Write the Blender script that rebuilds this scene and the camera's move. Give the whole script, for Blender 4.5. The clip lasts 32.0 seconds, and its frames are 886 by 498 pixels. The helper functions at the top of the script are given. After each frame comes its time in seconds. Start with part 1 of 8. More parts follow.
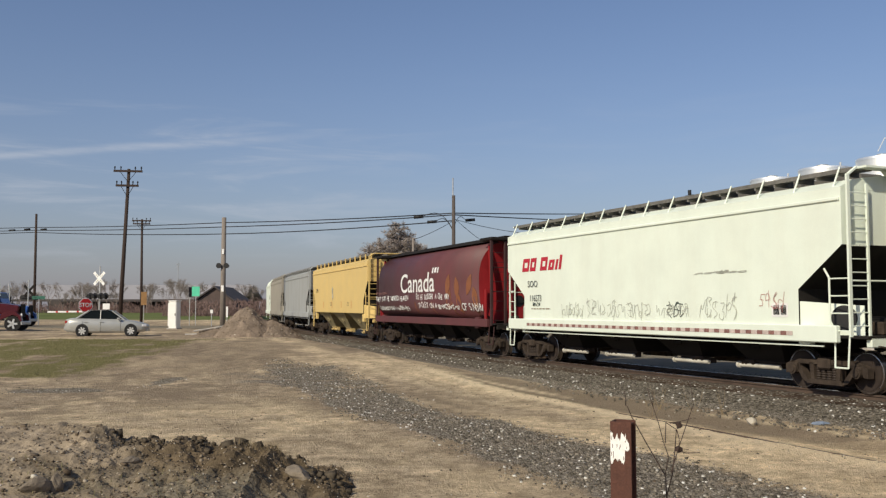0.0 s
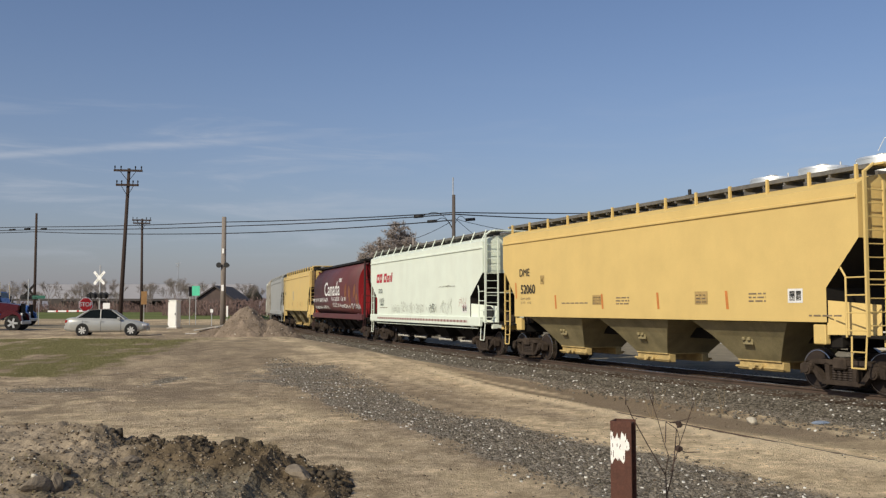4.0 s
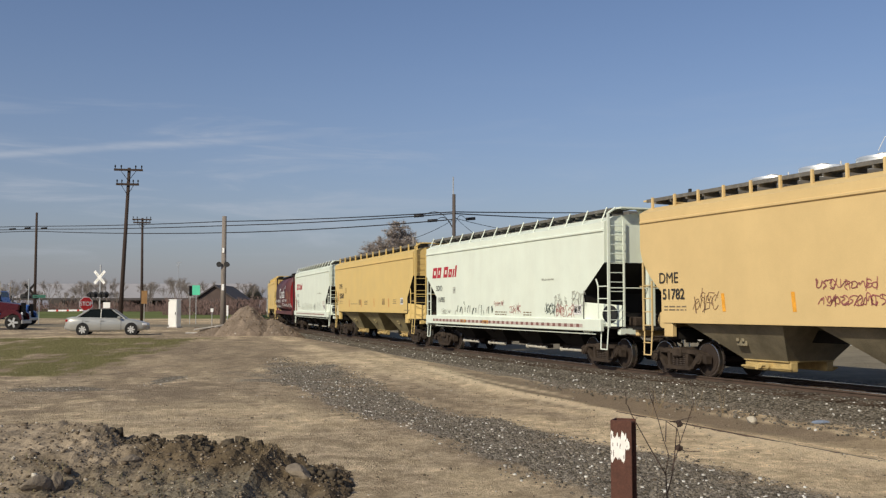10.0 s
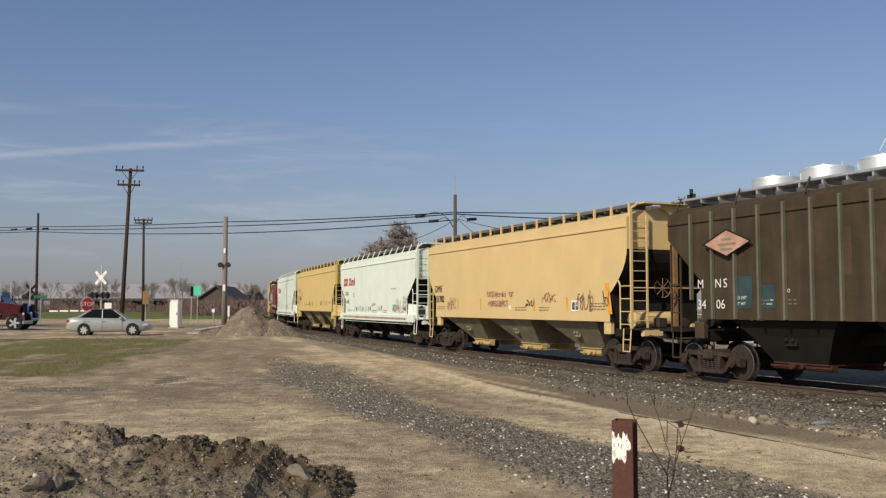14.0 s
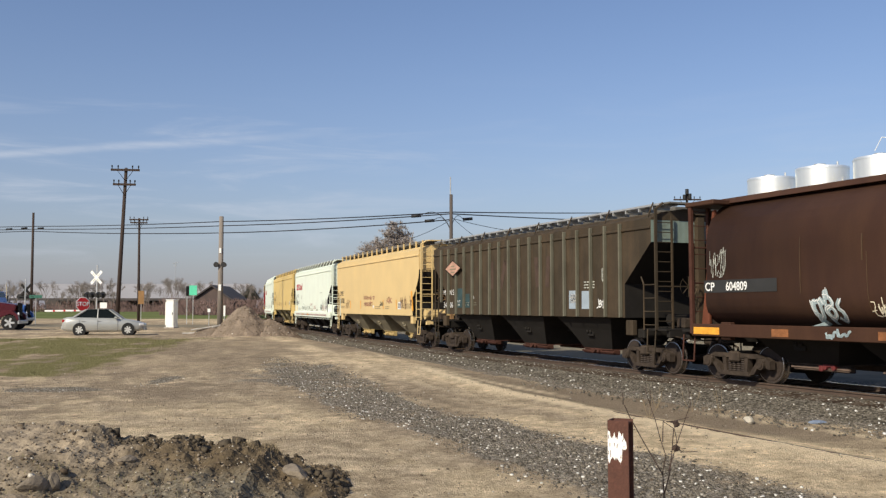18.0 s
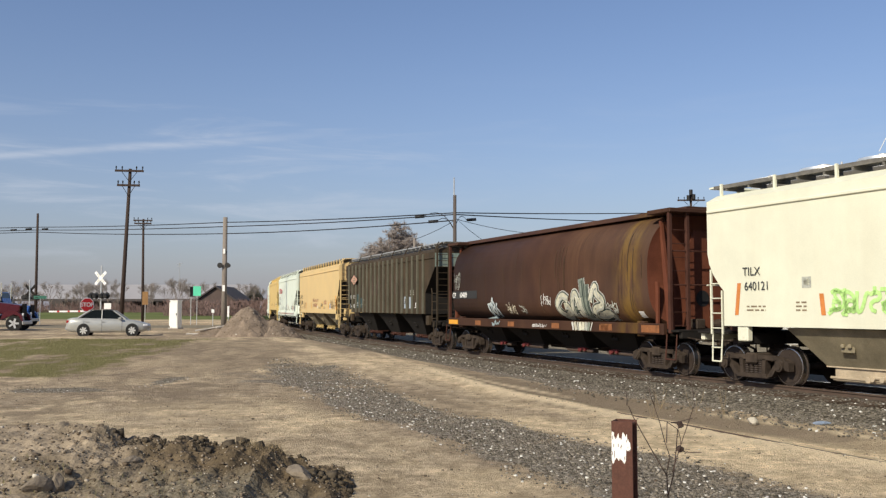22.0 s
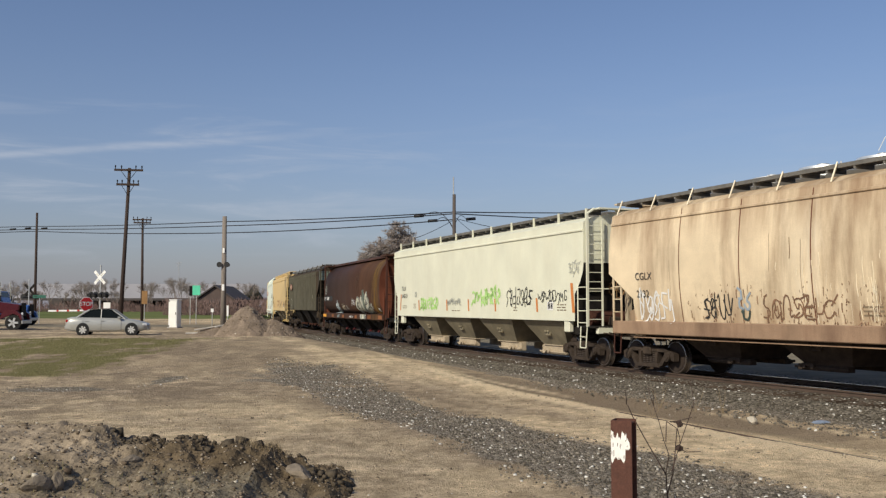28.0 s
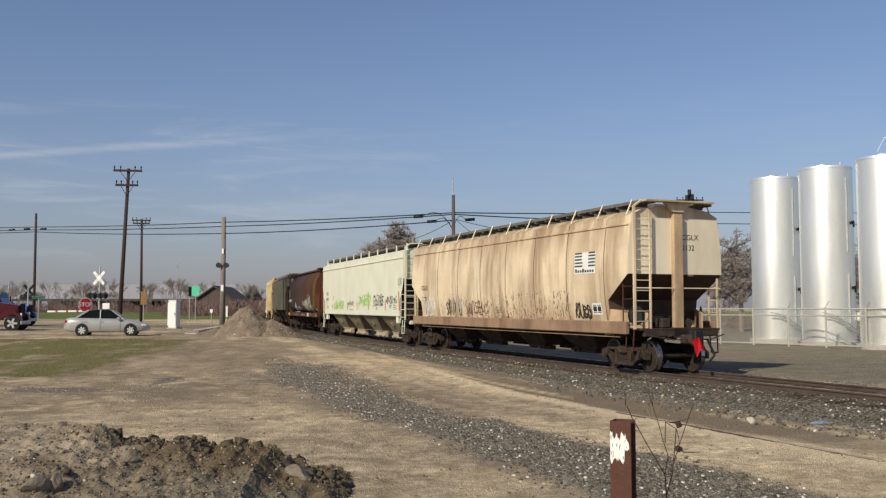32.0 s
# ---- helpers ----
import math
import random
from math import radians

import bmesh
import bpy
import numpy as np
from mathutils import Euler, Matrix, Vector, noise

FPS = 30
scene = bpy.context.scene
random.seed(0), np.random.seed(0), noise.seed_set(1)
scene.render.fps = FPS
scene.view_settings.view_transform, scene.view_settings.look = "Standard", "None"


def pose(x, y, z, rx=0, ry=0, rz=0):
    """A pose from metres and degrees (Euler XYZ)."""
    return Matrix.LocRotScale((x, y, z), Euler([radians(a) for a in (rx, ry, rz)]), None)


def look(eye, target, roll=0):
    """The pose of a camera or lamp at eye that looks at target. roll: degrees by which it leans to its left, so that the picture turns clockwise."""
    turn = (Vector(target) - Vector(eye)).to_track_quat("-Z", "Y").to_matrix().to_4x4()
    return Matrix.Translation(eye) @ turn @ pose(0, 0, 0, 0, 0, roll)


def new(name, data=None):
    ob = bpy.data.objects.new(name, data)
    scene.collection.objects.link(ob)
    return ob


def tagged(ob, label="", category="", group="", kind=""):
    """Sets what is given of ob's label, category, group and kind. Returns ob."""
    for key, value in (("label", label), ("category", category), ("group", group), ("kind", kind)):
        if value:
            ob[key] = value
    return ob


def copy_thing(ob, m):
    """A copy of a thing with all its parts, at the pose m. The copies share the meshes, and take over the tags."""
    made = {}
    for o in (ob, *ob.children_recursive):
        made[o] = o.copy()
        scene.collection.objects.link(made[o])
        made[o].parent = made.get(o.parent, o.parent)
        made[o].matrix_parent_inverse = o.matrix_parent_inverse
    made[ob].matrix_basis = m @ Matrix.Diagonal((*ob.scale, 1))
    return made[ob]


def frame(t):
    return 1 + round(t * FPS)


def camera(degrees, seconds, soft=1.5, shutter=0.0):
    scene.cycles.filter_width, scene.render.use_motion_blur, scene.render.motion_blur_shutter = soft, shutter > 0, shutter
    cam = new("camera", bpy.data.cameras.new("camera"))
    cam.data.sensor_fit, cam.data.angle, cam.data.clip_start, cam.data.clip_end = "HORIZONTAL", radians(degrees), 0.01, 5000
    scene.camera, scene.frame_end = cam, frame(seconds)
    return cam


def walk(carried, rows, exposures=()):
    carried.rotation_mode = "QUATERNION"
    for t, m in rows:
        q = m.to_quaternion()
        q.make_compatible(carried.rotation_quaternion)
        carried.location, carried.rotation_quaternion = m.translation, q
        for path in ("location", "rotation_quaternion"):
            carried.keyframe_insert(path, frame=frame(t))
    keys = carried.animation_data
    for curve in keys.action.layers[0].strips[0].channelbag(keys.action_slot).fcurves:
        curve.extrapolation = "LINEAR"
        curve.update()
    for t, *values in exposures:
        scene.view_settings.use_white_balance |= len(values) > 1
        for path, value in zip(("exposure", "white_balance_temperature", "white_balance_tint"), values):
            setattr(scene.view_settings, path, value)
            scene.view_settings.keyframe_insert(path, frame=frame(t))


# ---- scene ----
# Eye 2.11 m above the lot; rail heads lie 0.35 m above it.
EYE = (0.0, 0.0, 2.11)
TILT = 3.734
LENS = 51.3
cam = camera(LENS, 32.0, soft=1.3)


def aim(dx, dy):
    """Pose of the hand-held camera for a small sway, in 1/1632 of a radian."""
    k = math.degrees(1 / 1632)
    return pose(*EYE, 90 + TILT + dy * k, 0, dx * k)


walk(cam, [(t, aim(dx, dy)) for t, dx, dy in [
    (0, -.2, .4), (.5, .5, 1.3), (1, .6, -.5), (1.5, -1.1, -1), (2, -.5, -.1), (2.5, 0, .3), (3, -1.2, .3), (3.5, 0, -.2),
    (4.5, 0, -1), (5.5, -.1, -2), (6, .1, -1.5), (6.5, -1.7, 0), (7, -.3, 1.3), (7.5, .4, .3), (8, -.2, 1.4), (8.5, 2.7, .5),
    (9, 3.8, -1), (9.5, .4, -.4), (10, .4, -1.8), (10.5, -.1, -1.4), (11, -.4, 1), (11.5, -1, 0), (12, -.3, .3),
    (12.5, .9, -.7), (13, .4, -.4), (13.5, .5, -.5), (14, 2.5, -1), (14.5, 9.4, .1), (15.5, 5, .2), (16.5, 1.9, .3), (17, 7.8, .8),
    (17.5, -1.4, .5), (18, -4.6, -1.4), (18.5, -1, -3.3), (19, -.8, .5), (19.5, 2, .7), (20, .9, 1), (20.5, -.8, -.4),
    (21, -2.8, -.1), (21.5, -.2, -.1), (22, 1.9, -.2), (22.5, .2, -.4), (23, -2.2, -.4), (23.5, -1.1, 0), (24, -.4, 2.2),
    (24.5, .9, 1), (25, -.5, .6), (25.5, .5, 1.7), (26.5, .2, .6), (27.5, 0, -.4), (28, .8, -1.5), (28.5, 1.8, .5), (29, -.2, 1.2),
    (29.5, 1.4, 1), (30, 2.3, 1.7), (30.5, .8, .4), (31, -1, 0), (31.5, -2.2, -.5), (32, -.6, -.4)]], exposures=[
    (0, .05, 6500, 10), (3.5, .0, 6480, 10), (6, -.03, 6200, 10), (7, -.03, 6130, 10), (8, -.03, 6110, 10), (9, -.03, 6280, 10), (10, -.02, 6470, 10), (13, -.02, 6480, 10),
    (16, .15, 6450, 10), (18, .33, 6430, 10), (20, .36, 6420, 10), (22, .31, 6420, 10), (23, .27, 6400, 10), (25, .1, 6450, 10), (28, .05, 6400, 10), (32, .06, 6440, 10)])

# ---- sky and sun ----
SUN_EL, SUN_AZ = radians(34), radians(218)  # azimuth of the sun, clockwise from +y
world = bpy.data.worlds.new("sky")
scene.world = world
world.use_nodes = True
wn, wl = world.node_tree.nodes, world.node_tree.links
wn.clear()


def wnode(kind, **kw):
    n = wn.new(kind)
    for k, v in kw.items():
        n.inputs[k].default_value = v
    return n


sky = wn.new("ShaderNodeTexSky")
sky.sky_type = "NISHITA"
sky.sun_disc = False
sky.sun_elevation, sky.sun_rotation = SUN_EL, SUN_AZ
sky.altitude, sky.air_density, sky.dust_density, sky.ozone_density = 50, 1.0, .9, 2.5
# thin cirrus: streaks over the sky dome
tc = wn.new("ShaderNodeTexCoord")
sep = wn.new("ShaderNodeSeparateXYZ")
wl.new(tc.outputs["Generated"], sep.inputs[0])


def wmath(op, a, b=None, c=None, clamp=False):
    n = wn.new("ShaderNodeMath")
    n.operation, n.use_clamp = op, clamp
    for i, v in enumerate((a, b, c)):
        if v is None:
            continue
        if isinstance(v, (int, float)):
            n.inputs[i].default_value = v
        else:
            wl.new(v, n.inputs[i])
    return n.outputs[0]


def wband(x, lo, hi):
    n = wn.new("ShaderNodeMapRange")
    n.interpolation_type = "SMOOTHSTEP"
    wl.new(x, n.inputs[0])
    n.inputs[1].default_value, n.inputs[2].default_value = lo, hi
    return n.outputs[0]


elev = wmath("DIVIDE", sep.outputs[2], sep.outputs[1])
side = wmath("DIVIDE", sep.outputs[0], sep.outputs[1])
wmap = wn.new("ShaderNodeMapping")
wmap.inputs["Scale"].default_value = (3.0, 3.0, 26.0)
wmap.inputs["Rotation"].default_value = (0, radians(6), 0)
wl.new(tc.outputs["Generated"], wmap.inputs[0])
cn = wnode("ShaderNodeTexNoise", Scale=1.6, Detail=6.0, Roughness=0.62, Distortion=0.6)
wl.new(wmap.outputs[0], cn.inputs[0])
puff = wband(cn.outputs[0], 0.46, 0.78)
low = wmath("MULTIPLY", wband(elev, 0.02, 0.09), wmath("SUBTRACT", 1.0, wband(elev, 0.17, 0.27)))
leftward = wmath("SUBTRACT", 1.0, wband(side, -0.3, 0.1))
puff = wmath("MULTIPLY", wmath("MULTIPLY", puff, low), wmath("MULTIPLY_ADD", leftward, 0.75, 0.25))
# one long thin streak rising to the right
line = wmath("SUBTRACT", elev, wmath("MULTIPLY_ADD", side, 0.066, 0.199))
wob = wnode("ShaderNodeTexNoise", Scale=7.0, Detail=4.0)
wl.new(tc.outputs["Generated"], wob.inputs[0])
line = wmath("MULTIPLY_ADD", wmath("SUBTRACT", wob.outputs[0], 0.5), 0.012, line)
streak = wmath("SUBTRACT", 1.0, wband(wmath("ABSOLUTE", line), 0.0, 0.0075))
streak = wmath("MULTIPLY", streak, wmath("SUBTRACT", 1.0, wband(side, -0.32, -0.06)))
streak = wmath("MULTIPLY", streak, wband(cn.outputs[0], 0.3, 0.62))
veil = wmath("MAXIMUM", wmath("MULTIPLY", puff, 0.5), wmath("MULTIPLY", streak, 0.5), clamp=True)
wmix = wn.new("ShaderNodeMixRGB")
wmix.inputs[2].default_value = (5.6, 6.0, 6.8, 1)
wl.new(veil, wmix.inputs[0])
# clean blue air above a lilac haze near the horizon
tintn = wn.new("ShaderNodeMixRGB")
tintn.blend_type = "MULTIPLY"
tintn.inputs[0].default_value = 1.0
tintn.inputs[2].default_value = (1.01, .995, 1.085, 1)
wl.new(sky.outputs[0], tintn.inputs[1])
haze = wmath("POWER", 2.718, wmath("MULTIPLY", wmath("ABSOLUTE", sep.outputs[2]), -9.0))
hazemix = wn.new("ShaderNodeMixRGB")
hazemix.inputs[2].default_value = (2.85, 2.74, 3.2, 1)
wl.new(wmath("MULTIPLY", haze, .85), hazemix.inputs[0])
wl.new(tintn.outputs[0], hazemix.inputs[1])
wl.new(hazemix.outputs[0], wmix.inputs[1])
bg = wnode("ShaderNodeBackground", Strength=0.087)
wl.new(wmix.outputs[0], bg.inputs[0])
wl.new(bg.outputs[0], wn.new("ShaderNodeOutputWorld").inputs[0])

sun = new("sun", bpy.data.lights.new("sun", "SUN"))
sun.data.energy, sun.data.angle, sun.data.color = 3.8, radians(0.6), (1.0, 0.90, 0.70)
sun.matrix_world = look((math.sin(SUN_AZ) * 50, math.cos(SUN_AZ) * 50, math.tan(SUN_EL) * 50), (0, 0, 0))


# ---- materials ----
def material(name, base, rough=0.7, metal=0.0, vary=0.25, scale=3.0, grain=40.0, bump=0.15, tint=None, stretch=(1, 1, 1),
             stain=None, stain_amount=0.0, stain_scale=(1.5, 1.5, 0.25), stain_range=(.42, .72), rnd=0.0, spec=0.4):
    """Painted or natural surface: base colour, mottling at two scales, optional vertical staining, bump."""
    m = bpy.data.materials.new(name)
    m.use_nodes = True
    nt = m.node_tree
    n, l = nt.nodes, nt.links
    p = n["Principled BSDF"]
    p.inputs["Metallic"].default_value = metal
    p.inputs["Specular IOR Level"].default_value = spec
    co = n.new("ShaderNodeTexCoord")
    mp = n.new("ShaderNodeMapping")
    mp.inputs["Scale"].default_value = stretch
    l.new(co.outputs["Object"], mp.inputs[0])
    big = n.new("ShaderNodeTexNoise")
    big.inputs["Scale"].default_value, big.inputs["Detail"].default_value, big.inputs["Roughness"].default_value = scale, 5, 0.6
    l.new(mp.outputs[0], big.inputs[0])
    fine = n.new("ShaderNodeTexNoise")
    fine.inputs["Scale"].default_value, fine.inputs["Detail"].default_value = grain, 3
    l.new(mp.outputs[0], fine.inputs[0])
    r = n.new("ShaderNodeMapRange")
    l.new(big.outputs[0], r.inputs[0])
    r.inputs[1].default_value, r.inputs[2].default_value, r.inputs[3].default_value, r.inputs[4].default_value = 0.3, 0.7, 1 - vary, 1 + vary
    r2 = n.new("ShaderNodeMapRange")
    l.new(fine.outputs[0], r2.inputs[0])
    r2.inputs[1].default_value, r2.inputs[2].default_value, r2.inputs[3].default_value, r2.inputs[4].default_value = 0.3, 0.7, 1 - vary * .5, 1 + vary * .5
    mul = n.new("ShaderNodeMath")
    mul.operation = "MULTIPLY"
    l.new(r.outputs[0], mul.inputs[0])
    l.new(r2.outputs[0], mul.inputs[1])
    col = n.new("ShaderNodeMixRGB")
    col.inputs[1].default_value = (*base, 1)
    col.inputs[2].default_value = (*(tint or base), 1)
    l.new(big.outputs[0], col.inputs[0])
    out = col.outputs[0]
    if rnd:
        oi = n.new("ShaderNodeObjectInfo")
        r3 = n.new("ShaderNodeMapRange")
        l.new(oi.outputs["Random"], r3.inputs[0])
        r3.inputs[3].default_value, r3.inputs[4].default_value = 1 - rnd, 1 + rnd
        mm = n.new("ShaderNodeMath")
        mm.operation = "MULTIPLY"
        l.new(mul.outputs[0], mm.inputs[0])
        l.new(r3.outputs[0], mm.inputs[1])
        mul = mm
    if stain:
        mp2 = n.new("ShaderNodeMapping")
        mp2.inputs["Scale"].default_value = stain_scale
        l.new(co.outputs["Object"], mp2.inputs[0])
        sn = n.new("ShaderNodeTexNoise")
        sn.inputs["Scale"].default_value, sn.inputs["Detail"].default_value, sn.inputs["Roughness"].default_value = 1.0, 6, 0.65
        l.new(mp2.outputs[0], sn.inputs[0])
        sr = n.new("ShaderNodeMapRange")
        l.new(sn.outputs[0], sr.inputs[0])
        sr.inputs[1].default_value, sr.inputs[2].default_value, sr.inputs[4].default_value = *stain_range, stain_amount
        sm = n.new("ShaderNodeMixRGB")
        l.new(sr.outputs[0], sm.inputs[0])
        l.new(out, sm.inputs[1])
        sm.inputs[2].default_value = (*stain, 1)
        out = sm.outputs[0]
    vm = n.new("ShaderNodeVectorMath")
    vm.operation = "SCALE"
    l.new(out, vm.inputs[0])
    l.new(mul.outputs[0], vm.inputs["Scale"])
    l.new(vm.outputs[0], p.inputs["Base Color"])
    rr = n.new("ShaderNodeMapRange")
    l.new(big.outputs[0], rr.inputs[0])
    rr.inputs[3].default_value, rr.inputs[4].default_value = max(0.05, rough - 0.12), min(1, rough + 0.12)
    l.new(rr.outputs[0], p.inputs["Roughness"])
    if bump:
        b = n.new("ShaderNodeBump")
        b.inputs["Strength"].default_value, b.inputs["Distance"].default_value = bump, 0.02
        l.new(fine.outputs[0], b.inputs["Height"])
        l.new(b.outputs[0], p.inputs["Normal"])
    return m


M = {}
M["white_paint"] = material("white_paint", (.74, .81, .71), .5, vary=.04, scale=1.2, stain=(.5, .47, .38), stain_amount=.14, bump=.04)
M["cream_paint"] = material("cream_paint", (.71, .715, .578), .5, vary=.06, scale=1.0, stain=(.55, .5, .36), stain_amount=.2, bump=.04)
M["yellow_paint"] = material("yellow_paint", (.68, .50, .19), .5, vary=.05, scale=1.2, stain=(.5, .33, .13), stain_amount=.10, bump=.04)
M["pale_yellow"] = material("pale_yellow", (.66, .49, .235), .55, vary=.05, scale=1.0, stain=(.55, .40, .19), stain_amount=.15, bump=.04)
M["maroon_paint"] = material("maroon_paint", (.115, .036, .039), .55, vary=.12, scale=1.0, stain=(.085, .042, .042), stain_amount=.6, bump=.04)
M["maroon_dark"] = material("maroon_dark", (.045, .018, .018), .65, vary=.2, scale=1.5, bump=.05)
M["red_paint"] = material("red_paint", (.27, .014, .018), .5, vary=.12, scale=1.5, stain=(.2, .02, .02), stain_amount=.4, bump=.04)
M["brown_paint"] = material("brown_paint", (.054, .0265, .0175), .6, vary=.15, scale=1.0, stain=(.095, .049, .027), stain_amount=.45, bump=.05, spec=.15)


M["tan_paint"] = material("tan_paint", (.73, .605, .42), .6, vary=.12, scale=.8, stain=(.30, .205, .125), stain_amount=1.0, stain_scale=(.9, .9, .12), stain_range=(.46, .68), bump=.05)


def patch(mat, x0, half, colour, amount, size):
    """A vertical worn patch round x0 of the thing, broken up by noise."""
    n, l = mat.node_tree.nodes, mat.node_tree.links
    sock = n["Principled BSDF"].inputs["Base Color"]
    src = sock.links[0].from_socket
    co, mp, no, sp = n.new("ShaderNodeTexCoord"), n.new("ShaderNodeMapping"), n.new("ShaderNodeTexNoise"), n.new("ShaderNodeSeparateXYZ")
    mp.inputs["Scale"].default_value = size
    no.inputs["Scale"].default_value, no.inputs["Detail"].default_value, no.inputs["Roughness"].default_value = 1.0, 6, .65
    l.new(co.outputs["Object"], mp.inputs[0])
    l.new(mp.outputs[0], no.inputs[0])
    l.new(co.outputs["Object"], sp.inputs[0])
    d, ab, fall, edge, mul, mx = n.new("ShaderNodeMath"), n.new("ShaderNodeMath"), n.new("ShaderNodeMapRange"), n.new("ShaderNodeMapRange"), n.new("ShaderNodeMath"), n.new("ShaderNodeMixRGB")
    d.operation, ab.operation, mul.operation = "SUBTRACT", "ABSOLUTE", "MULTIPLY"
    d.inputs[1].default_value = x0
    l.new(sp.outputs["X"], d.inputs[0])
    l.new(d.outputs[0], ab.inputs[0])
    l.new(ab.outputs[0], fall.inputs[0])
    fall.inputs[1].default_value, fall.inputs[2].default_value, fall.inputs[3].default_value, fall.inputs[4].default_value = 0, half, amount, 0
    l.new(no.outputs[0], edge.inputs[0])
    edge.inputs[1].default_value, edge.inputs[2].default_value = .42, .66
    l.new(fall.outputs[0], mul.inputs[0])
    l.new(edge.outputs[0], mul.inputs[1])
    l.new(mul.outputs[0], mx.inputs[0])
    l.new(src, mx.inputs[1])
    mx.inputs[2].default_value = (*colour, 1)
    l.new(mx.outputs[0], sock)


patch(M["brown_paint"], -5.8, .9, (.17, .10, .02), .9, (2.6, .5, .8))
patch(M["brown_paint"], -3.0, 1.5, (.13, .068, .036), .5, (3.0, .5, .3))
patch(M["brown_paint"], 4.5, 4.0, (.085, .042, .023), .4, (1.6, .5, .25))
for x0, half, colour, amount in ((-7.2, 1.6, (.36, .255, .165), .8), (-3.0, 1.4, (.40, .285, .19), .7), (1.2, 1.0, (.84, .75, .59), .8), (3.6, 1.2, (.40, .285, .19), .6), (6.8, 1.3, (.46, .325, .215), .5)):
    patch(M["tan_paint"], x0, half, colour, amount, (1.6, .5, .35))


def wash(mat, z0, z1, colour, amount, size):
    """Rust run down from z0 towards z1, fading and broken into streaks."""
    n, l = mat.node_tree.nodes, mat.node_tree.links
    sock = n["Principled BSDF"].inputs["Base Color"]
    src = sock.links[0].from_socket
    co, mp, no, sp = n.new("ShaderNodeTexCoord"), n.new("ShaderNodeMapping"), n.new("ShaderNodeTexNoise"), n.new("ShaderNodeSeparateXYZ")
    mp.inputs["Scale"].default_value = size
    no.inputs["Scale"].default_value, no.inputs["Detail"].default_value, no.inputs["Roughness"].default_value = 1.0, 6, .65
    l.new(co.outputs["Object"], mp.inputs[0])
    l.new(mp.outputs[0], no.inputs[0])
    l.new(co.outputs["Object"], sp.inputs[0])
    fall, edge, mul, mx = n.new("ShaderNodeMapRange"), n.new("ShaderNodeMapRange"), n.new("ShaderNodeMath"), n.new("ShaderNodeMixRGB")
    mul.operation = "MULTIPLY"
    fall.interpolation_type = "SMOOTHSTEP"
    l.new(sp.outputs["Z"], fall.inputs[0])
    fall.inputs[1].default_value, fall.inputs[2].default_value, fall.inputs[3].default_value, fall.inputs[4].default_value = z0, z1, amount, 0
    l.new(no.outputs[0], edge.inputs[0])
    edge.inputs[1].default_value, edge.inputs[2].default_value = .34, .62
    l.new(fall.outputs[0], mul.inputs[0])
    l.new(edge.outputs[0], mul.inputs[1])
    l.new(mul.outputs[0], mx.inputs[0])
    l.new(src, mx.inputs[1])
    mx.inputs[2].default_value = (*colour, 1)
    l.new(mx.outputs[0], sock)


wash(M["tan_paint"], 4.3, 3.2, (.30, .19, .11), .75, (2.2, .5, .2))
wash(M["tan_paint"], 1.42, 2.3, (.33, .22, .135), .7, (2.6, .5, .4))
M["rust_red"] = material("rust_red", (.14, .048, .027), .75, vary=.2, scale=2.0, stain=(.09, .03, .02), stain_amount=.6, bump=.1, spec=.15)
M["rust_dark"] = material("rust_dark", (.068, .03, .022), .8, vary=.25, scale=3, bump=.1, spec=.15)
M["drab_paint"] = material("drab_paint", (.050, .039, .027), .75, vary=.2, scale=1.5, stain=(.085, .058, .036), stain_amount=.8, stain_scale=(2.2, 2.2, .2), bump=.06, spec=.15)
M["rib_paint"] = material("rib_paint", (.135, .13, .10), .65, vary=.15, scale=1.5, stain=(.10, .09, .06), stain_amount=.5, bump=.06, spec=.15)
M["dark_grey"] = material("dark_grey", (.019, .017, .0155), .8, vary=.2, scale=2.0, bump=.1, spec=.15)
M["grey_paint"] = material("grey_paint", (.36, .375, .37), .55, vary=.06, scale=1.2, stain=(.22, .2, .17), stain_amount=.4, bump=.04)
M["dull_tan"] = material("dull_tan", (.34, .315, .26), .6, vary=.08, scale=1.2, stain=(.22, .19, .15), stain_amount=.5, bump=.04)
M["truck_steel"] = material("truck_steel", (.042, .031, .0245), .8, vary=.35, scale=4, tint=(.057, .043, .033), bump=.2, spec=.2)
M["wheel_steel"] = material("wheel_steel", (.044, .032, .026), .7, metal=.2, vary=.25, scale=5, bump=.1)
M["tread"] = material("tread", (.55, .54, .52), .28, metal=1.0, vary=.1, bump=0)
M["rail_rust"] = material("rail_rust", (.08, .054, .04), .8, vary=.25, scale=3, bump=.1)
M["tie_wood"] = material("tie_wood", (.075, .058, .045), .9, vary=.3, scale=3, stretch=(1, 6, 1), rnd=.3, bump=.3)
M["grating"] = material("grating", (.20, .19, .17), .7, metal=.5, vary=.2, scale=6, bump=.2)
M["pole_wood"] = material("pole_wood", (.045, .03, .024), .9, vary=.25, scale=2, stretch=(3, 3, .3), bump=.3)
M["grey_pole"] = material("grey_pole", (.085, .07, .062), .9, vary=.25, scale=2, stretch=(3, 3, .3), bump=.3)
M["grey_wood"] = material("grey_wood", (.22, .19, .165), .9, vary=.2, scale=2, stretch=(3, 3, .3), bump=.3)
M["black_paint"] = material("black_paint", (.015, .015, .016), .6, vary=.15, bump=.05)
M["lettering_black"] = material("lettering_black", (.03, .03, .03), .6, vary=.15, bump=0)
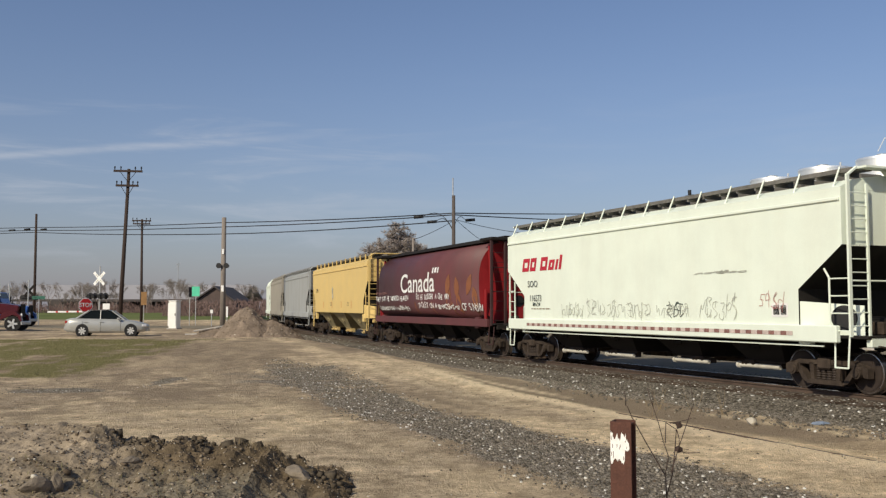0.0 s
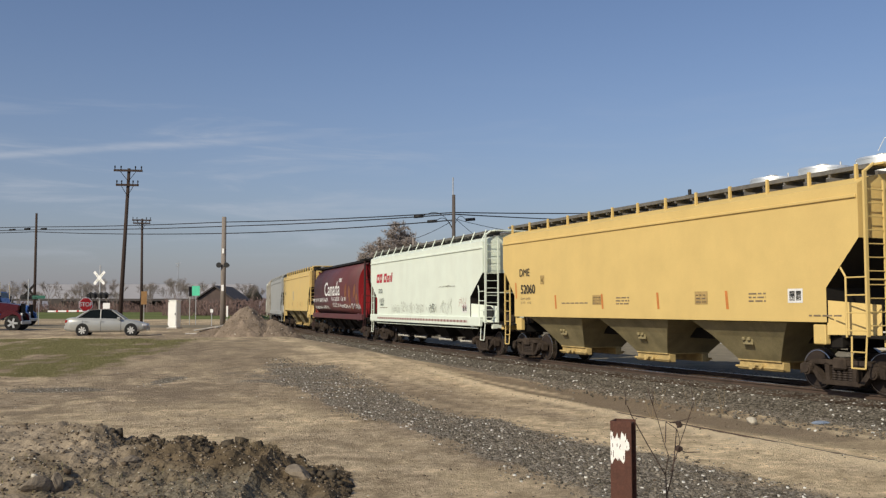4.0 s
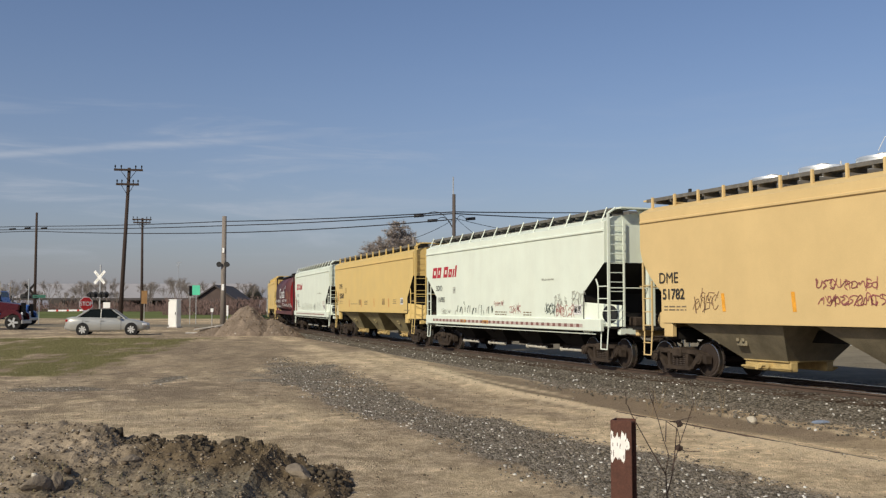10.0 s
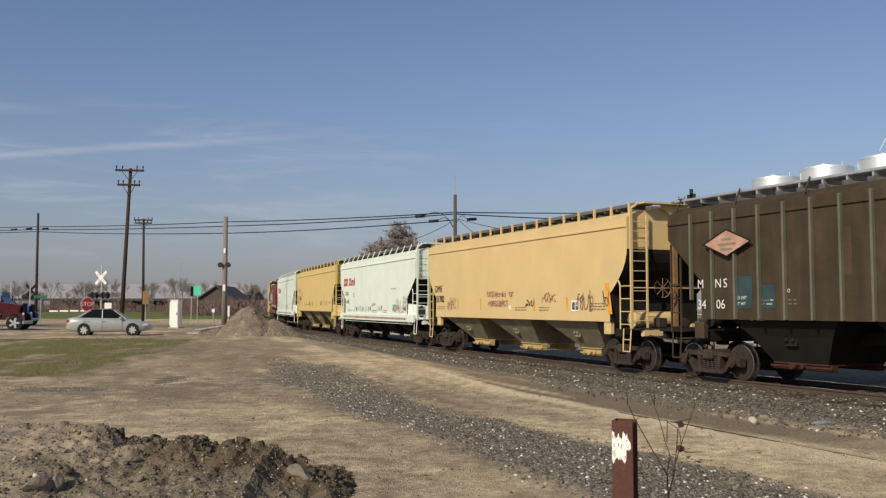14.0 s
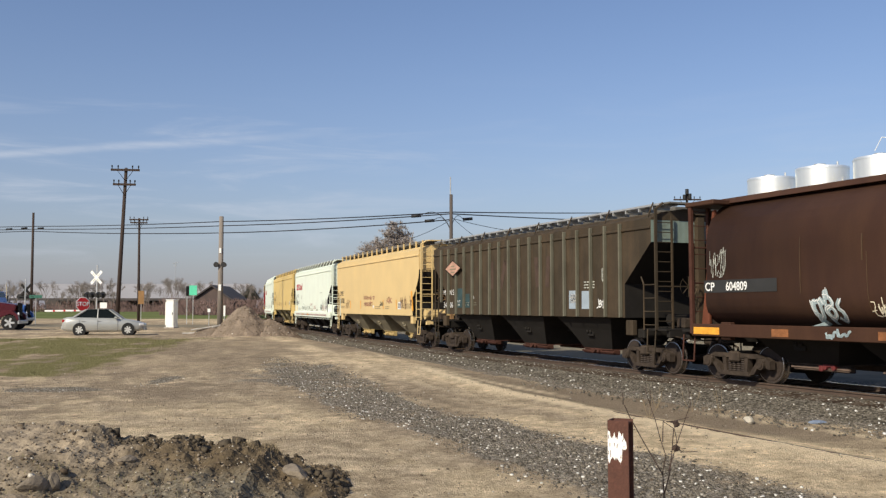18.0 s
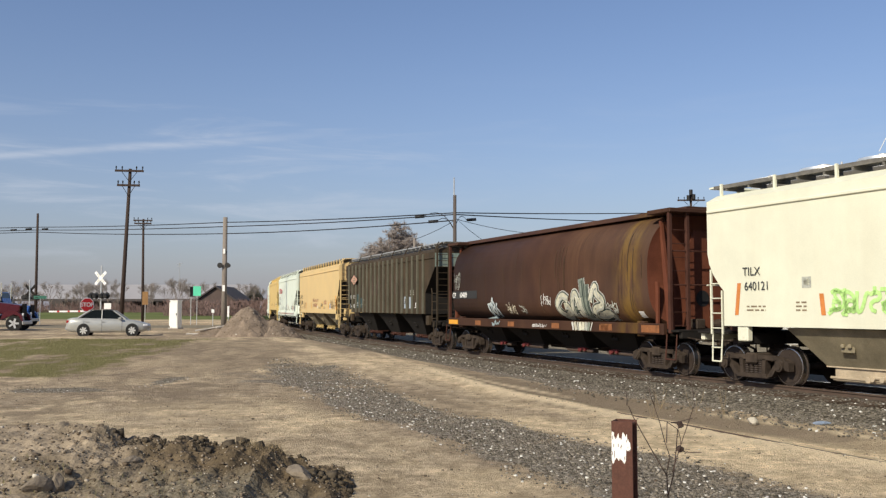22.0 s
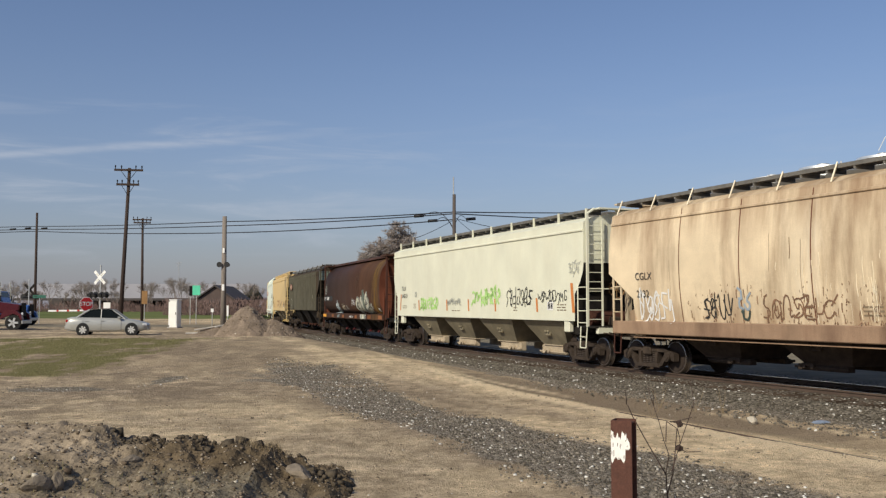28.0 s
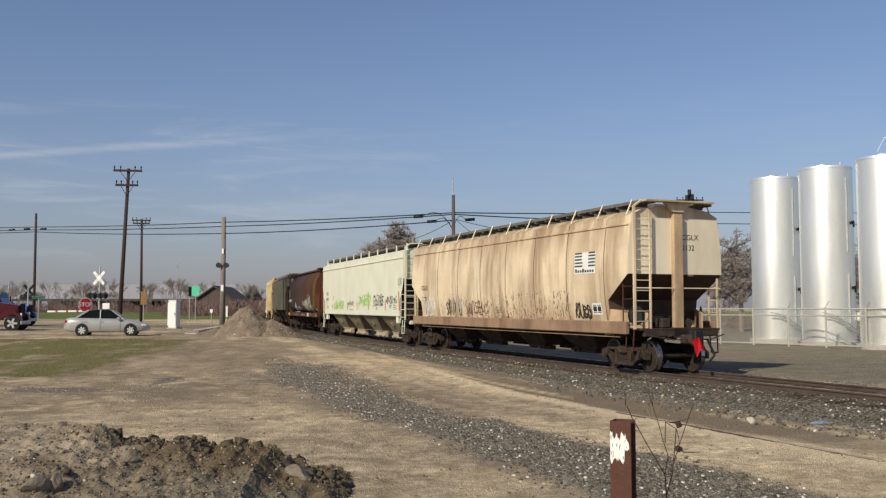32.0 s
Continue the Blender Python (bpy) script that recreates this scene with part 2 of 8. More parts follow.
M["lettering_white"] = material("lettering_white", (.75, .75, .73), .6, vary=.1, bump=0)
M["lettering_red"] = material("lettering_red", (.45, .02, .04), .5, vary=.1, bump=0)
M["wire"] = material("wire", (.02, .02, .022), .6, vary=.1, bump=0)
M["galvanized"] = material("galvanized", (.52, .53, .53), .5, metal=.6, vary=.1, scale=4, bump=.05)
M["stainless"] = material("stainless", (.97, .97, .91), .38, metal=.74, vary=.07, scale=1.4, stretch=(1, 1, .12), bump=.02)
M["red_cloth"] = material("red_cloth", (.75, .02, .03), .8, vary=.1, bump=.1)


# ---- mesh helpers ----
def part(name, bm, mat, parent=None, label="", smooth=False):
    """Link a bmesh as one mesh object under a thing or part."""
    me = bpy.data.meshes.new(name)
    bm.normal_update()
    bm.to_mesh(me)
    bm.free()
    me.materials.append(M[mat] if isinstance(mat, str) else mat)
    if smooth:
        me.polygons.foreach_set("use_smooth", [True] * len(me.polygons))
    ob = new(name, me)
    if parent:
        ob.parent = parent
    if label:
        ob["label"] = label
    return ob


def box(bm, c, s, m=None, bevel=0.0):
    """A box of size s round c, turned by m."""
    g = bmesh.ops.create_cube(bm, size=1)
    vs = g["verts"]
    bmesh.ops.scale(bm, vec=s, verts=vs)
    if bevel:
        es = list({e for v in vs for e in v.link_edges})
        r = bmesh.ops.bevel(bm, geom=es, offset=bevel, segments=1, affect="EDGES", profile=.5)
        vs = list({v for f in r["faces"] for v in f.verts} | {v for v in vs if v.is_valid})
    t = Matrix.Translation(c) @ (m or Matrix())
    bmesh.ops.transform(bm, matrix=t, verts=vs)
    return vs


def rod(bm, a, b, r, seg=6, r2=None, caps=True):
    """A round bar from a to b."""
    a, b = Vector(a), Vector(b)
    d = b - a
    m = Matrix.Translation((a + b) / 2) @ d.to_track_quat("Z", "Y").to_matrix().to_4x4()
    return bmesh.ops.create_cone(bm, cap_ends=caps, segments=seg, radius1=r, radius2=r if r2 is None else r2, depth=d.length, matrix=m)["verts"]


def bars(bm, pts, r, seg=6):
    for a, b in zip(pts, pts[1:]):
        rod(bm, a, b, r, seg)


def prism(bm, poly, y0, y1, axis="y"):
    """Extrude a polygon (x, z) along y, or (y, z) along x."""
    def put(p, k):
        return bm.verts.new((p[0], k, p[1]) if axis == "y" else (k, p[0], p[1]) if axis == "x" else (p[0], p[1], k))
    a, b = [put(p, y0) for p in poly], [put(p, y1) for p in poly]
    n = len(poly)
    fs = [bm.faces.new(a), bm.faces.new(b[::-1])]
    fs += [bm.faces.new((a[i], b[i], b[(i + 1) % n], a[(i + 1) % n])) for i in range(n)]
    bmesh.ops.recalc_face_normals(bm, faces=fs)
    return a + b


def thing(name, label, category, m=None, group="", kind=""):
    ob = new(name)
    ob.empty_display_size = 0.3
    if m is not None:
        ob.matrix_basis = m
    return tagged(ob, label, category, group, kind)


def B():
    return bmesh.new()


# ---- the line of the railway ----
TRACK_S = np.linspace(-170, 330, 5001)
_sc = np.clip(TRACK_S, -25, 200)
TRACK_H = 0.41777 - 0.002376 * _sc + 1.5e-6 * _sc ** 2
_x, _y = -np.sin(TRACK_H), np.cos(TRACK_H)
TRACK_X = np.concatenate([[0], np.cumsum((_x[1:] + _x[:-1]) * .05)])
TRACK_Y = np.concatenate([[0], np.cumsum((_y[1:] + _y[:-1]) * .05)])
TRACK_X += 9.413 - TRACK_X[1700]
TRACK_Y += 20.0 - TRACK_Y[1700]
RAIL_Z = 0.35


def on_track(s, side=0.0, up=0.0):
    """The place at arc length s, side metres to the left, and the heading in radians."""
    x, y, h = (float(np.interp(s, TRACK_S, a)) for a in (TRACK_X, TRACK_Y, TRACK_H))
    return Vector((x - math.cos(h) * side, y - math.sin(h) * side, RAIL_Z + rise(s) + up)), h


def rise(s):
    return 0.0028 * min(max(0.0, s - 8), 120)


def sweep(bm, profile, s0, s1, step):
    """Sweep a (side, up) profile along the railway."""
    n = max(2, int((s1 - s0) / step))
    rows = [[bm.verts.new(on_track(s0 + (s1 - s0) * i / n, a, u)[0]) for a, u in profile] for i in range(n + 1)]
    for r, q in zip(rows, rows[1:]):
        for i in range(len(profile) - 1):
            bm.faces.new((r[i], r[i + 1], q[i + 1], q[i]))
    return rows

# ---- ground ----
def lateral(X, Y):
    """Distance to the left of the railway for arrays of places, and the arc length there."""
    k = slice(1200, 4200, 10)
    tx, ty, th, ts = TRACK_X[k], TRACK_Y[k], TRACK_H[k], TRACK_S[k]
    out, arc = np.empty(X.shape), np.empty(X.shape)
    for i in range(X.shape[0]):
        d = (X[i][:, None] - tx) ** 2 + (Y[i][:, None] - ty) ** 2
        j = d.argmin(1)
        out[i] = -(X[i] - tx[j]) * np.cos(th[j]) - (Y[i] - ty[j]) * np.sin(th[j])
        arc[i] = ts[j]
    return out, arc


def step(x, a, b):
    t = np.clip((x - a) / (b - a), 0, 1)
    return t * t * (3 - 2 * t)


_grid = {}


def fbm(X, Y, scale, seed, octaves=4):
    """Smooth value noise, about -1 to 1."""
    rs = np.random.RandomState(seed)
    out, amp, tot = np.zeros(X.shape), 1.0, 0.0
    for o in range(octaves):
        tab = rs.uniform(-1, 1, (257, 257))
        x, y = X / scale * 2 ** o + 57.3, Y / scale * 2 ** o + 91.7
        xi, yi = np.floor(x).astype(int), np.floor(y).astype(int)
        fx, fy = x - xi, y - yi
        fx, fy = fx * fx * (3 - 2 * fx), fy * fy * (3 - 2 * fy)
        a, b, c, d = tab[xi % 256, yi % 256], tab[xi % 256 + 1, yi % 256], tab[xi % 256, yi % 256 + 1], tab[xi % 256 + 1, yi % 256 + 1]
        out += amp * ((a * (1 - fx) + b * fx) * (1 - fy) + (c * (1 - fx) + d * fx) * fy)
        tot += amp
        amp *= 0.5
    return out / tot


RIDGE_S, RIDGE_L = [-9, -5.5, -2.5, .7, 3.2, 6.2, 9.3, 12.3], [6.6, 6.46, 6.22, 6.12, 5.9, 5.72, 5.43, 5.2]


def ground_z(X, Y):
    """Height of the ground: a low lot that rises to the level of the crossing road."""
    up = 0.64 * step(Y + 0.25 * X, 24, 40)
    near = step(np.hypot(X, Y), 120, 60)
    up = up + 0.85 * step(Y, 112, 172) * step(X, -8, -22)
    lat, arc = lateral(X, Y)
    z = up + near * (0.05 * fbm(X, Y, 6, 1) + 0.03 * fbm(X, Y, 1.3, 2) + 0.035 * fbm(arc * .3, lat, .9, 3, 3))
    # a low ridge of dirt along the old rail
    z = z + .055 * np.exp(-((lat - np.interp(arc, RIDGE_S, RIDGE_L)) / .34) ** 2) * step(arc, 14.5, 12)
    rs = 0.0028 * np.clip(arc - 8, 0, 120)
    # level beside and under the ballast, and the paved yard beyond
    w = step(np.abs(lat), 6.0, 2.6)
    z = z * (1 - w) + (0.02 + rs) * w
    w2 = step(lat, -2.5, -4.0)
    # the paved yard falls a little away beside the track
    dip = (.03 * np.clip(arc - 10, 0, 6) + rs) * step(lat, -16, -9)
    z = z * (1 - w2) + (0.20 + rs - dip) * w2
    return z, lat, arc


def axis_steps(parts):
    out = []
    for a, b, d in parts:
        out += list(np.arange(a, b, d))
    return np.array(out + [parts[-1][1]])


gx = axis_steps([(-3000, -400, 200), (-400, -100, 20), (-100, -34, 3), (-34, 26, 0.22), (26, 100, 3), (100, 400, 20), (400, 3000, 200)])
gy = axis_steps([(-600, -60, 60), (-60, 4, 2), (4, 30, 0.2), (30, 62, 0.4), (62, 140, 3), (140, 500, 20), (500, 4800, 200)])
GX, GY = np.meshgrid(gx, gy)
GZ, GLAT, GARC = ground_z(GX, GY)
ny, nx = GX.shape
gm = bpy.data.meshes.new("ground")
gm.vertices.add(nx * ny)
gm.vertices.foreach_set("co", np.stack([GX, GY, GZ], -1).ravel())
ii = (np.arange(ny - 1)[:, None] * nx + np.arange(nx - 1)[None]).ravel()
quads = np.stack([ii, ii + 1, ii + 1 + nx, ii + nx], -1)
gm.loops.add(quads.size)
gm.loops.foreach_set("vertex_index", quads.ravel())
gm.polygons.add(len(quads))
gm.polygons.foreach_set("loop_start", np.arange(len(quads)) * 4)
gm.polygons.foreach_set("use_smooth", np.ones(len(quads), bool))
gm.update(calc_edges=True)


def mask(name, values):
    a = gm.attributes.new(name, "FLOAT", "POINT")
    a.data.foreach_set("value", np.clip(values, 0, 1).ravel().astype(np.float32))


n1, n2, n3 = fbm(GX, GY, 5, 11), fbm(GX, GY, 1.6, 12), fbm(GX, GY, 0.5, 13, 2)
edge = GLAT + 0.7 * n1 + 0.6 * n2
n5 = fbm(GARC * .25, GLAT, 1.1, 21)
n6 = fbm(GARC * .3, GLAT, .45, 22, 3)
BAND_S = [-9, -6.3, -4.4, -1.8, -.6, 1.3, 2.3, 4.9, 8.9, 12, 15.2, 17]
BAND_UP = [8.4, 8.45, 8.45, 8.5, 8.8, 8.65, 9.05, 8.9, 7.95, 7.7, 7.6, 8.6]
BAND_LOW = [11.0, 11.0, 11.05, 10.85, 10.65, 10.7, 10.85, 10.75, 10.5, 10.6, 10.2, 9.6]
upper, lower = np.interp(GARC, BAND_S, BAND_UP), np.interp(GARC, BAND_S, BAND_LOW)
rag = .22 * n1 + .35 * n2 + .25 * n6
band = step(GLAT + rag - upper, -.4, .45) * step(GLAT + rag - lower, .3, -.4) * step(GARC + 1.2 * n2, 18, 15.5) * (1 - .3 * step(GARC + 3 * n2, 4, 9))
patch = step(np.hypot((GX + 10.3) / 1.5, (GY - 24.4) / 0.8) + .7 * n2, 1.2, .5) + step(np.hypot((GX + 8.0) / .45, (GY - 26.9) / 1.7) + .7 * n2, 1.2, .5)
patch = patch + .7 * step(np.hypot((GX + 6.0) / 1.2, (GY - 27.8) / 2.0) + .7 * n2, 1.3, .5)
shoulder = step(np.abs(GLAT) + .5 * n2 + .3 * n6, 4.35, 3.2)
mask("gravel", np.maximum(np.maximum(band, .7 * patch), shoulder) * (0.88 + 0.5 * n3 + .35 * n6))
gr = step(GY + 0.30 * GX + 1.4 * n1 + 1.4 * n2, 22.8, 26.5) * step(GY + 1.0 * n1, 46.5, 44.5) * step(GX + 1.8 * n1 + 1.5 * n2, -9.2, -13.0)
gr = np.maximum(gr, .55 * step(np.hypot((GX + .9) / 1.1, (GY - 12.7) / .5) + .9 * n3 + .6 * n2, 1.1, .3))
mask("grass", gr * (0.74 + 0.6 * n2 + .5 * n3 + .55 * n1))
mask("field", step(GY + 0.1 * GX + 2 * n1, 118, 122) * step(GY, 800, 600))
line2 = step(np.abs(GLAT - 6.32 + .06 * n2), .13, .03) * step(GARC, 5, 2)
mask("ridge", step(np.abs(GLAT - np.interp(GARC, RIDGE_S, RIDGE_L) - .1 + .05 * n2), .3, .1) * step(GARC, 14, 12.5) + .8 * step(np.abs(GLAT - 4.2 + .12 * n2), .16, .04) * step(GARC, 2, -1) + .8 * step(np.abs(GLAT - 4.9 + .15 * n2), .2, .05) * step(np.abs(GARC - 9), 5, 3) + .6 * step(np.abs(GLAT - 6.9 + .5 * n1 + .1 * n2), .2, .05) * (.4 + n6))
mask("asphalt", np.maximum(step(GLAT + .12 * n2, -3.3, -3.8) * step(GLAT, -60, -55), step(np.abs(GY + 0.12 * (GX + 20) - 78), 6.5, 5.5) * step(GX, -5, -9)))
dry = 1 - .75 * step(GLAT, 10.8, 11.6) * step(GLAT, 16, 14) * step(GARC, 9, 4)
ruts = np.abs(((GLAT - 4.2 + 0.25 * n1) % 1.7) - 0.85)
sandy = step(GLAT + .6 * n1, 3.6, 4.6) * step(GLAT + .7 * n1, 9.0, 8.0)
ridge = step(np.abs(GLAT - 5.75 - .35 * step(GARC, 6, -4) + .1 * n2), .28, .06) * step(GARC, 14, 9) + .6 * step(np.abs(GLAT - 3.85 + .15 * n2), .22, .05) * step(GARC, 3, 0)
mask("pale", sandy * (.26 + .75 * step(GARC, 5, -3) + .45 * n2 + .9 * n5 + .5 * n6 + .25 * step(ruts + .3 * n2, .4, .1)) + ridge + (1 - sandy) * step(n1 + .9 * n2 + .5 * n5 + .6 * n6 + .5 * n3, -.35, .35) * .8 + .45 * (1 - dry))
n4 = fbm(GX, GY * .8, 3.2, 15)
wheel = np.abs(((GLAT + .35 * n1 + .12 * n2) % .66) - .33)
wheel = step(wheel, .20, .05) * step(GLAT + .3 * n2, 10.9, 11.6) * step(GLAT + .4 * n1, 14.2, 13.2) * step(GARC + 3 * n2, 9, 4)
smear = step(np.hypot((GARC - 5.5) / 3.2, (GLAT - 8.2) / .55) + .6 * n2, 1.1, .4)
verge = step(np.abs(GLAT - 4.75 + .3 * n2 + .2 * n6), 1.25, .6) * step(GARC, 16, 8) * step(GARC, -7, -2) * .95
mask("damp", dry * (1 - sandy) * step(n4 + .5 * n2 + .9 * n6, .02, .45) * .8 + sandy * step(n4 + .4 * n2 + .8 * n6, .25, .6) * .4 * step(GARC, -3, 3) + smear * .8 + verge + .25 * wheel + line2 + .6 * step(np.hypot((GX + 9.5) / 6.5, (GY - 36) / 9) + .5 * n2 + .3 * n6, 1.1, .5))


gmat = bpy.data.materials.new("ground_soil")
gmat.use_nodes = True
gn, gl = gmat.node_tree.nodes, gmat.node_tree.links
gp = gn["Principled BSDF"]
gp.inputs["Roughness"].default_value = 0.95
gp.inputs["Specular IOR Level"].default_value = 0.0
geo = gn.new("ShaderNodeNewGeometry")


def gnoise(scale, detail=4, rough=0.6):
    n = gn.new("ShaderNodeTexNoise")
    n.inputs["Scale"].default_value, n.inputs["Detail"].default_value, n.inputs["Roughness"].default_value = scale, detail, rough
    gl.new(geo.outputs["Position"], n.inputs[0])
    return n.outputs[0]


def gramp(x, stops):
    n = gn.new("ShaderNodeValToRGB")
    gl.new(x, n.inputs[0])
    e = n.color_ramp.elements
    while len(e) < len(stops):
        e.new(0.5)
    for q, (p, c) in zip(e, stops):
        q.position, q.color = p, (*c, 1)
    return n.outputs[0]


def gmix(fac, a, b):
    n = gn.new("ShaderNodeMixRGB")
    gl.new(fac, n.inputs[0])
    gl.new(a, n.inputs[1])
    gl.new(b, n.inputs[2])
    return n.outputs[0]


def gattr(name, noise_out=None):
    n = gn.new("ShaderNodeAttribute")
    n.attribute_name = name
    if noise_out is None:
        return n.outputs["Fac"]
    # break the edge of the patch with fine noise
    a = gn.new("ShaderNodeMath")
    a.operation = "ADD"
    gl.new(n.outputs["Fac"], a.inputs[0])
    gl.new(noise_out, a.inputs[1])
    r = gn.new("ShaderNodeMapRange")
    r.interpolation_type = "SMOOTHSTEP"
    gl.new(a.outputs[0], r.inputs[0])
    r.inputs[1].default_value, r.inputs[2].default_value = 0.8, 1.15
    return r.outputs[0]


fineN, midN, bigN = gnoise(22, 5, .7), gnoise(2.2, 5), gnoise(.35, 4)
soil = gramp(midN, [(.30, (.20, .156, .111)), (.5, (.385, .307, .216)), (.70, (.555, .449, .315))])
soil2 = gramp(fineN, [(.25, (.172, .134, .095)), (.5, (.368, .294, .207)), (.75, (.62, .517, .376))])
f5 = gn.new("ShaderNodeMixRGB")
f5.inputs[0].default_value = 0.45
gl.new(soil, f5.inputs[1])
gl.new(soil2, f5.inputs[2])
col = f5.outputs[0]
pale = gramp(fineN, [(.25, (.52, .414, .27)), (.75, (.79, .636, .424))])
col = gmix(gattr("pale"), col, pale)
smap = gn.new("ShaderNodeMapping")
smap.inputs["Rotation"].default_value = (0, 0, radians(-62))
smap.inputs["Scale"].default_value = (.8, 2.2, 1)
gl.new(geo.outputs["Position"], smap.inputs[0])
stn = gn.new("ShaderNodeTexNoise")
stn.inputs["Scale"].default_value, stn.inputs["Detail"].default_value, stn.inputs["Roughness"].default_value = 1.0, 7, .68
gl.new(smap.outputs[0], stn.inputs[0])
streaks = gramp(stn.outputs[0], [(.34, (.50, .47, .44)), (.46, (.95, .94, .93)), (.54, (1.1, 1.1, 1.1)), (.66, (1.42, 1.42, 1.42))])
stm = gn.new("ShaderNodeMixRGB")
stm.blend_type = "MULTIPLY"
stm.inputs[0].default_value = .35
gl.new(col, stm.inputs[1])
gl.new(streaks, stm.inputs[2])
col = stm.outputs[0]
# crumbs, footprints and dry crust: rough mottling without a direction
for sc_, lo_, hi_, amt in ((6.5, .66, 1.4, .6), (2.6, .64, 1.42, .8), (1.0, .76, 1.28, .8)):
    cr = gramp(gnoise(sc_, 9, .78), [(.36, (lo_, lo_ * .98, lo_ * .95)), (.5, (1, 1, 1)), (.64, (hi_, hi_, hi_))])
    cm = gn.new("ShaderNodeMixRGB")
    cm.blend_type = "MULTIPLY"
    cm.inputs[0].default_value = amt
    gl.new(col, cm.inputs[1])
    gl.new(cr, cm.inputs[2])
    col = cm.outputs[0]
damp = gramp(fineN, [(.25, (.18, .14, .10)), (.75, (.34, .272, .195))])
col = gmix(gattr("damp"), col, damp)
ridgec = gramp(fineN, [(.25, (.62, .50, .335)), (.75, (.88, .73, .50))])
col = gmix(gattr("ridge"), col, ridgec)
vor = gn.new("ShaderNodeTexVoronoi")
vor.inputs["Scale"].default_value = 26
gl.new(geo.outputs["Position"], vor.inputs[0])
gravel = gramp(vor.outputs["Color"], [(.2, (.115, .099, .078)), (.55, (.255, .223, .18)), (.85, (.385, .342, .28)), (1, (.55, .50, .43))])
col = gmix(gattr("gravel", fineN), col, gravel)
grass = gramp(gnoise(9, 5, .7), [(.25, (.118, .112, .046)), (.55, (.20, .181, .086)), (.8, (.31, .268, .155))])
col = gmix(gattr("grass", fineN), col, grass)
field = gramp(gnoise(.12, 4), [(.3, (.125, .15, .062)), (.7, (.175, .20, .085))])
col = gmix(gattr("field"), col, field)
asph = gramp(gnoise(1.1, 5), [(.3, (.215, .188, .140)), (.7, (.30, .264, .200))])
col = gmix(gattr("asphalt"), col, asph)

gl.new(col, gp.inputs["Base Color"])
gb = gn.new("ShaderNodeBump")
gb.inputs["Strength"].default_value, gb.inputs["Distance"].default_value = 0.85, 0.07
addn = gn.new("ShaderNodeMath")
addn.operation = "ADD"
gl.new(fineN, addn.inputs[0])
gl.new(midN, addn.inputs[1])
gl.new(addn.outputs[0], gb.inputs["Height"])
gl.new(gb.outputs[0], gp.inputs["Normal"])
gm.materials.append(gmat)
tagged(new("ground", gm), "tan dirt lot with gravel bands, thin grass and far fields", "ground", kind="structure")


def gz(x, y):
    return float(ground_z(np.array([[x]]), np.array([[y]]))[0][0, 0])


# ---- railway ----
railway = thing("railway_track", "rusty curved railway track on grey stone ballast", "railway", kind="structure")
b = B()
sweep(b, [(-3.3, -.32), (-2.2, -.17), (-1.5, -.12), (1.5, -.12), (2.0, -.17), (2.9, -.36), (3.2, -.5)], -150, 320, 1.0)
bmat = bpy.data.materials.new("ballast")
bmat.use_nodes = True
bn, bl = bmat.node_tree.nodes, bmat.node_tree.links
bp = bn["Principled BSDF"]
bp.inputs["Roughness"].default_value = 0.95
bp.inputs["Specular IOR Level"].default_value = 0.0
bg2 = bn.new("ShaderNodeNewGeometry")
bv = bn.new("ShaderNodeTexVoronoi")
bv.inputs["Scale"].default_value = 17
bl.new(bg2.outputs["Position"], bv.inputs[0])
br = bn.new("ShaderNodeValToRGB")
bl.new(bv.outputs["Color"], br.inputs[0])
e = br.color_ramp.elements
e[0].position, e[0].color, e[1].position, e[1].color = .15, (.055, .048, .038, 1), .9, (.25, .222, .18, 1)
bl.new(br.outputs[0], bp.inputs["Base Color"])
bb = bn.new("ShaderNodeBump")
bb.inputs["Strength"].default_value, bb.inputs["Distance"].default_value = 1.0, .05
bb.invert = True
bl.new(bv.outputs["Distance"], bb.inputs["Height"])
bl.new(bb.outputs[0], bp.inputs["Normal"])
part("ballast_bed", b, bmat, railway, "grey crushed stone bed")
# brown stone between and behind the rails, its colour darkened for the train's shade
b = B()
sweep(b, [(-2.6, -.215), (-2.1, -.155), (-1.5, -.108), (.69, -.108)], -150, 320, 1.0)
bed_mat = material("shaded_brown_stone", (.060, .043, .031), .9, vary=.5, scale=1.2, grain=16, bump=1.0, stain=(.105, .077, .056), stain_amount=.6, stain_scale=(.5, .5, .5), stain_range=(.45, .7), spec=0.0)
part("oiled_bed", b, bed_mat, railway, "brown stone between the rails, darkened for the shade under the train")
b = B()
sweep(b, [(.84, -.116), (1.35, -.113), (1.62, -.124), (1.85, -.145)], -150, 320, 1.0)
dust = material("rusty_dust", (.085, .062, .046), .95, vary=.45, scale=1.5, grain=20, bump=1.0, stain=(.15, .125, .10), stain_amount=.6, stain_scale=(.8, .8, .8), stain_range=(.45, .7), spec=0.0)
part("dusty_shoulder", b, dust, railway, "brown brake dust on the ballast beside the rail")
RAIL = [(-.035, 0), (.035, 0), (.037, -.035), (.009, -.05), (.009, -.135), (.07, -.15), (.07, -.165), (-.07, -.165), (-.07, -.15), (-.009, -.135), (-.009, -.05), (-.037, -.035), (-.035, 0)]
for sd in (.7525, -.7525):
    b = B()
    sweep(b, [(sd + p, u) for p, u in RAIL], -150, 320, 1.5)
    rail = part("rail", b, "rail_rust", railway, "rusty steel rail")
    b = B()
    sweep(b, [(sd - .028, .003), (sd + .028, .003)], -150, 320, 1.5)
    part("running_surface", b, "tread", rail, "bright worn rail head")

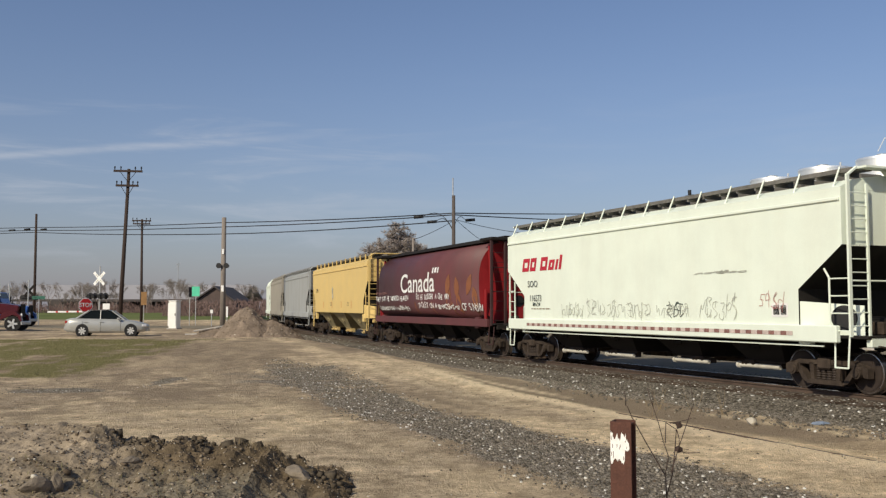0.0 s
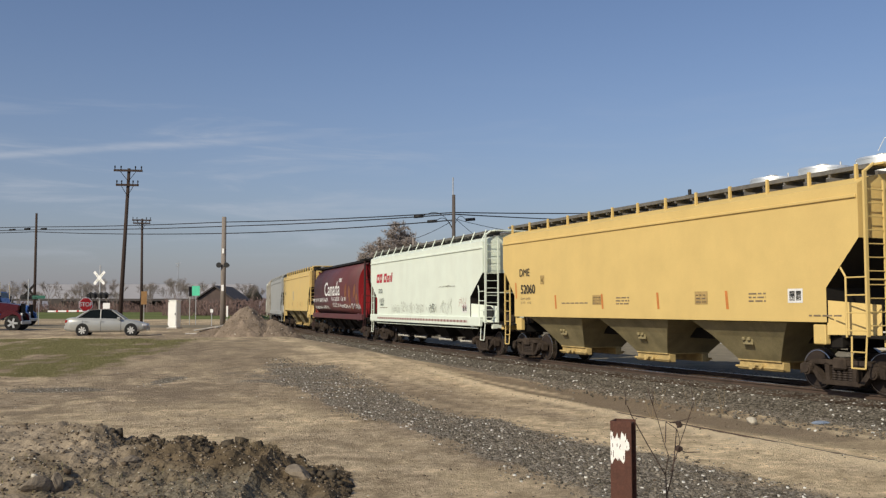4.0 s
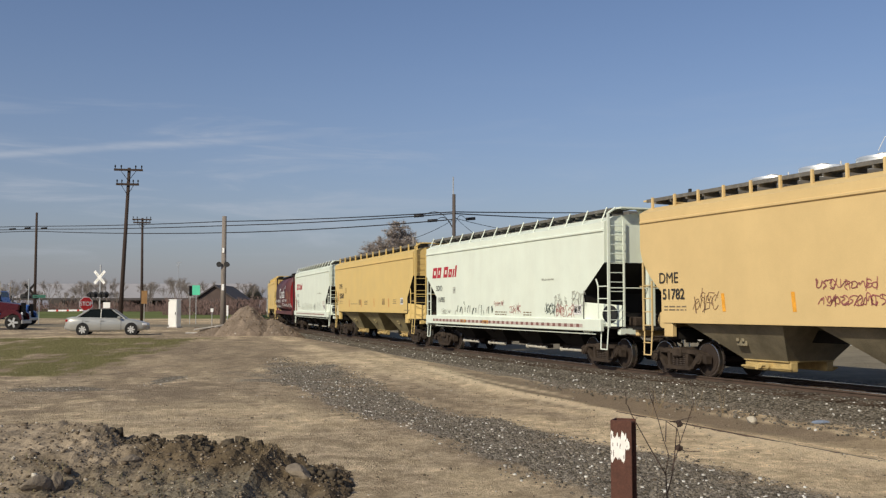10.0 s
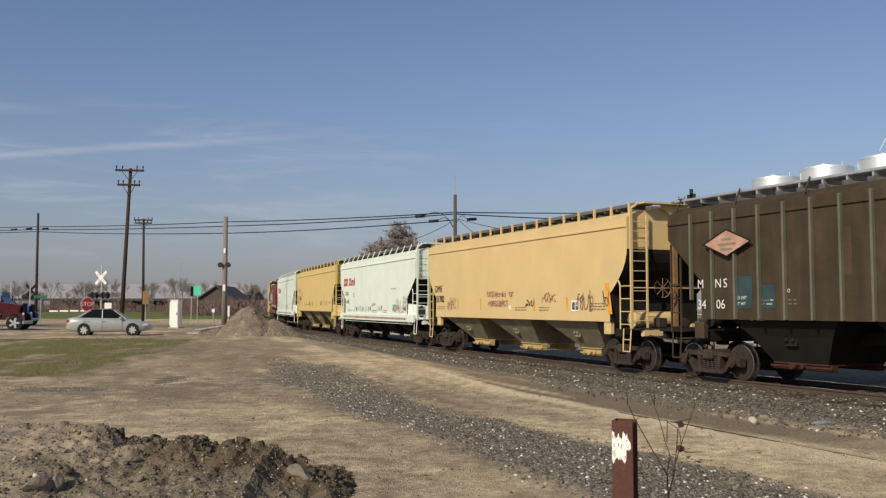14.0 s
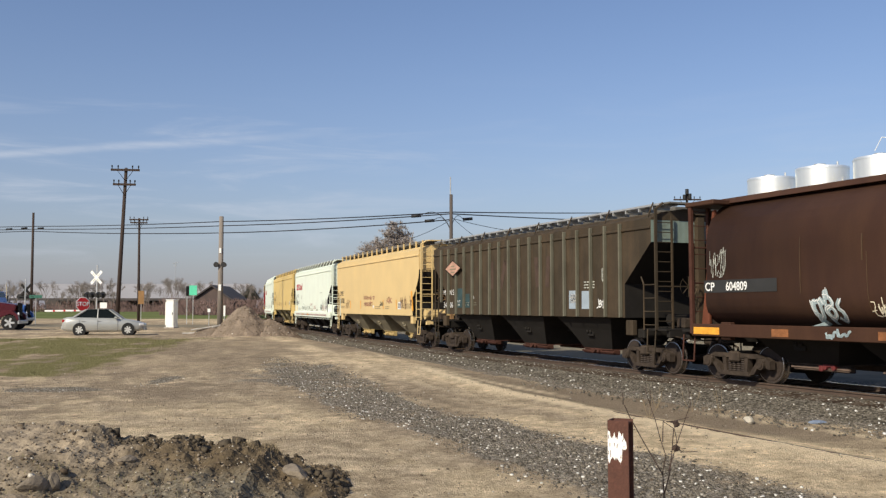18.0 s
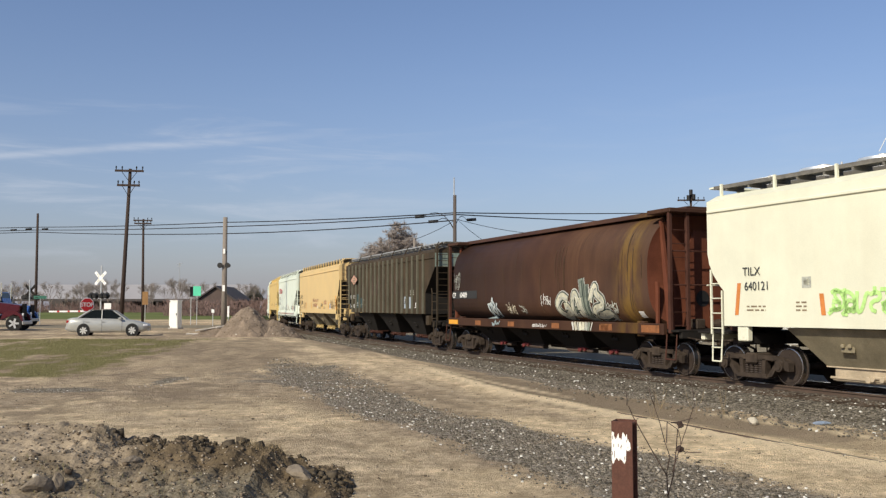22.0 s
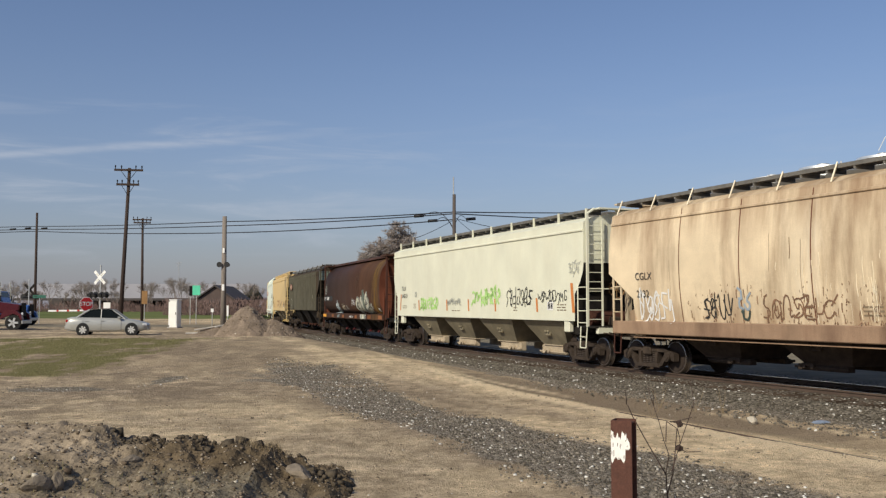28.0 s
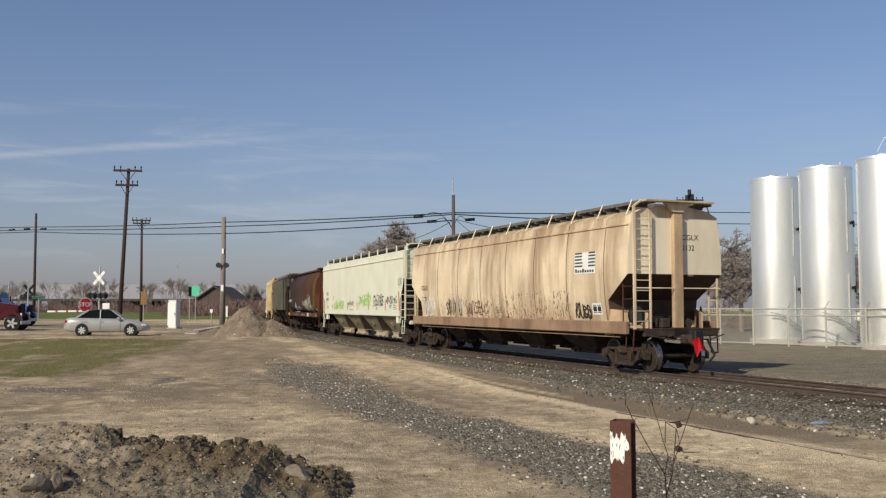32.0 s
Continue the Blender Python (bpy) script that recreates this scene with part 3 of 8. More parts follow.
# ---- grain wagons ----
GAUGE_Y, WHEEL_R, WB = 0.7525, 0.44, 1.78


def wheelset_mesh():
    b = B()
    def polished(vs):
        for f in {f for v in vs for f in v.link_faces}:
            if len(f.verts) == 4:
                f.material_index = 1
    rod(b, (0, -1.0, 0), (0, 1.0, 0), .075, 10)
    for sd in (1, -1):
        y = sd * GAUGE_Y
        polished(rod(b, (0, y - .06, 0), (0, y + .06, 0), WHEEL_R, 32))
        polished(rod(b, (0, y - sd * .06, 0), (0, y - sd * .095, 0), WHEEL_R + .028, 32))
        polished(rod(b, (0, y + sd * .055, 0), (0, y + sd * .063, 0), WHEEL_R, 32, WHEEL_R - .035) if sd > 0 else rod(b, (0, y + sd * .063, 0), (0, y + sd * .055, 0), WHEEL_R - .035, 32, WHEEL_R))
        rod(b, (0, y + sd * .06, 0), (0, y + sd * .075, 0), WHEEL_R - .07, 24)
        rod(b, (0, y + sd * .05, 0), (0, y + sd * .13, 0), .14, 14)
        for k in range(3):
            a = k * 2.094
            box(b, (math.cos(a) * .25, y + sd * .07, math.sin(a) * .25), (.07, .03, .04), Matrix.Rotation(-a, 4, "Y"))
    return b


def side_frame(b, sd):
    y = sd * 1.0
    y0, y1 = y - .085, y + .085
    prism(b, [(-.98, .57), (.98, .57), (.72, .68), (-.72, .68)], y0, y1)
    prism(b, [(-.50, .15), (.50, .15), (.46, .25), (-.46, .25)], y0 - .03, y1 + .03)
    for k in (1, -1):
        prism(b, [(k * .45, .16), (k * .53, .28), (k * .78, .58), (k * .93, .60), (k * .62, .20)], y0, y1)
        prism(b, [(k * .30, .24), (k * .40, .24), (k * .44, .60), (k * .32, .60)], y0, y1)
        prism(b, [(k * .72, .48), (k * .80, .36), (k * .80, .58), (k * .72, .60)], y0, y1)
        prism(b, [(k * 1.14, .34), (k * 1.14, .54), (k * .96, .62), (k * .98, .52), (k * 1.02, .36)], y0, y1)


def make_bogie(car, x, mat):
    bo = new("bogie")
    bo.parent = car
    bo.matrix_basis = pose(x, 0, 0)
    for sd in (1, -1):
        b = B()
        side_frame(b, sd)
        part("side_frame", b, mat, bo)
        for dx in (-.89, .89):
            b = B()
            rod(b, (dx, sd * .96, WHEEL_R), (dx, sd * 1.15, WHEEL_R), .115, 14)
            rod(b, (dx, sd * 1.15, WHEEL_R), (dx, sd * 1.175, WHEEL_R), .075, 10)
            box(b, (dx, sd * 1.04, WHEEL_R + .10), (.22, .16, .08), bevel=.02)
            part("axle_box", b, mat, bo)
        for dx in (-.22, -.075, .075, .22):
            if "spring" not in SHARED:
                b = B()
                rows = []
                for n_ in range(13):
                    r_, z_ = (.048, .068)[n_ % 2], n_ * .026
                    rows.append([b.verts.new((r_ * math.cos(a * math.tau / 10), r_ * math.sin(a * math.tau / 10), z_)) for a in range(10)])
                for p_, q_ in zip(rows, rows[1:]):
                    for a in range(10):
                        b.faces.new((p_[a], p_[(a + 1) % 10], q_[(a + 1) % 10], q_[a]))
                SHARED["spring"] = part("spring", b, "wheel_steel", bo).data
                spring = bo.children[-1]
            else:
                spring = new("spring", SHARED["spring"])
                spring.parent = bo
            spring.location = (dx, sd * 1.02, .24)
    b = B()
    box(b, (0, 0, .6), (.36, 2.3, .26), bevel=.04)
    box(b, (0, 0, .75), (.3, .5, .1))
    part("bolster", b, mat, bo)
    b = B()
    for dx in (-.35, .35):
        box(b, (dx, 0, .38), (.1, 1.6, .16), bevel=.02)
        for sd in (1, -1):
            box(b, (dx * 1.22, sd * GAUGE_Y, .42), (.1, .14, .36), bevel=.02)
    part("brake_beam", b, mat, bo)
    for dx in (.89, -.89):
        w = part("wheelset", wheelset_mesh() if "ws" not in SHARED else B(), "wheel_steel", bo)
        if "ws" not in SHARED:
            w.data.materials.append(M["tread"])
        SHARED.setdefault("ws", w.data)
        w.data = SHARED["ws"]
        w.location = (dx, 0, WHEEL_R)
        WHEELS.append(w)
    return bo


SHARED, WHEELS, TRAIN = {}, [], []


def ribbon(b, pts, w, y, surf=None, low=-9.0):
    """A flat painted stroke on the side: pts (x, z), width w."""
    prev = None
    for i, (x, z) in enumerate(pts):
        x2, z2 = pts[min(i + 1, len(pts) - 1)]
        x1, z1 = pts[max(i - 1, 0)]
        dx, dz = x2 - x1, z2 - z1
        d = math.hypot(dx, dz) or 1
        nx_, nz_ = -dz / d * w / 2, dx / d * w / 2
        a, c = (x + nx_, z + nz_), (x - nx_, z - nz_)
        va, vc = (b.verts.new((p, (surf(q) if surf else 0) + y, q)) for p, q in ((a[0], max(a[1], low)), (c[0], max(c[1], low))))
        if prev:
            b.faces.new((prev[0], va, vc, prev[1]))
        prev = (va, vc)


def scribble(rng, x, z, w, h, letters, hook=1.0):
    """Strokes of an illegible spray tag that fills w by h."""
    out = []
    lw = w / letters
    # hand strokes in a unit cell: stems, bowls, hooks, zigzags and loops
    def arc(cx, cz, r, a0, a1, k=1.0):
        return [(cx + r * math.cos(a0 + (a1 - a0) * j / 8), cz + k * r * math.sin(a0 + (a1 - a0) * j / 8)) for j in range(9)]
    shapes = [[[(.1, .05), (.3, .9), (.45, .15), (.7, 1.0)]], [arc(.45, .5, .40, .6, 5.6, 1.0), [(.5, .3), (.95, .0)]], [[(.05, .2), (.5, 1.0), (.95, .1)], [(.6, -.1), (.7, .75)]],
              [[(.1, .8), (.5, 1.02), (.8, .7), (.3, .4), (.75, .05)]], [[(.85, .9), (.3, .95), (.12, .62), (.62, .5), (.78, .2), (.35, -.05)], [(.5, 1.1), (.45, .75)]],
              [[(.0, .9), (.2, .1), (.4, .75), (.6, .05), (.95, 1.0)]], [arc(.4, .3, .30, .0, 6.6, .9), [(.75, 1.0), (.62, -.2)]], [[(.1, .95), (.75, .9), (.15, .1), (.95, .12)], [(.2, .5), (.8, .55)]],
              [[(.1, 1), (.2, .15), (.5, .0), (.72, .35), (.66, 1.1), (.95, .85)]], [arc(.5, .7, .26, -.5, 4.2), [(.35, .5), (.2, -.05), (.85, .1)]]]
    drift = 0.0
    for i in range(letters):
        drift = max(-.18, min(.18, drift + rng.uniform(-.1, .1)))
        tall, wide, slant = rng.uniform(.75, 1.0), rng.uniform(.85, 1.15), rng.uniform(-.05, .3)
        mirror, turn = rng.random() < .5, rng.random() < .4
        for st in rng.choice(shapes) + (rng.choice(shapes) if rng.random() < .5 else []):
            st = [(1 - p if mirror else p, 1 - q if turn else q) for p, q in st]
            raw = [(x + (i - .12 + p * wide * 1.25 + slant * (q - .5) * 1.2) * lw + rng.uniform(-.15, .15) * lw, z + h * (drift * .5 + .08 + q * tall * .88 + rng.uniform(-.1, .1)) * hook) for p, q in st]
            # round the corners of the hand's path and let it run on
            pts = [raw[0]]
            for a, c in zip(raw, raw[1:]):
                pts += [(a[0] * .7 + c[0] * .3, a[1] * .7 + c[1] * .3), (a[0] * .3 + c[0] * .7, a[1] * .3 + c[1] * .7)]
            out.append(pts + [raw[-1]])
    return out


def tag(car, name, mat, x, z, w, h, letters, seed, stroke, surf, flip=-1, label="", low=0.0):
    """A spray tag on the side; x is measured towards the front of the wagon."""
    b = B()
    for pts in scribble(random.Random(seed), 0, 0, w, h, letters):
        fine = [pts[0]]
        for p, q in zip(pts, pts[1:]):
            fine += [(p[0] + (q[0] - p[0]) * j / 3, p[1] + (q[1] - p[1]) * j / 3) for j in (1, 2, 3)]
        ribbon(b, [(x - p, max(z + q, low)) for p, q in fine], stroke, .014, surf)
    return part(name, b, mat, car, label)


def words(car, text, mat, x, z, size, surf, name="lettering", slant=0.0, squeeze=1.0, bold=0.0, curved=False):
    """Stencilled lettering on the left side, reading from the front end to the rear; x, z: its lower left corner."""
    c = bpy.data.curves.new(name, "FONT")
    c.body, c.size, c.shear, c.offset = text, size, slant, bold
    tmp = new("tmp", c)
    me = bpy.data.meshes.new_from_object(tmp)
    bpy.data.objects.remove(tmp)
    b = bmesh.new()
    b.from_mesh(me)
    bmesh.ops.triangulate(b, faces=b.faces[:])
    for k in range(1, 12 if curved else 1):
        bmesh.ops.bisect_plane(b, geom=b.verts[:] + b.edges[:] + b.faces[:], plane_co=(0, k * size / 12, 0), plane_no=(0, 1, 0))
    b.to_mesh(me)
    b.free()
    for v in me.vertices:
        px, pz = x - v.co.x * squeeze, z + v.co.y
        v.co = (px, surf(pz) + .024, pz)
    me.materials.clear()
    me.materials.append(M[mat])
    if size < .2:
        new(name, me).parent = car
        return
    # large lettering: every letter is a part of its own
    b = bmesh.new()
    b.from_mesh(me)
    left = set(b.faces)
    while left:
        todo, island = [left.pop()], []
        while todo:
            f = todo.pop()
            island.append(f)
            for e_ in f.edges:
                for g in e_.link_faces:
                    if g in left:
                        left.discard(g)
                        todo.append(g)
        one = bmesh.new()
        seen = {}
        for f in sorted(island, key=lambda q: q.index):
            for v in f.verts:
                if v.index not in seen:
                    seen[v.index] = one.verts.new(v.co)
            one.faces.new([seen[v.index] for v in f.verts])
        part("letter", one, mat, car)
    b.free()
    bpy.data.meshes.remove(me)


def plate(car, name, mat, x0, z0, x1, z1, surf, y=.008, parent=None, label="", skew=0.0):
    b = B()
    n = 4
    for i in range(n):
        za, zb = z0 + (z1 - z0) * i / n, z0 + (z1 - z0) * (i + 1) / n
        ka, kb = skew * i / n, skew * (i + 1) / n
        vs = [b.verts.new((px, surf(pz) + y, pz)) for px, pz in ((x0 - ka, za), (x1 - ka, za), (x1 - kb, zb), (x0 - kb, zb))]
        b.faces.new(vs)
    return part(name, b, mat, parent or car, label)


def loft(b, levels):
    """A closed body from levels (z, half width, half length)."""
    rings = [[b.verts.new(p) for p in ((x, w, z), (-x, w, z), (-x, -w, z), (x, -w, z))] for z, w, x in levels]
    for r, q in zip(rings, rings[1:]):
        for i in range(4):
            b.faces.new((r[i], r[(i + 1) % 4], q[(i + 1) % 4], q[i]))
    b.faces.new(rings[0][::-1])
    b.faces.new(rings[-1])
    bmesh.ops.recalc_face_normals(b, faces=b.faces)


def ladder(car, x, y, z0, z1, mat, width=.42, rungs=8, axis="x", name="ladder"):
    b = B()
    dx, dy = (width / 2, 0) if axis == "x" else (0, width / 2)
    for k in (1, -1):
        box(b, (x + k * dx, y + k * dy, (z0 + z1) / 2), (.032, .032, z1 - z0))
    for i in range(rungs):
        z = z0 + .12 + (z1 - z0 - .2) * i / (rungs - 1)
        rod(b, (x - dx, y - dy, z), (x + dx, y + dy, z), .012, 5)
    return part(name, b, mat, car)


def wagon_steps(car, spec, k, sd, near_end, xt, end_at, top, mat):
    """Ladders, grab irons and stirrup at one corner of a box-sided wagon."""
    mat = spec.get("ladder_mat", mat)
    b = B()
    if near_end:
        # tall ladder across the end sheet, with a bent arm to the roof walkway
        x, y0, y1 = k * (xt + .13), sd * 1.47, sd * .95
        box(b, (x, y0, (1.2 + top + .3) / 2), (.05, .075, top + .3 - 1.2))
        box(b, (x, y1, (1.2 + top + .12) / 2), (.045, .05, top + .12 - 1.2))
        for i in range(11):
            z = 1.42 + (top - 1.5) * i / 10
            rod(b, (x, y0, z), (x, y1, z), .013, 5)
        bars(b, [(x, y0, top + .28), (x, sd * 1.22, top + .45)], .035, 6)
        part("ladder", b, mat, car)
        b = B()
        xi = k * (xt - .36)
        bars(b, [(k * (xt - .52), sd * 1.5, 2.62), (xi, sd * 1.53, 2.42), (xi, sd * 1.53, 1.18)], .022)
        for z in (1.32, 1.68, 2.04, 2.40):
            rod(b, (xi, sd * 1.53, z), (x, sd * 1.5, z), .015, 5)
        part("hand_rail", b, spec.get("step_mat", mat), car)
        xa, xb_, zb = k * (xt - .3), k * (xt + .08), .56
    else:
        x0, x1 = k * (xt - .07), k * (xt - .45)
        zi = next((z / 100 for z in range(120, 400) if end_at(z / 100) > xt - .5), 2.6) - .04
        zo = next((z / 100 for z in range(120, 400) if end_at(z / 100) > xt - .1), 3.0) - .04
        box(b, (x0, sd * 1.49, (1.15 + zo) / 2), (.05, .04, zo - 1.15))
        box(b, (x1, sd * 1.49, (1.15 + zi) / 2), (.04, .04, zi - 1.15))
        for z in (1.30, 1.66, 2.02, 2.38):
            rod(b, (x0, sd * 1.51, z), (x1, sd * 1.51, z), .015, 5)
        part("ladder", b, mat, car)
        xa, xb_, zb = x1 + k * .04, x0, .50
    b = B()
    bars(b, [(xa, sd * 1.46, 1.2), (xa + k * .02, sd * 1.5, zb), (xb_ - k * .02, sd * 1.5, zb), (xb_, sd * 1.46, 1.2)], .02)
    if spec.get("stub"):
        rod(b, (xa, sd * 1.5, zb + .33), (xb_, sd * 1.5, zb + .33), .016, 5)
    part("stirrup_step", b, spec.get("step_mat", mat), car)


def make_car(spec):
    """One covered hopper wagon: front towards +x, left side +y."""
    L, kind = spec["len"], spec["kind"]
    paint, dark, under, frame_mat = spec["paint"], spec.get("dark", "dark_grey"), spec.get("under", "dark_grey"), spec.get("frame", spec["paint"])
    car = thing("hopper_wagon", spec["label"], "rail wagon", group="wagons of the train")
    tc = L / 2 - spec.get("truck", 1.85)
    top = spec.get("top", 4.25)
    z1 = z2 = 0
    xt, xb = L / 2 - spec.get("end", .87), L / 2 - spec.get("inner", 1.9)
    zs = spec.get("sill", 1.4)
    if kind == "cyl":
        zc, hz = 2.86, 1.62
        def surf(z):
            return 1.572 if z < 1.385 else barrel(z)
        def barrel(z):
            return 1.60 * max(0.0, 1 - abs((z - zc) / hz) ** (2.7 if z > zc else 5.5)) ** (1 / 2.2)
        xe = L / 2 - 1.5
        lv = []
        for k in range(23):
            z = zc + hz * math.sin((k / 22 - .5) * math.pi) * .985
            w = max(barrel(z), .45)
            lv.append((z, w, xe + .28 * (abs(z - zc) / hz) ** 2))
        b = B()
        loft(b, lv)
        body = part("body", b, paint, car, smooth=False)
        body.data.materials.append(M[spec["end_paint"]])
        for f in body.data.polygons:
            f.use_smooth = abs(f.normal.x) < .7
            f.material_index = int(abs(f.normal.x) > .7)
        # open end frames under a full-width canopy, with a recessed stiffener panel
        dark_end = spec.get("end_dark", spec["end_paint"])
        for k in (1, -1):
            b = B()
            prism(b, [(-.55, 1.2), (-.62, 3.2), (-.40, 3.9), (.40, 3.9), (.62, 3.2), (.55, 1.2)], k * (L / 2 - 1.12), k * (L / 2 - 1.07), "x")
            eb = part("end_bulkhead", b, spec["end_paint"], car, "painted steel end panel")
            for sd in (1, -1):
                b = B()
                m = Matrix.Translation((k * (L / 2 - 1.062), sd * .12, 2.05)) @ Matrix.Rotation(radians(90), 4, "Y")
                bmesh.ops.create_circle(b, cap_ends=True, segments=20, radius=.22, matrix=m)
                if sd > 0:
                    part("access_hole", b, "black_paint", eb, "black round access opening")
                else:
                    b.free()
                for y, w in ((1.42, .10), (.86, .10)):
                    b = B()
                    box(b, (k * (L / 2 - .72), sd * y, 2.75), (w, w, 3.25), bevel=.01)
                    part("end_post", b, dark_end, car)
                b = B()
                prism(b, [(k * (L / 2 - 1.42), 4.2), (k * (L / 2 - 1.34), 4.2), (k * (L / 2 - .86), 1.2), (k * (L / 2 - 1.10), 1.2)], sd * 1.18, sd * 1.26)
                part("end_brace", b, spec["end_paint"], car)
                b = B()
                box(b, (k * (L / 2 - 1.32), sd * 1.40, 1.85), (.10, .08, 1.3), bevel=.01)
                part("end_stiffener", b, spec["end_paint"], car)
            b = B()
            box(b, (k * (L / 2 - 1.12), 0, 4.38), (1.05, 3.0, .12), bevel=.02)
            part("end_canopy", b, spec.get("walk", "dark_grey"), car)
            b = B()
            for z in (2.4, 3.3):
                rod(b, (k * (L / 2 - .72), -1.42, z), (k * (L / 2 - .72), 1.42, z), .022, 5)
            part("end_rail", b, dark_end, car)
        b = B()
        prism(b, [(-1.0, 4.36), (-.9, 4.5), (.9, 4.5), (1.0, 4.36)], -(L / 2 - .65), L / 2 - .65, "x")
        part("roof_walkway", b, spec.get("walk", "dark_grey"), car, "dark full-length roof walkway")
        for sd in (1, -1):
            b = B()
            box(b, (0, sd * 1.5, 1.23), (L - 1.7, .14, .3), bevel=.015)
            part("side_sill", b, paint, car)
    else:
        z1, z2 = spec.get("cut", (2.1, 3.1))
        bulge = spec.get("bulge", 0.0)
        def surf(z):
            t = min(max((z - zs) / (top - zs), 0), 1)
            if z < zs - .001 and spec.get("sill_beam", True):
                return 1.602
            return 1.53 + bulge * 4 * t * (1 - t) - bulge * .5
        zz = sorted({zs, z1, z2, top} | {zs + (top - zs) * k / 12 for k in range(1, 12)})
        def end_at(z):
            if z <= z1:
                return xb
            if z >= z2:
                return xt
            t = (z - z1) / (z2 - z1)
            return xb + (xt - xb) * (t if not spec.get("round") else 1 - math.sqrt(max(0, 1 - t * t)) if spec["round"] < 0 else math.sin(t * math.pi / 2) ** .9)
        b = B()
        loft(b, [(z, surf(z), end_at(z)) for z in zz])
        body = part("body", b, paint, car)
        me = body.data
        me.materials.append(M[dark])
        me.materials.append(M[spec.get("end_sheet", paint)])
        # sloped ends and underside get a darker material: their shade is put into the colour
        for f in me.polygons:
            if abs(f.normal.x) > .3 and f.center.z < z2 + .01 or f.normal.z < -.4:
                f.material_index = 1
            elif abs(f.normal.x) > .9 and spec.get("end_sheet"):
                f.material_index = 2
        b = B()
        w = surf(top)
        prism(b, [(-w, top), (-w, top + .05), (-w + .35, top + .22), (-.45, top + .33), (.45, top + .33), (w - .35, top + .22), (w, top + .05), (w, top)], -xt - .005, xt + .005, "x")
        part("roof", b, paint, car)
        # side crease below the eave
        for sd in (1, -1):
            b = B()
            box(b, (0, sd * (surf(top - .2) + .018), top - .2), (2 * xt - .05, .05, .07), bevel=.012)
            part("eave_rail", b, paint, car)
            b = B()
            for k in range(4):
                box(b, (0, sd * (.74 + k * .15), top + .43), (2 * xt + .1, .11, .05))
            for k in range(24):
                box(b, (-xt + 2 * xt * (k + .5) / 24, sd * .96, top + .36), (.05, .56, .10))
            box(b, (0, sd * 1.24, top + (.44 if kind == "rib" else .42)), (2 * xt + .1, .03, .05 if kind == "rib" else .09))
            part("running_board", b, spec.get("walk", "grating"), car, "dark steel roof walkway")
        for k in range(8):
            b = B()
            box(b, (-xt + .5 + (2 * xt - 1) * (k + .5) / 8, 0, top + .39), ((2 * xt - 1) / 8 - .12, .70, .16), bevel=.04)
            part("hatch_cover", b, spec.get("hatch", "hatch_grey"), car)
        nb = spec.get("brackets", 13)
        for sd in (1, -1):
            for k in range(nb):
                x = -xt + .25 + (2 * xt - .5) * k / (nb - 1)
                b = B()
                if spec.get("stub"):
                    box(b, (x, sd * 1.27, top + .31), (.06, .06, .36))
                else:
                    rod(b, (x, sd * 1.47, top + .06), (x, sd * 1.27, top + .50), .022, 5)
                part("bracket", b, spec.get("bracket_mat", paint), car)
        if spec.get("sill_beam", True):
            for sd in (1, -1):
                b = B()
                box(b, (0, sd * 1.53, zs - .17), (2 * xt - .3, .14, .36), bevel=.02)
                part("side_sill", b, spec.get("sill_mat", paint), car)
                b = B()
                box(b, (-.2, sd * 1.47, zs - .43), (2 * xt - 1.6, .03, .03))
                part("brake_pipe", b, spec.get("sill_mat", paint), car)
        if kind == "rib":
            for sd in (1, -1):
                for x in [L / 2 - 1.85 - k * .788 for k in range(18)]:
                    lo = zs if abs(x) < xb else zs + (z2 - zs) * min(1, (abs(x) - xb) / (xt - xb)) * .98
                    b = B()
                    box(b, (x, sd * (surf(3) + .055), (lo + top) / 2), (.06, .11, top - lo), bevel=.012)
                    part("side_post", b, "rib_paint", car)
        if spec.get("seams"):
            for k in range(1, spec["seams"]):
                x = -xt + 2 * xt * k / spec["seams"] - .95
                b = B()
                prev = None
                for z in zz:
                    if abs(x) > end_at(z):
                        continue
                    vs = [b.verts.new((x + dx, surf(z) + .006, z)) for dx in (.014, -.014)]
                    if prev:
                        b.faces.new((prev[0], vs[0], vs[1], prev[1]))
                    prev = vs
                part("weld_seam", b, "rust_red" if spec.get("dirty") else spec["paint"], car)
    # underframe
    b = B()
    box(b, (0, 0, 1.10), (L - 1.2, .5, .28))
    part("center_sill", b, under, car)
    n = spec.get("bays", 3)
    span = spec.get("bay_span", .70 * L)
    zt = zs - .02 if spec.get("sill_beam", True) is False else zs - .1
    for k in range(n):
        x = spec.get("bay_at", 0.0) - span / 2 + span * (k + .5) / n
        w = span / n * (.485 if kind == "cyl" else .385)
        x_, yb_ = x + spec.get("bay_skew", 0.0), spec.get("bay_in", .70)
        gx = x_ + (.2 if (n - k) % 2 == 0 else -.2) * (n == 4)
        b = B()
        tops = [b.verts.new(p) for p in ((x + w, 1.39, zt), (x - w, 1.39, zt), (x - w, -1.39, zt), (x + w, -1.39, zt))]
        q = w * spec.get("outlet", .50)
        # two sheets a side, the lower one a little flatter
        zm, wm, xm, ym = zt - .36, w - (w - q) * .44, x + (x_ - x) * .44, 1.39 - (1.39 - yb_) * .42
        mids = [b.verts.new(p) for p in ((xm + wm, ym, zm), (xm - wm, ym, zm), (xm - wm, -ym, zm), (xm + wm, -ym, zm))]
        bots = [b.verts.new(p) for p in ((x_ + q, yb_, .50), (x_ - q, yb_, .50), (x_ - q, -yb_, .50), (x_ + q, -yb_, .50))]
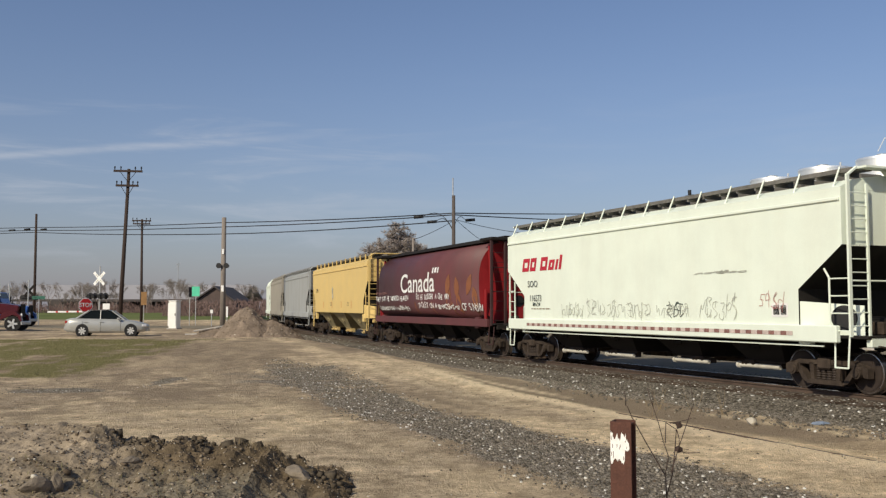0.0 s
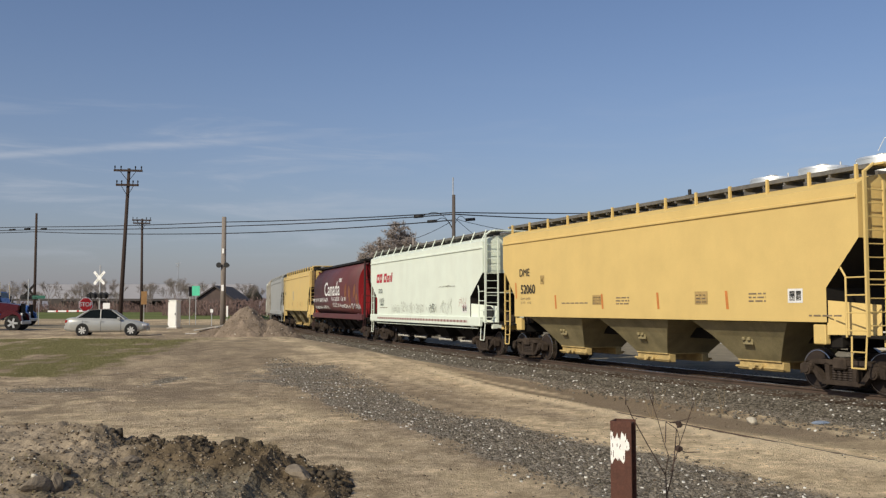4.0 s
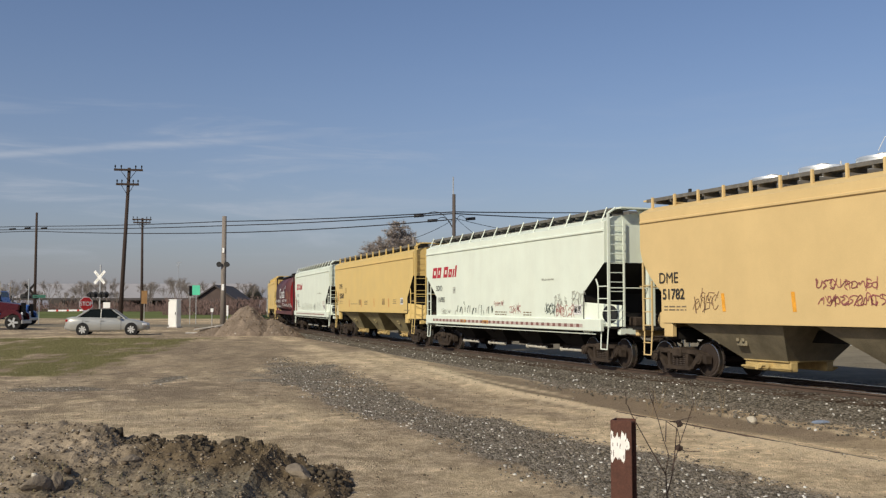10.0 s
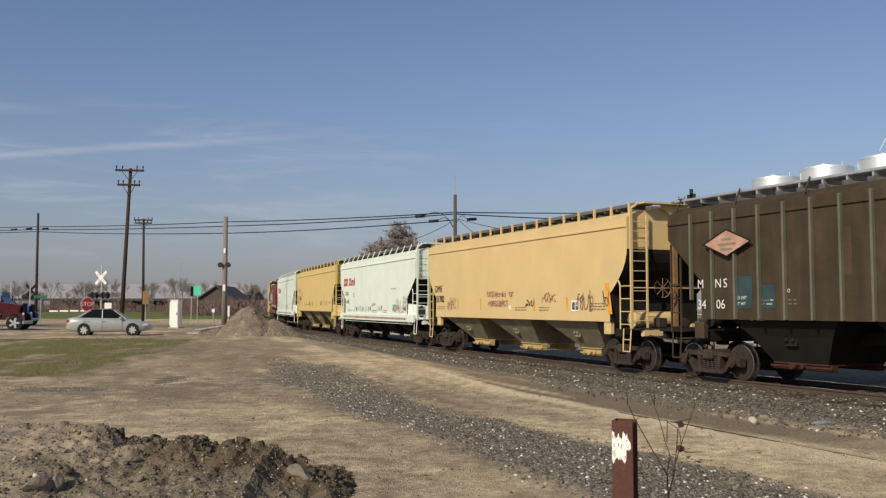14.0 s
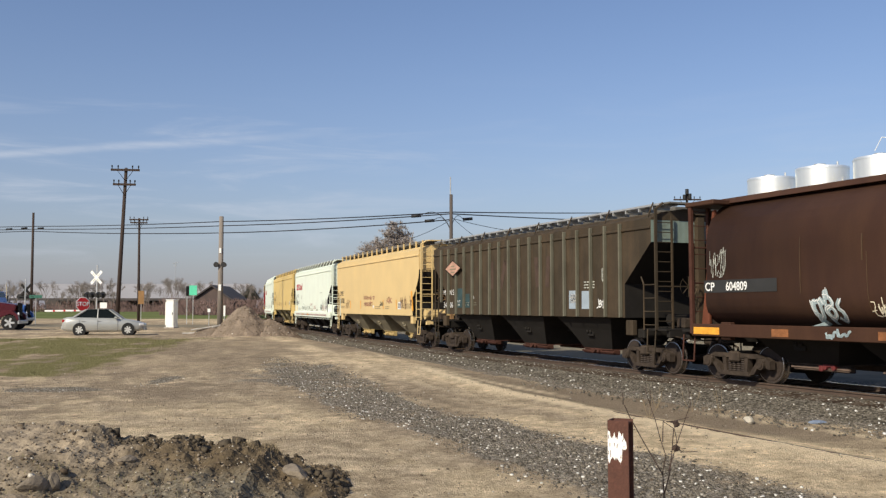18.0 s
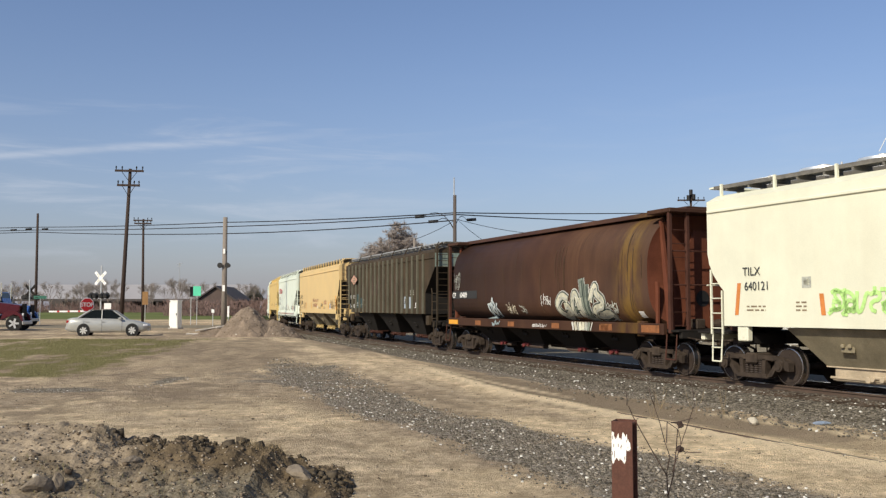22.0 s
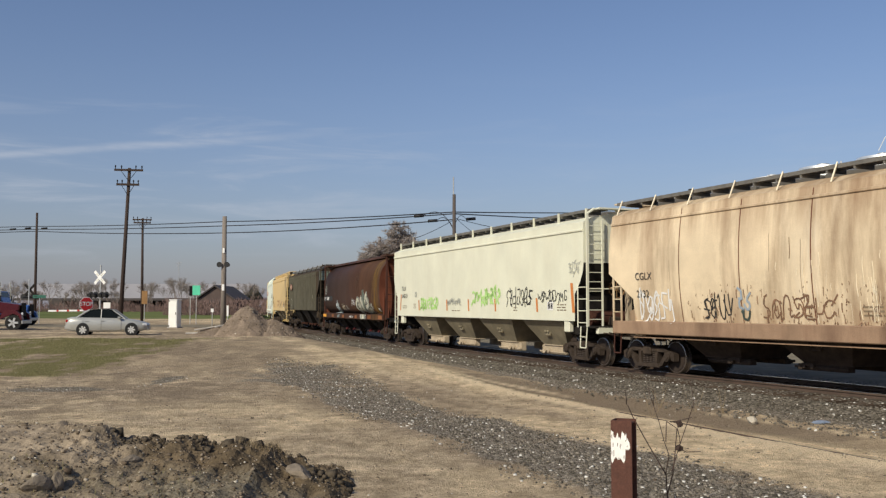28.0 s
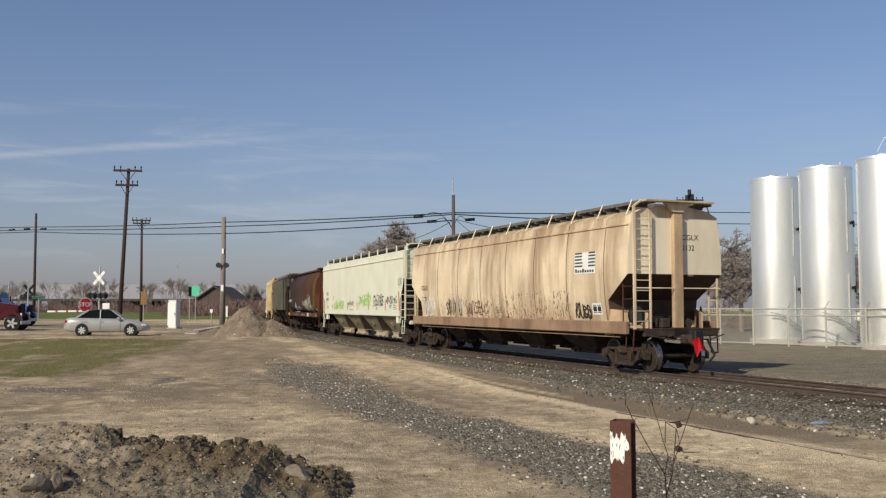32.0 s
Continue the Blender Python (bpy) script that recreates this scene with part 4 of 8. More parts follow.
        for lo_, hi_ in ((tops, mids), (mids, bots)):
            for i in range(4):
                b.faces.new((lo_[i], lo_[(i + 1) % 4], hi_[(i + 1) % 4], hi_[i]))
        b.faces.new(bots)
        b.faces.new(tops[::-1])
        bmesh.ops.recalc_face_normals(b, faces=b.faces)
        hop = part("hopper_bay", b, spec.get("bay_mat", under), car)
        b = B()
        low = spec.get("gate_low", .36)
        for sd in (1, -1):
            box(b, (gx, sd * (yb_ - .14), (low + .495) / 2), (2 * q + .1, .22, .495 - low), bevel=.015)
        box(b, (x_, 0, .512), (2 * q + .06, 2 * yb_ + .04, .03))
        part("outlet_gate", b, spec.get("gate_mat", "truck_steel"), hop)
        cx = gx + (.32 if (n - k) % 2 == 0 else -.32) * (n == 4)
        for sd in (1, -1):
            b = B()
            if spec.get("tube"):
                rod(b, (gx - q - .1, sd * (yb_ + .05), .40), (gx + q + .12, sd * (yb_ + .05), .40), .055, 10)
                rod(b, (gx + q + .12, sd * (yb_ + .05), .40), (gx + q + .2, sd * (yb_ + .05), .40), .08, 10)
            else:
                rod(b, (gx - q - .12, sd * (yb_ + .01), low + .08), (gx + q + .12, sd * (yb_ + .01), low + .08), .03, 6)
                box(b, (gx, sd * (yb_ - .015), low + .05), (2 * q + .16, .04, .06), bevel=.012)
            part("gate_slide", b, spec.get("slide_mat", spec.get("gate_mat", "truck_steel")), hop)
            b = B()
            for d_ in (-.12, .12):
                rod(b, (cx + d_, sd * (yb_ - .04), low + .11), (cx + d_, sd * (yb_ + .10), low + .11), .06, 8)
            box(b, (cx + .02, sd * (yb_ + .06), low + .14), (.36, .06, .07), bevel=.02)
            box(b, (cx + .24, sd * (yb_ + .06), low + .08), (.11, .08, .14), bevel=.02)
            part("gate_crank", b, spec.get("crank_mat", spec.get("gate_mat", "truck_steel")), hop)
            # vibrator bracket bolted to the sloping side sheet
            b = B()
            zv = .50 + (zt - .50) * .5
            yv = yb_ + (ym - yb_) * (zv - .50) / (zm - .50)
            for dx, dz in ((-.09, .06), (.09, .06), (0, -.05)):
                box(b, (x + dx, sd * (yv + .03 + dz * .8), zv + dz), (.09, .07, .09), bevel=.02)
            box(b, (x, sd * (yv + .02), zv + .02), (.34, .04, .2), bevel=.01)
            part("vibrator_bracket", b, spec.get("bay_mat", under), hop)
    # ends: platform, ladders, rails, coupler
    for k in (1, -1):
        e = L / 2
        b = B()
        inset = .25 if spec.get("dirty") else 0.0
        box(b, (k * (e - .9 - inset), 0, 1.19), (1.1, 2.9 - inset, .06), bevel=.01)
        part("end_platform", b, under, car)
        b = B()
        box(b, (k * (e - .42 - inset), 0, 1.10), (.14, 2.7 - inset, .22), bevel=.02)
        part("end_sill", b, under if spec.get("dirty") or kind != "flat" else frame_mat, car)
        for sd in (1, -1):
            b = B()
            box(b, (k * (tc - .15), sd * 1.42, 1.22), (.34, .16, .42), bevel=.02)
            rod(b, (k * (tc - .15), sd * 1.5, 1.12), (k * (tc - .15), sd * 1.505, 1.12), .05, 10)
            part("jacking_pad", b, frame_mat, car)
        b = B()
        box(b, (k * (e - .28), 0, .92), (.5, .28, .26), bevel=.04)
        box(b, (k * (e - .02), .06 * k, .9), (.26, .34, .3), bevel=.05)
        part("coupler", b, "truck_steel", car, "rusty knuckle coupler")
        for sd in (1, -1):
            near_end = (k * sd < 0)
            if kind == "cyl":
                ladder(car, k * (e - .72), sd * 1.14, 1.2, 4.3, spec.get("end_dark", spec["end_paint"]), width=.56, rungs=9, axis="y")
            else:
                wagon_steps(car, spec, k, sd, near_end, xt, end_at, top, frame_mat)
            if kind == "cyl":
                b = B()
                bars(b, [(k * (e - .85), sd * 1.45, 1.1), (k * (e - .85), sd * 1.5, .45), (k * (e - .42), sd * 1.5, .45), (k * (e - .42), sd * 1.45, 1.1)], .02)
                part("stirrup_step", b, spec.get("end_dark", frame_mat), car)
        if kind != "cyl":
            b = B()
            pw = .14 if spec.get("dirty") else .07 if spec.get("post_mat") else .11
            prism(b, [(-pw, 1.2), (pw, 1.2), (pw, top + .1), (-pw, top + .1)], k * (xt + .0), k * (xt + .16), "x")
            part("end_post", b, spec.get("post_mat", frame_mat), car)
            b = B()
            prism(b, [(-.46, top + .42), (.46, top + .42), (.17, top + .16), (-.17, top + .16)], k * (xt + .06), k * (xt + .16), "x")
            part("walkway_bracket", b, frame_mat, car)
            b = B()
            bars(b, [(k * (xt + .13), -1.45, 2.35), (k * (xt + .13), 1.45, 2.35)], .018)
            part("end_rail", b, frame_mat, car)
            b = B()
            box(b, (k * (xt + .16), 0, top + .45), (.34, 2.3, .045))
            part("end_walkway", b, frame_mat if kind != "rib" else "grating", car)
            if kind != "rib" and not spec.get("round"):
                for sd in (1, -1):
                    b = B()
                    xa, ya, xc, yc, zt_ = k * (xb - .02), sd * 1.50, k * (xt - .02), sd * .93, z1 - .26
                    quad = [(xa, ya, 1.22), (xc, yc, 1.22), (xc, yc, zt_ - .1), (xa, ya, zt_)]
                    f = [b.verts.new(q) for q in quad]
                    r = [b.verts.new((q[0] - k * .02, q[1] - sd * .04, q[2])) for q in quad]
                    b.faces.new(f)
                    b.faces.new(r[::-1])
                    for n_ in range(4):
                        b.faces.new((f[n_], r[n_], r[(n_ + 1) % 4], f[(n_ + 1) % 4]))
                    bmesh.ops.recalc_face_normals(b, faces=b.faces)
                    pl = part("end_shear_plate", b, spec.get("plate_mat", paint), car)
                    if k == -1 and spec.get("hole"):
                        way = Vector((xc - xa, yc - ya, 0))
                        side = Vector((-way.y, way.x, 0)).normalized()
                        side = side if side.y * sd > 0 else -side
                        at = Vector((xa, ya, 1.58)) + way * .70 + side * .012
                        b = B()
                        m = Matrix.Translation(at) @ side.to_track_quat("Z", "Y").to_matrix().to_4x4()
                        bmesh.ops.create_circle(b, cap_ends=True, segments=28, radius=.27, matrix=m)
                        part("access_hole", b, "black_paint", pl, "black round access opening")
            b = B()
            if spec.get("tank_mat"):
                rod(b, (k * (xt - .42), -.3, 1.45), (k * (xt - .42), 1.1, 1.45), .23, 18)
            else:
                rod(b, (k * (xt - .5), -.6, 1.45), (k * (xt - .5), .6, 1.45), .16, 16)
            part("air_reservoir", b, spec.get("tank_mat", "dark_grey"), car)
        if k == -1 and spec.get("brake"):
            b = B()
            m = Matrix.Translation((-(e - .5), .6, 2.35)) @ Matrix.Rotation(radians(90), 4, "Y")
            bmesh.ops.create_cone(b, cap_ends=False, segments=20, radius1=.28, radius2=.27, depth=.03, matrix=m)
            for j in range(4):
                a = j * math.pi / 4
                rod(b, (-(e - .5), .6 + .27 * math.cos(a), 2.35 + .27 * math.sin(a)), (-(e - .5), .6 - .27 * math.cos(a), 2.35 - .27 * math.sin(a)), .012, 5)
            part("brake_wheel", b, "post_brown" if spec.get("tank_mat") else frame_mat, car)
        make_bogie(car, k * tc, "truck_steel")
        b = B()
        box(b, (k * tc, 0, 1.06), (.52, 2.6, .26), bevel=.03)
        for sd in (1, -1):
            box(b, (k * tc, sd * .62, .90), (.34, .16, .12), bevel=.02)
        part("body_bolster", b, under, car)
        b = B()
        rod(b, (k * (e - .75), -.35, 1.36), (k * (e - 1.2), -.35, 1.36), .13, 12)
        part("brake_cylinder", b, "truck_steel", car)
        b = B()
        box(b, (k * (e - .98), .38, 1.36), (.36, .3, .28), bevel=.03)
        part("brake_valve", b, "truck_steel", car)
        b = B()
        bars(b, [(k * (e - .5), .42, 1.02), (k * (e - 1.3), .48, .78), (k * (tc + .55), .5, .62), (k * (tc - 1.3), .35, .7)], .028, 6)
        bars(b, [(k * (e - .5), -.45, 1.0), (k * (tc + .9), -.5, .72), (k * (tc - 1.5), -.4, .8)], .024, 6)
        part("brake_rod", b, "truck_steel", car)
        b = B()
        bars(b, [(k * (e - .12), .28 * k, .86), (k * (e - .02), .36 * k, .6), (k * (e + .05), .3 * k, .42), (k * (e + .14), .14 * k, .46)], .026, 6)
        part("air_hose", b, "black_paint", car)
        b = B()
        bars(b, [(k * (e - .42), 1.32, 1.05), (k * (e - .16), .62, .92), (k * (e - .14), -.62, .92), (k * (e - .42), -1.32, 1.05)], .018, 5)
        part("uncoupling_lever", b, "truck_steel", car)
        if k == -1 and spec.get("flag"):
            b = B()
            box(b, (-(e + .12), 0, 1.02), (.16, .3, .34), bevel=.03)
            part("end_marker", b, "black_paint", car, "black end-of-train box on the coupler")
            b = B()
            vs = [b.verts.new(p) for p in ((-(e + .20), .26, .92), (-(e + .20), .02, 1.0), (-(e + .24), -.16, .58), (-(e + .28), .02, .68), (-(e + .24), .14, .44))]
            b.faces.new(vs)
            bmesh.ops.solidify(b, geom=b.faces[:], thickness=.02)
            part("red_flag", b, "red_cloth", car, "bright red warning flag")
            b = B()
            bars(b, [(-(e + .05), -.35, .95), (-(e + .12), -.55, .5), (-(e + .02), -.42, .3)], .035, 8)
            part("air_hose", b, "black_paint", car)
    spec["surf"], spec["car"], spec["tc"] = surf, car, tc
    TRAIN.append((car, spec["s"] - L / 2, tc))
    return car


def markings(spec):
    """Painted letters, logos, plates and spray tags on the left side. u: metres from the front end of the wagon."""
    car, surf, L = spec["car"], spec["surf"], spec["len"]
    def X(u):
        return L / 2 - u - spec.get("mark_at", 0.0)
    for text, mat, u, z, size, *more in spec.get("text", ()):
        words(car, text, mat, X(u), z, size, surf, curved=spec["kind"] == "cyl", **(more[0] if more else {}))
    for name, mat, u0, z0, u1, z1, *more in spec.get("plates", ()):
        plate(car, name, mat, X(u0), z0, X(u1), z1, surf, label=more[0] if more else "", skew=more[1] if len(more) > 1 else 0)
    for mat, u, z, w, h, letters, seed, stroke, *more in spec.get("tags", ()):
        tag(car, "spray_tag", mat, X(u), z, w, h, letters, seed, stroke, surf, label=more[0] if more else "", low=1.42 if spec["kind"] == "cyl" and z > 1.3 else 0)



def scrawl(spec):
    """Hand-painted capitals with an uneven baseline, letter by letter in the built-in font."""
    car, surf, L = spec["car"], spec["surf"], spec["len"]
    for text, u0, u1, z, size in spec.get("scrawl", ()):
        rng = random.Random(text)
        pitch = (u1 - u0) / len(text)
        for i, ch in enumerate(text):
            if ch == " ":
                continue
            c = bpy.data.curves.new("lettering", "FONT")
            c.body, c.size, c.shear, c.offset = ch, size * rng.uniform(1.15, 1.4), rng.uniform(-.1, .25), .004
            tmp = new("tmp", c)
            me = bpy.data.meshes.new_from_object(tmp)
            bpy.data.objects.remove(tmp)
            dz, a = rng.uniform(-.03, .03), rng.uniform(-.12, .12)
            for v in me.vertices:
                p, q = v.co.x * pitch / (size * .72), v.co.y
                px, pz = L / 2 - (u0 + i * pitch + p - q * a), z + dz + q + p * a
                v.co = (px, surf(pz) + .02, pz)
            b = B()
            b.from_mesh(me)
            bpy.data.meshes.remove(me)
            part("letter", b, "lettering_white", car, "white hand-painted capital")


# a row of red slanted blocks stands for the painted company logo
def logo_blocks(u, z, k=1.0):
    out = []
    for du, w, h in ((0, .40, .44), (.46, .34, .44), (1.06, .38, .44), (1.52, .30, .33), (1.90, .12, .33), (2.10, .13, .46)):
        a, c = u + du * k, u + (du + w) * k
        if w < .2:
            out.append(("logo_block", "lettering_red", a, z, c, z + h, "slanted red logo block", .11))
            continue
        # a slanted frame round a narrow slot
        t, q = .13, h * .30
        out.append(("logo_block", "lettering_red", a, z, c, z + q, "slanted red logo block", .11 * q / h))
        out.append(("logo_block", "lettering_red", a + .11 * (h - q) / h, z + h - q, c + .11 * (h - q) / h, z + h, "slanted red logo block", .11 * q / h))
        for p0, p1 in ((a, a + t), (c - t, c)):
            out.append(("logo_block", "lettering_red", p0 + .11 * q / h, z + q, p1 + .11 * q / h, z + h - q, "slanted red logo block", .11 * (h - 2 * q) / h))
    return out


def placard(u, z, w=.5, h=.31):
    return [("placard", "lettering_white", u, z, u + w, z + h), ("placard_panel", "lettering_black", u + .05, z + .05, u + w * .47, z + h - .05),
            ("placard_panel", "lettering_black", u + w * .55, z + .05, u + w - .05, z + h - .05)]


def fine_print(u, z, w, rows, mat="print_brown", gap=.085):
    """Small stencils too fine to read: short bars."""
    r = random.Random(int(u * 100 + z * 1000))
    out = []
    for k in range(rows):
        p = u
        while p < u + w:
            q = min(p + r.uniform(.08, .26), u + w)
            out.append(("fine_print", mat, p, z + k * gap, q, z + k * gap + .035))
            p = q + .05
    return out


def bars_at(mat, z, h, us, w=.09, skew=-.05, name="reflector_strip"):
    return [(name, mat, u, z, u + w, z + h, "", skew) for u in us]


def dashes(u0, u1, z, h, mats, n):
    out = []
    for k in range(n):
        u = u0 + (u1 - u0) * k / n
        out.append(("reflector_strip", mats[k % len(mats)], u, z, u + (u1 - u0) / n * .97, z + h))
    return out


M["pale_gate"] = material("pale_gate", (.55, .53, .46), .7, vary=.2, scale=4, stain=(.2, .16, .12), stain_amount=.5, bump=.05)
M["notice_tan"] = material("notice_tan", (.42, .29, .115), .7, vary=.2, scale=5, bump=0)
M["gate_tan"] = material("gate_tan", (.42, .345, .245), .75, vary=.2, scale=3, bump=.08)
# brown of the last wagon's sloped ends, darkened to stand for their shade
M["slope_shade_brown"] = material("slope_shade_brown", (.085, .05, .032), .8, vary=.25, scale=1.5, stain=(.05, .028, .02), stain_amount=.8, bump=.08)
M["gate_brown"] = material("gate_brown", (.15, .105, .08), .8, vary=.25, scale=4, bump=.08)
M["letter_cream"] = material("letter_cream", (.60, .585, .46), .7, vary=.25, scale=4, grain=18, stain=(.26, .25, .2), stain_amount=.7, stain_scale=(3, 3, 1.2), bump=0)
M["letter_pale"] = material("letter_pale", (.56, .57, .53), .7, vary=.3, scale=6, grain=20, stain=(.12, .08, .06), stain_amount=.6, stain_scale=(4, 4, 3), bump=0)
M["gate_yellow"] = material("gate_yellow", (.46, .34, .145), .7, vary=.25, scale=4, bump=.08)
M["crank_red"] = material("crank_red", (.13, .022, .022), .7, vary=.2, scale=5, bump=.05)
M["old_tape"] = material("old_tape", (.24, .095, .035), .7, vary=.3, scale=6, bump=0)
M["hatch_grey"] = material("hatch_grey", (.10, .092, .08), .8, vary=.2, scale=4, bump=.05)
M["dark_tan"] = material("dark_tan", (.20, .172, .115), .75, vary=.25, scale=2.0, bump=.08, stain=(.30, .26, .18), stain_amount=.5, stain_scale=(2, 2, .5))
M["orange_tape"] = material("orange_tape", (.58, .21, .055), .5, vary=.15, scale=6, bump=0)
M["amber_tape"] = material("amber_tape", (.78, .36, .04), .5, vary=.2, scale=6, bump=0)
M["pale_tape"] = material("pale_tape", (.55, .46, .42), .6, vary=.2, scale=5, bump=0)
M["print_brown"] = material("print_brown", (.22, .17, .11), .7, vary=.3, scale=6, bump=0)
M["ochre_streak"] = material("ochre_streak", (.078, .046, .022), .6, vary=.3, scale=3, bump=0)
M["cream_streak"] = material("cream_streak", (.80, .71, .53), .6, vary=.15, scale=3, bump=0)
M["green_grey"] = material("green_grey", (.20, .23, .19), .6, vary=.2, scale=3, bump=0)
M["teal_end"] = material("teal_end", (.20, .26, .235), .65, vary=.15, scale=2, stain=(.10, .09, .06), stain_amount=.5, bump=.05)
M["faded_pink"] = material("faded_pink", (.24, .12, .105), .6, vary=.25, scale=5, bump=0)
M["green_spray"] = material("green_spray", (.44, .70, .24), .7, vary=.2, scale=5, bump=0)
M["grey_spray"] = material("grey_spray", (.42, .43, .38), .7, vary=.3, scale=5, bump=0)
M["dark_spray"] = material("dark_spray", (.05, .07, .06), .7, vary=.3, scale=5, bump=0)
M["faint_spray"] = material("faint_spray", (.48, .49, .43), .7, vary=.15, scale=5, bump=0)
M["red_spray"] = material("red_spray", (.42, .17, .15), .7, vary=.3, scale=5, bump=0)
M["old_red_spray"] = material("old_red_spray", (.064, .040, .029), .8, vary=.3, scale=3, bump=0)
M["violet_spray"] = material("violet_spray", (.30, .10, .10), .7, vary=.3, scale=5, bump=0)
M["blue_spray"] = material("blue_spray", (.34, .42, .44), .7, vary=.3, scale=5, bump=0)
M["brown_smear"] = material("brown_smear", (.20, .115, .07), .8, vary=.4, scale=4, bump=0)
M["gold_print"] = material("gold_print", (.23, .085, .035), .6, vary=.2, scale=3, bump=0)
M["tan_post"] = material("tan_post", (.50, .36, .225), .7, vary=.2, scale=1.5, stain=(.24, .14, .08), stain_amount=.6, stain_scale=(3, 3, .3), bump=.06)
M["rusty_sill"] = material("rusty_sill", (.30, .20, .13), .75, vary=.2, scale=1.5, stain=(.13, .07, .045), stain_amount=.7, bump=.06)
M["teal_panel"] = material("teal_panel", (.032, .062, .066), .6, vary=.2, scale=3, bump=0)
M["bluegrey_panel"] = material("bluegrey_panel", (.30, .36, .42), .6, vary=.15, scale=3, bump=0)
M["rose_panel"] = material("rose_panel", (.46, .27, .20), .7, vary=.25, scale=3, bump=0)
M["tan_clean"] = material("tan_clean", (.80, .73, .56), .6, vary=.05, scale=.8, stain=(.5, .35, .2), stain_amount=.4, bump=.04)

SOO = dict(kind="flat", hole=True, inner=2.1, gate_mat="truck_steel", tube=True, slide_mat="pale_gate", paint="white_paint", under="dark_grey", bays=4, cut=(2.2, 3.1), sill=1.42, brackets=14)
M["post_brown"] = material("post_brown", (.26, .15, .07), .75, vary=.25, scale=3, bump=.08)
DME = dict(kind="flat", post_mat="post_brown", outlet=.42, bay_span=12.97, bay_at=.2, gate_low=.27, paint="yellow_paint", under="dark_grey", bay_mat="olive_bay", bays=3, cut=(2.2, 3.2), sill=1.48, inner=1.75, sill_beam=False, brackets=13, stub=True, gate_mat="gate_yellow")
M["olive_bay"] = material("olive_bay", (.25, .21, .11), .75, vary=.25, scale=2.0, bump=.08, stain=(.32, .27, .16), stain_amount=.5, stain_scale=(2, 2, .5))
BK, WH = "lettering_black", "lettering_white"
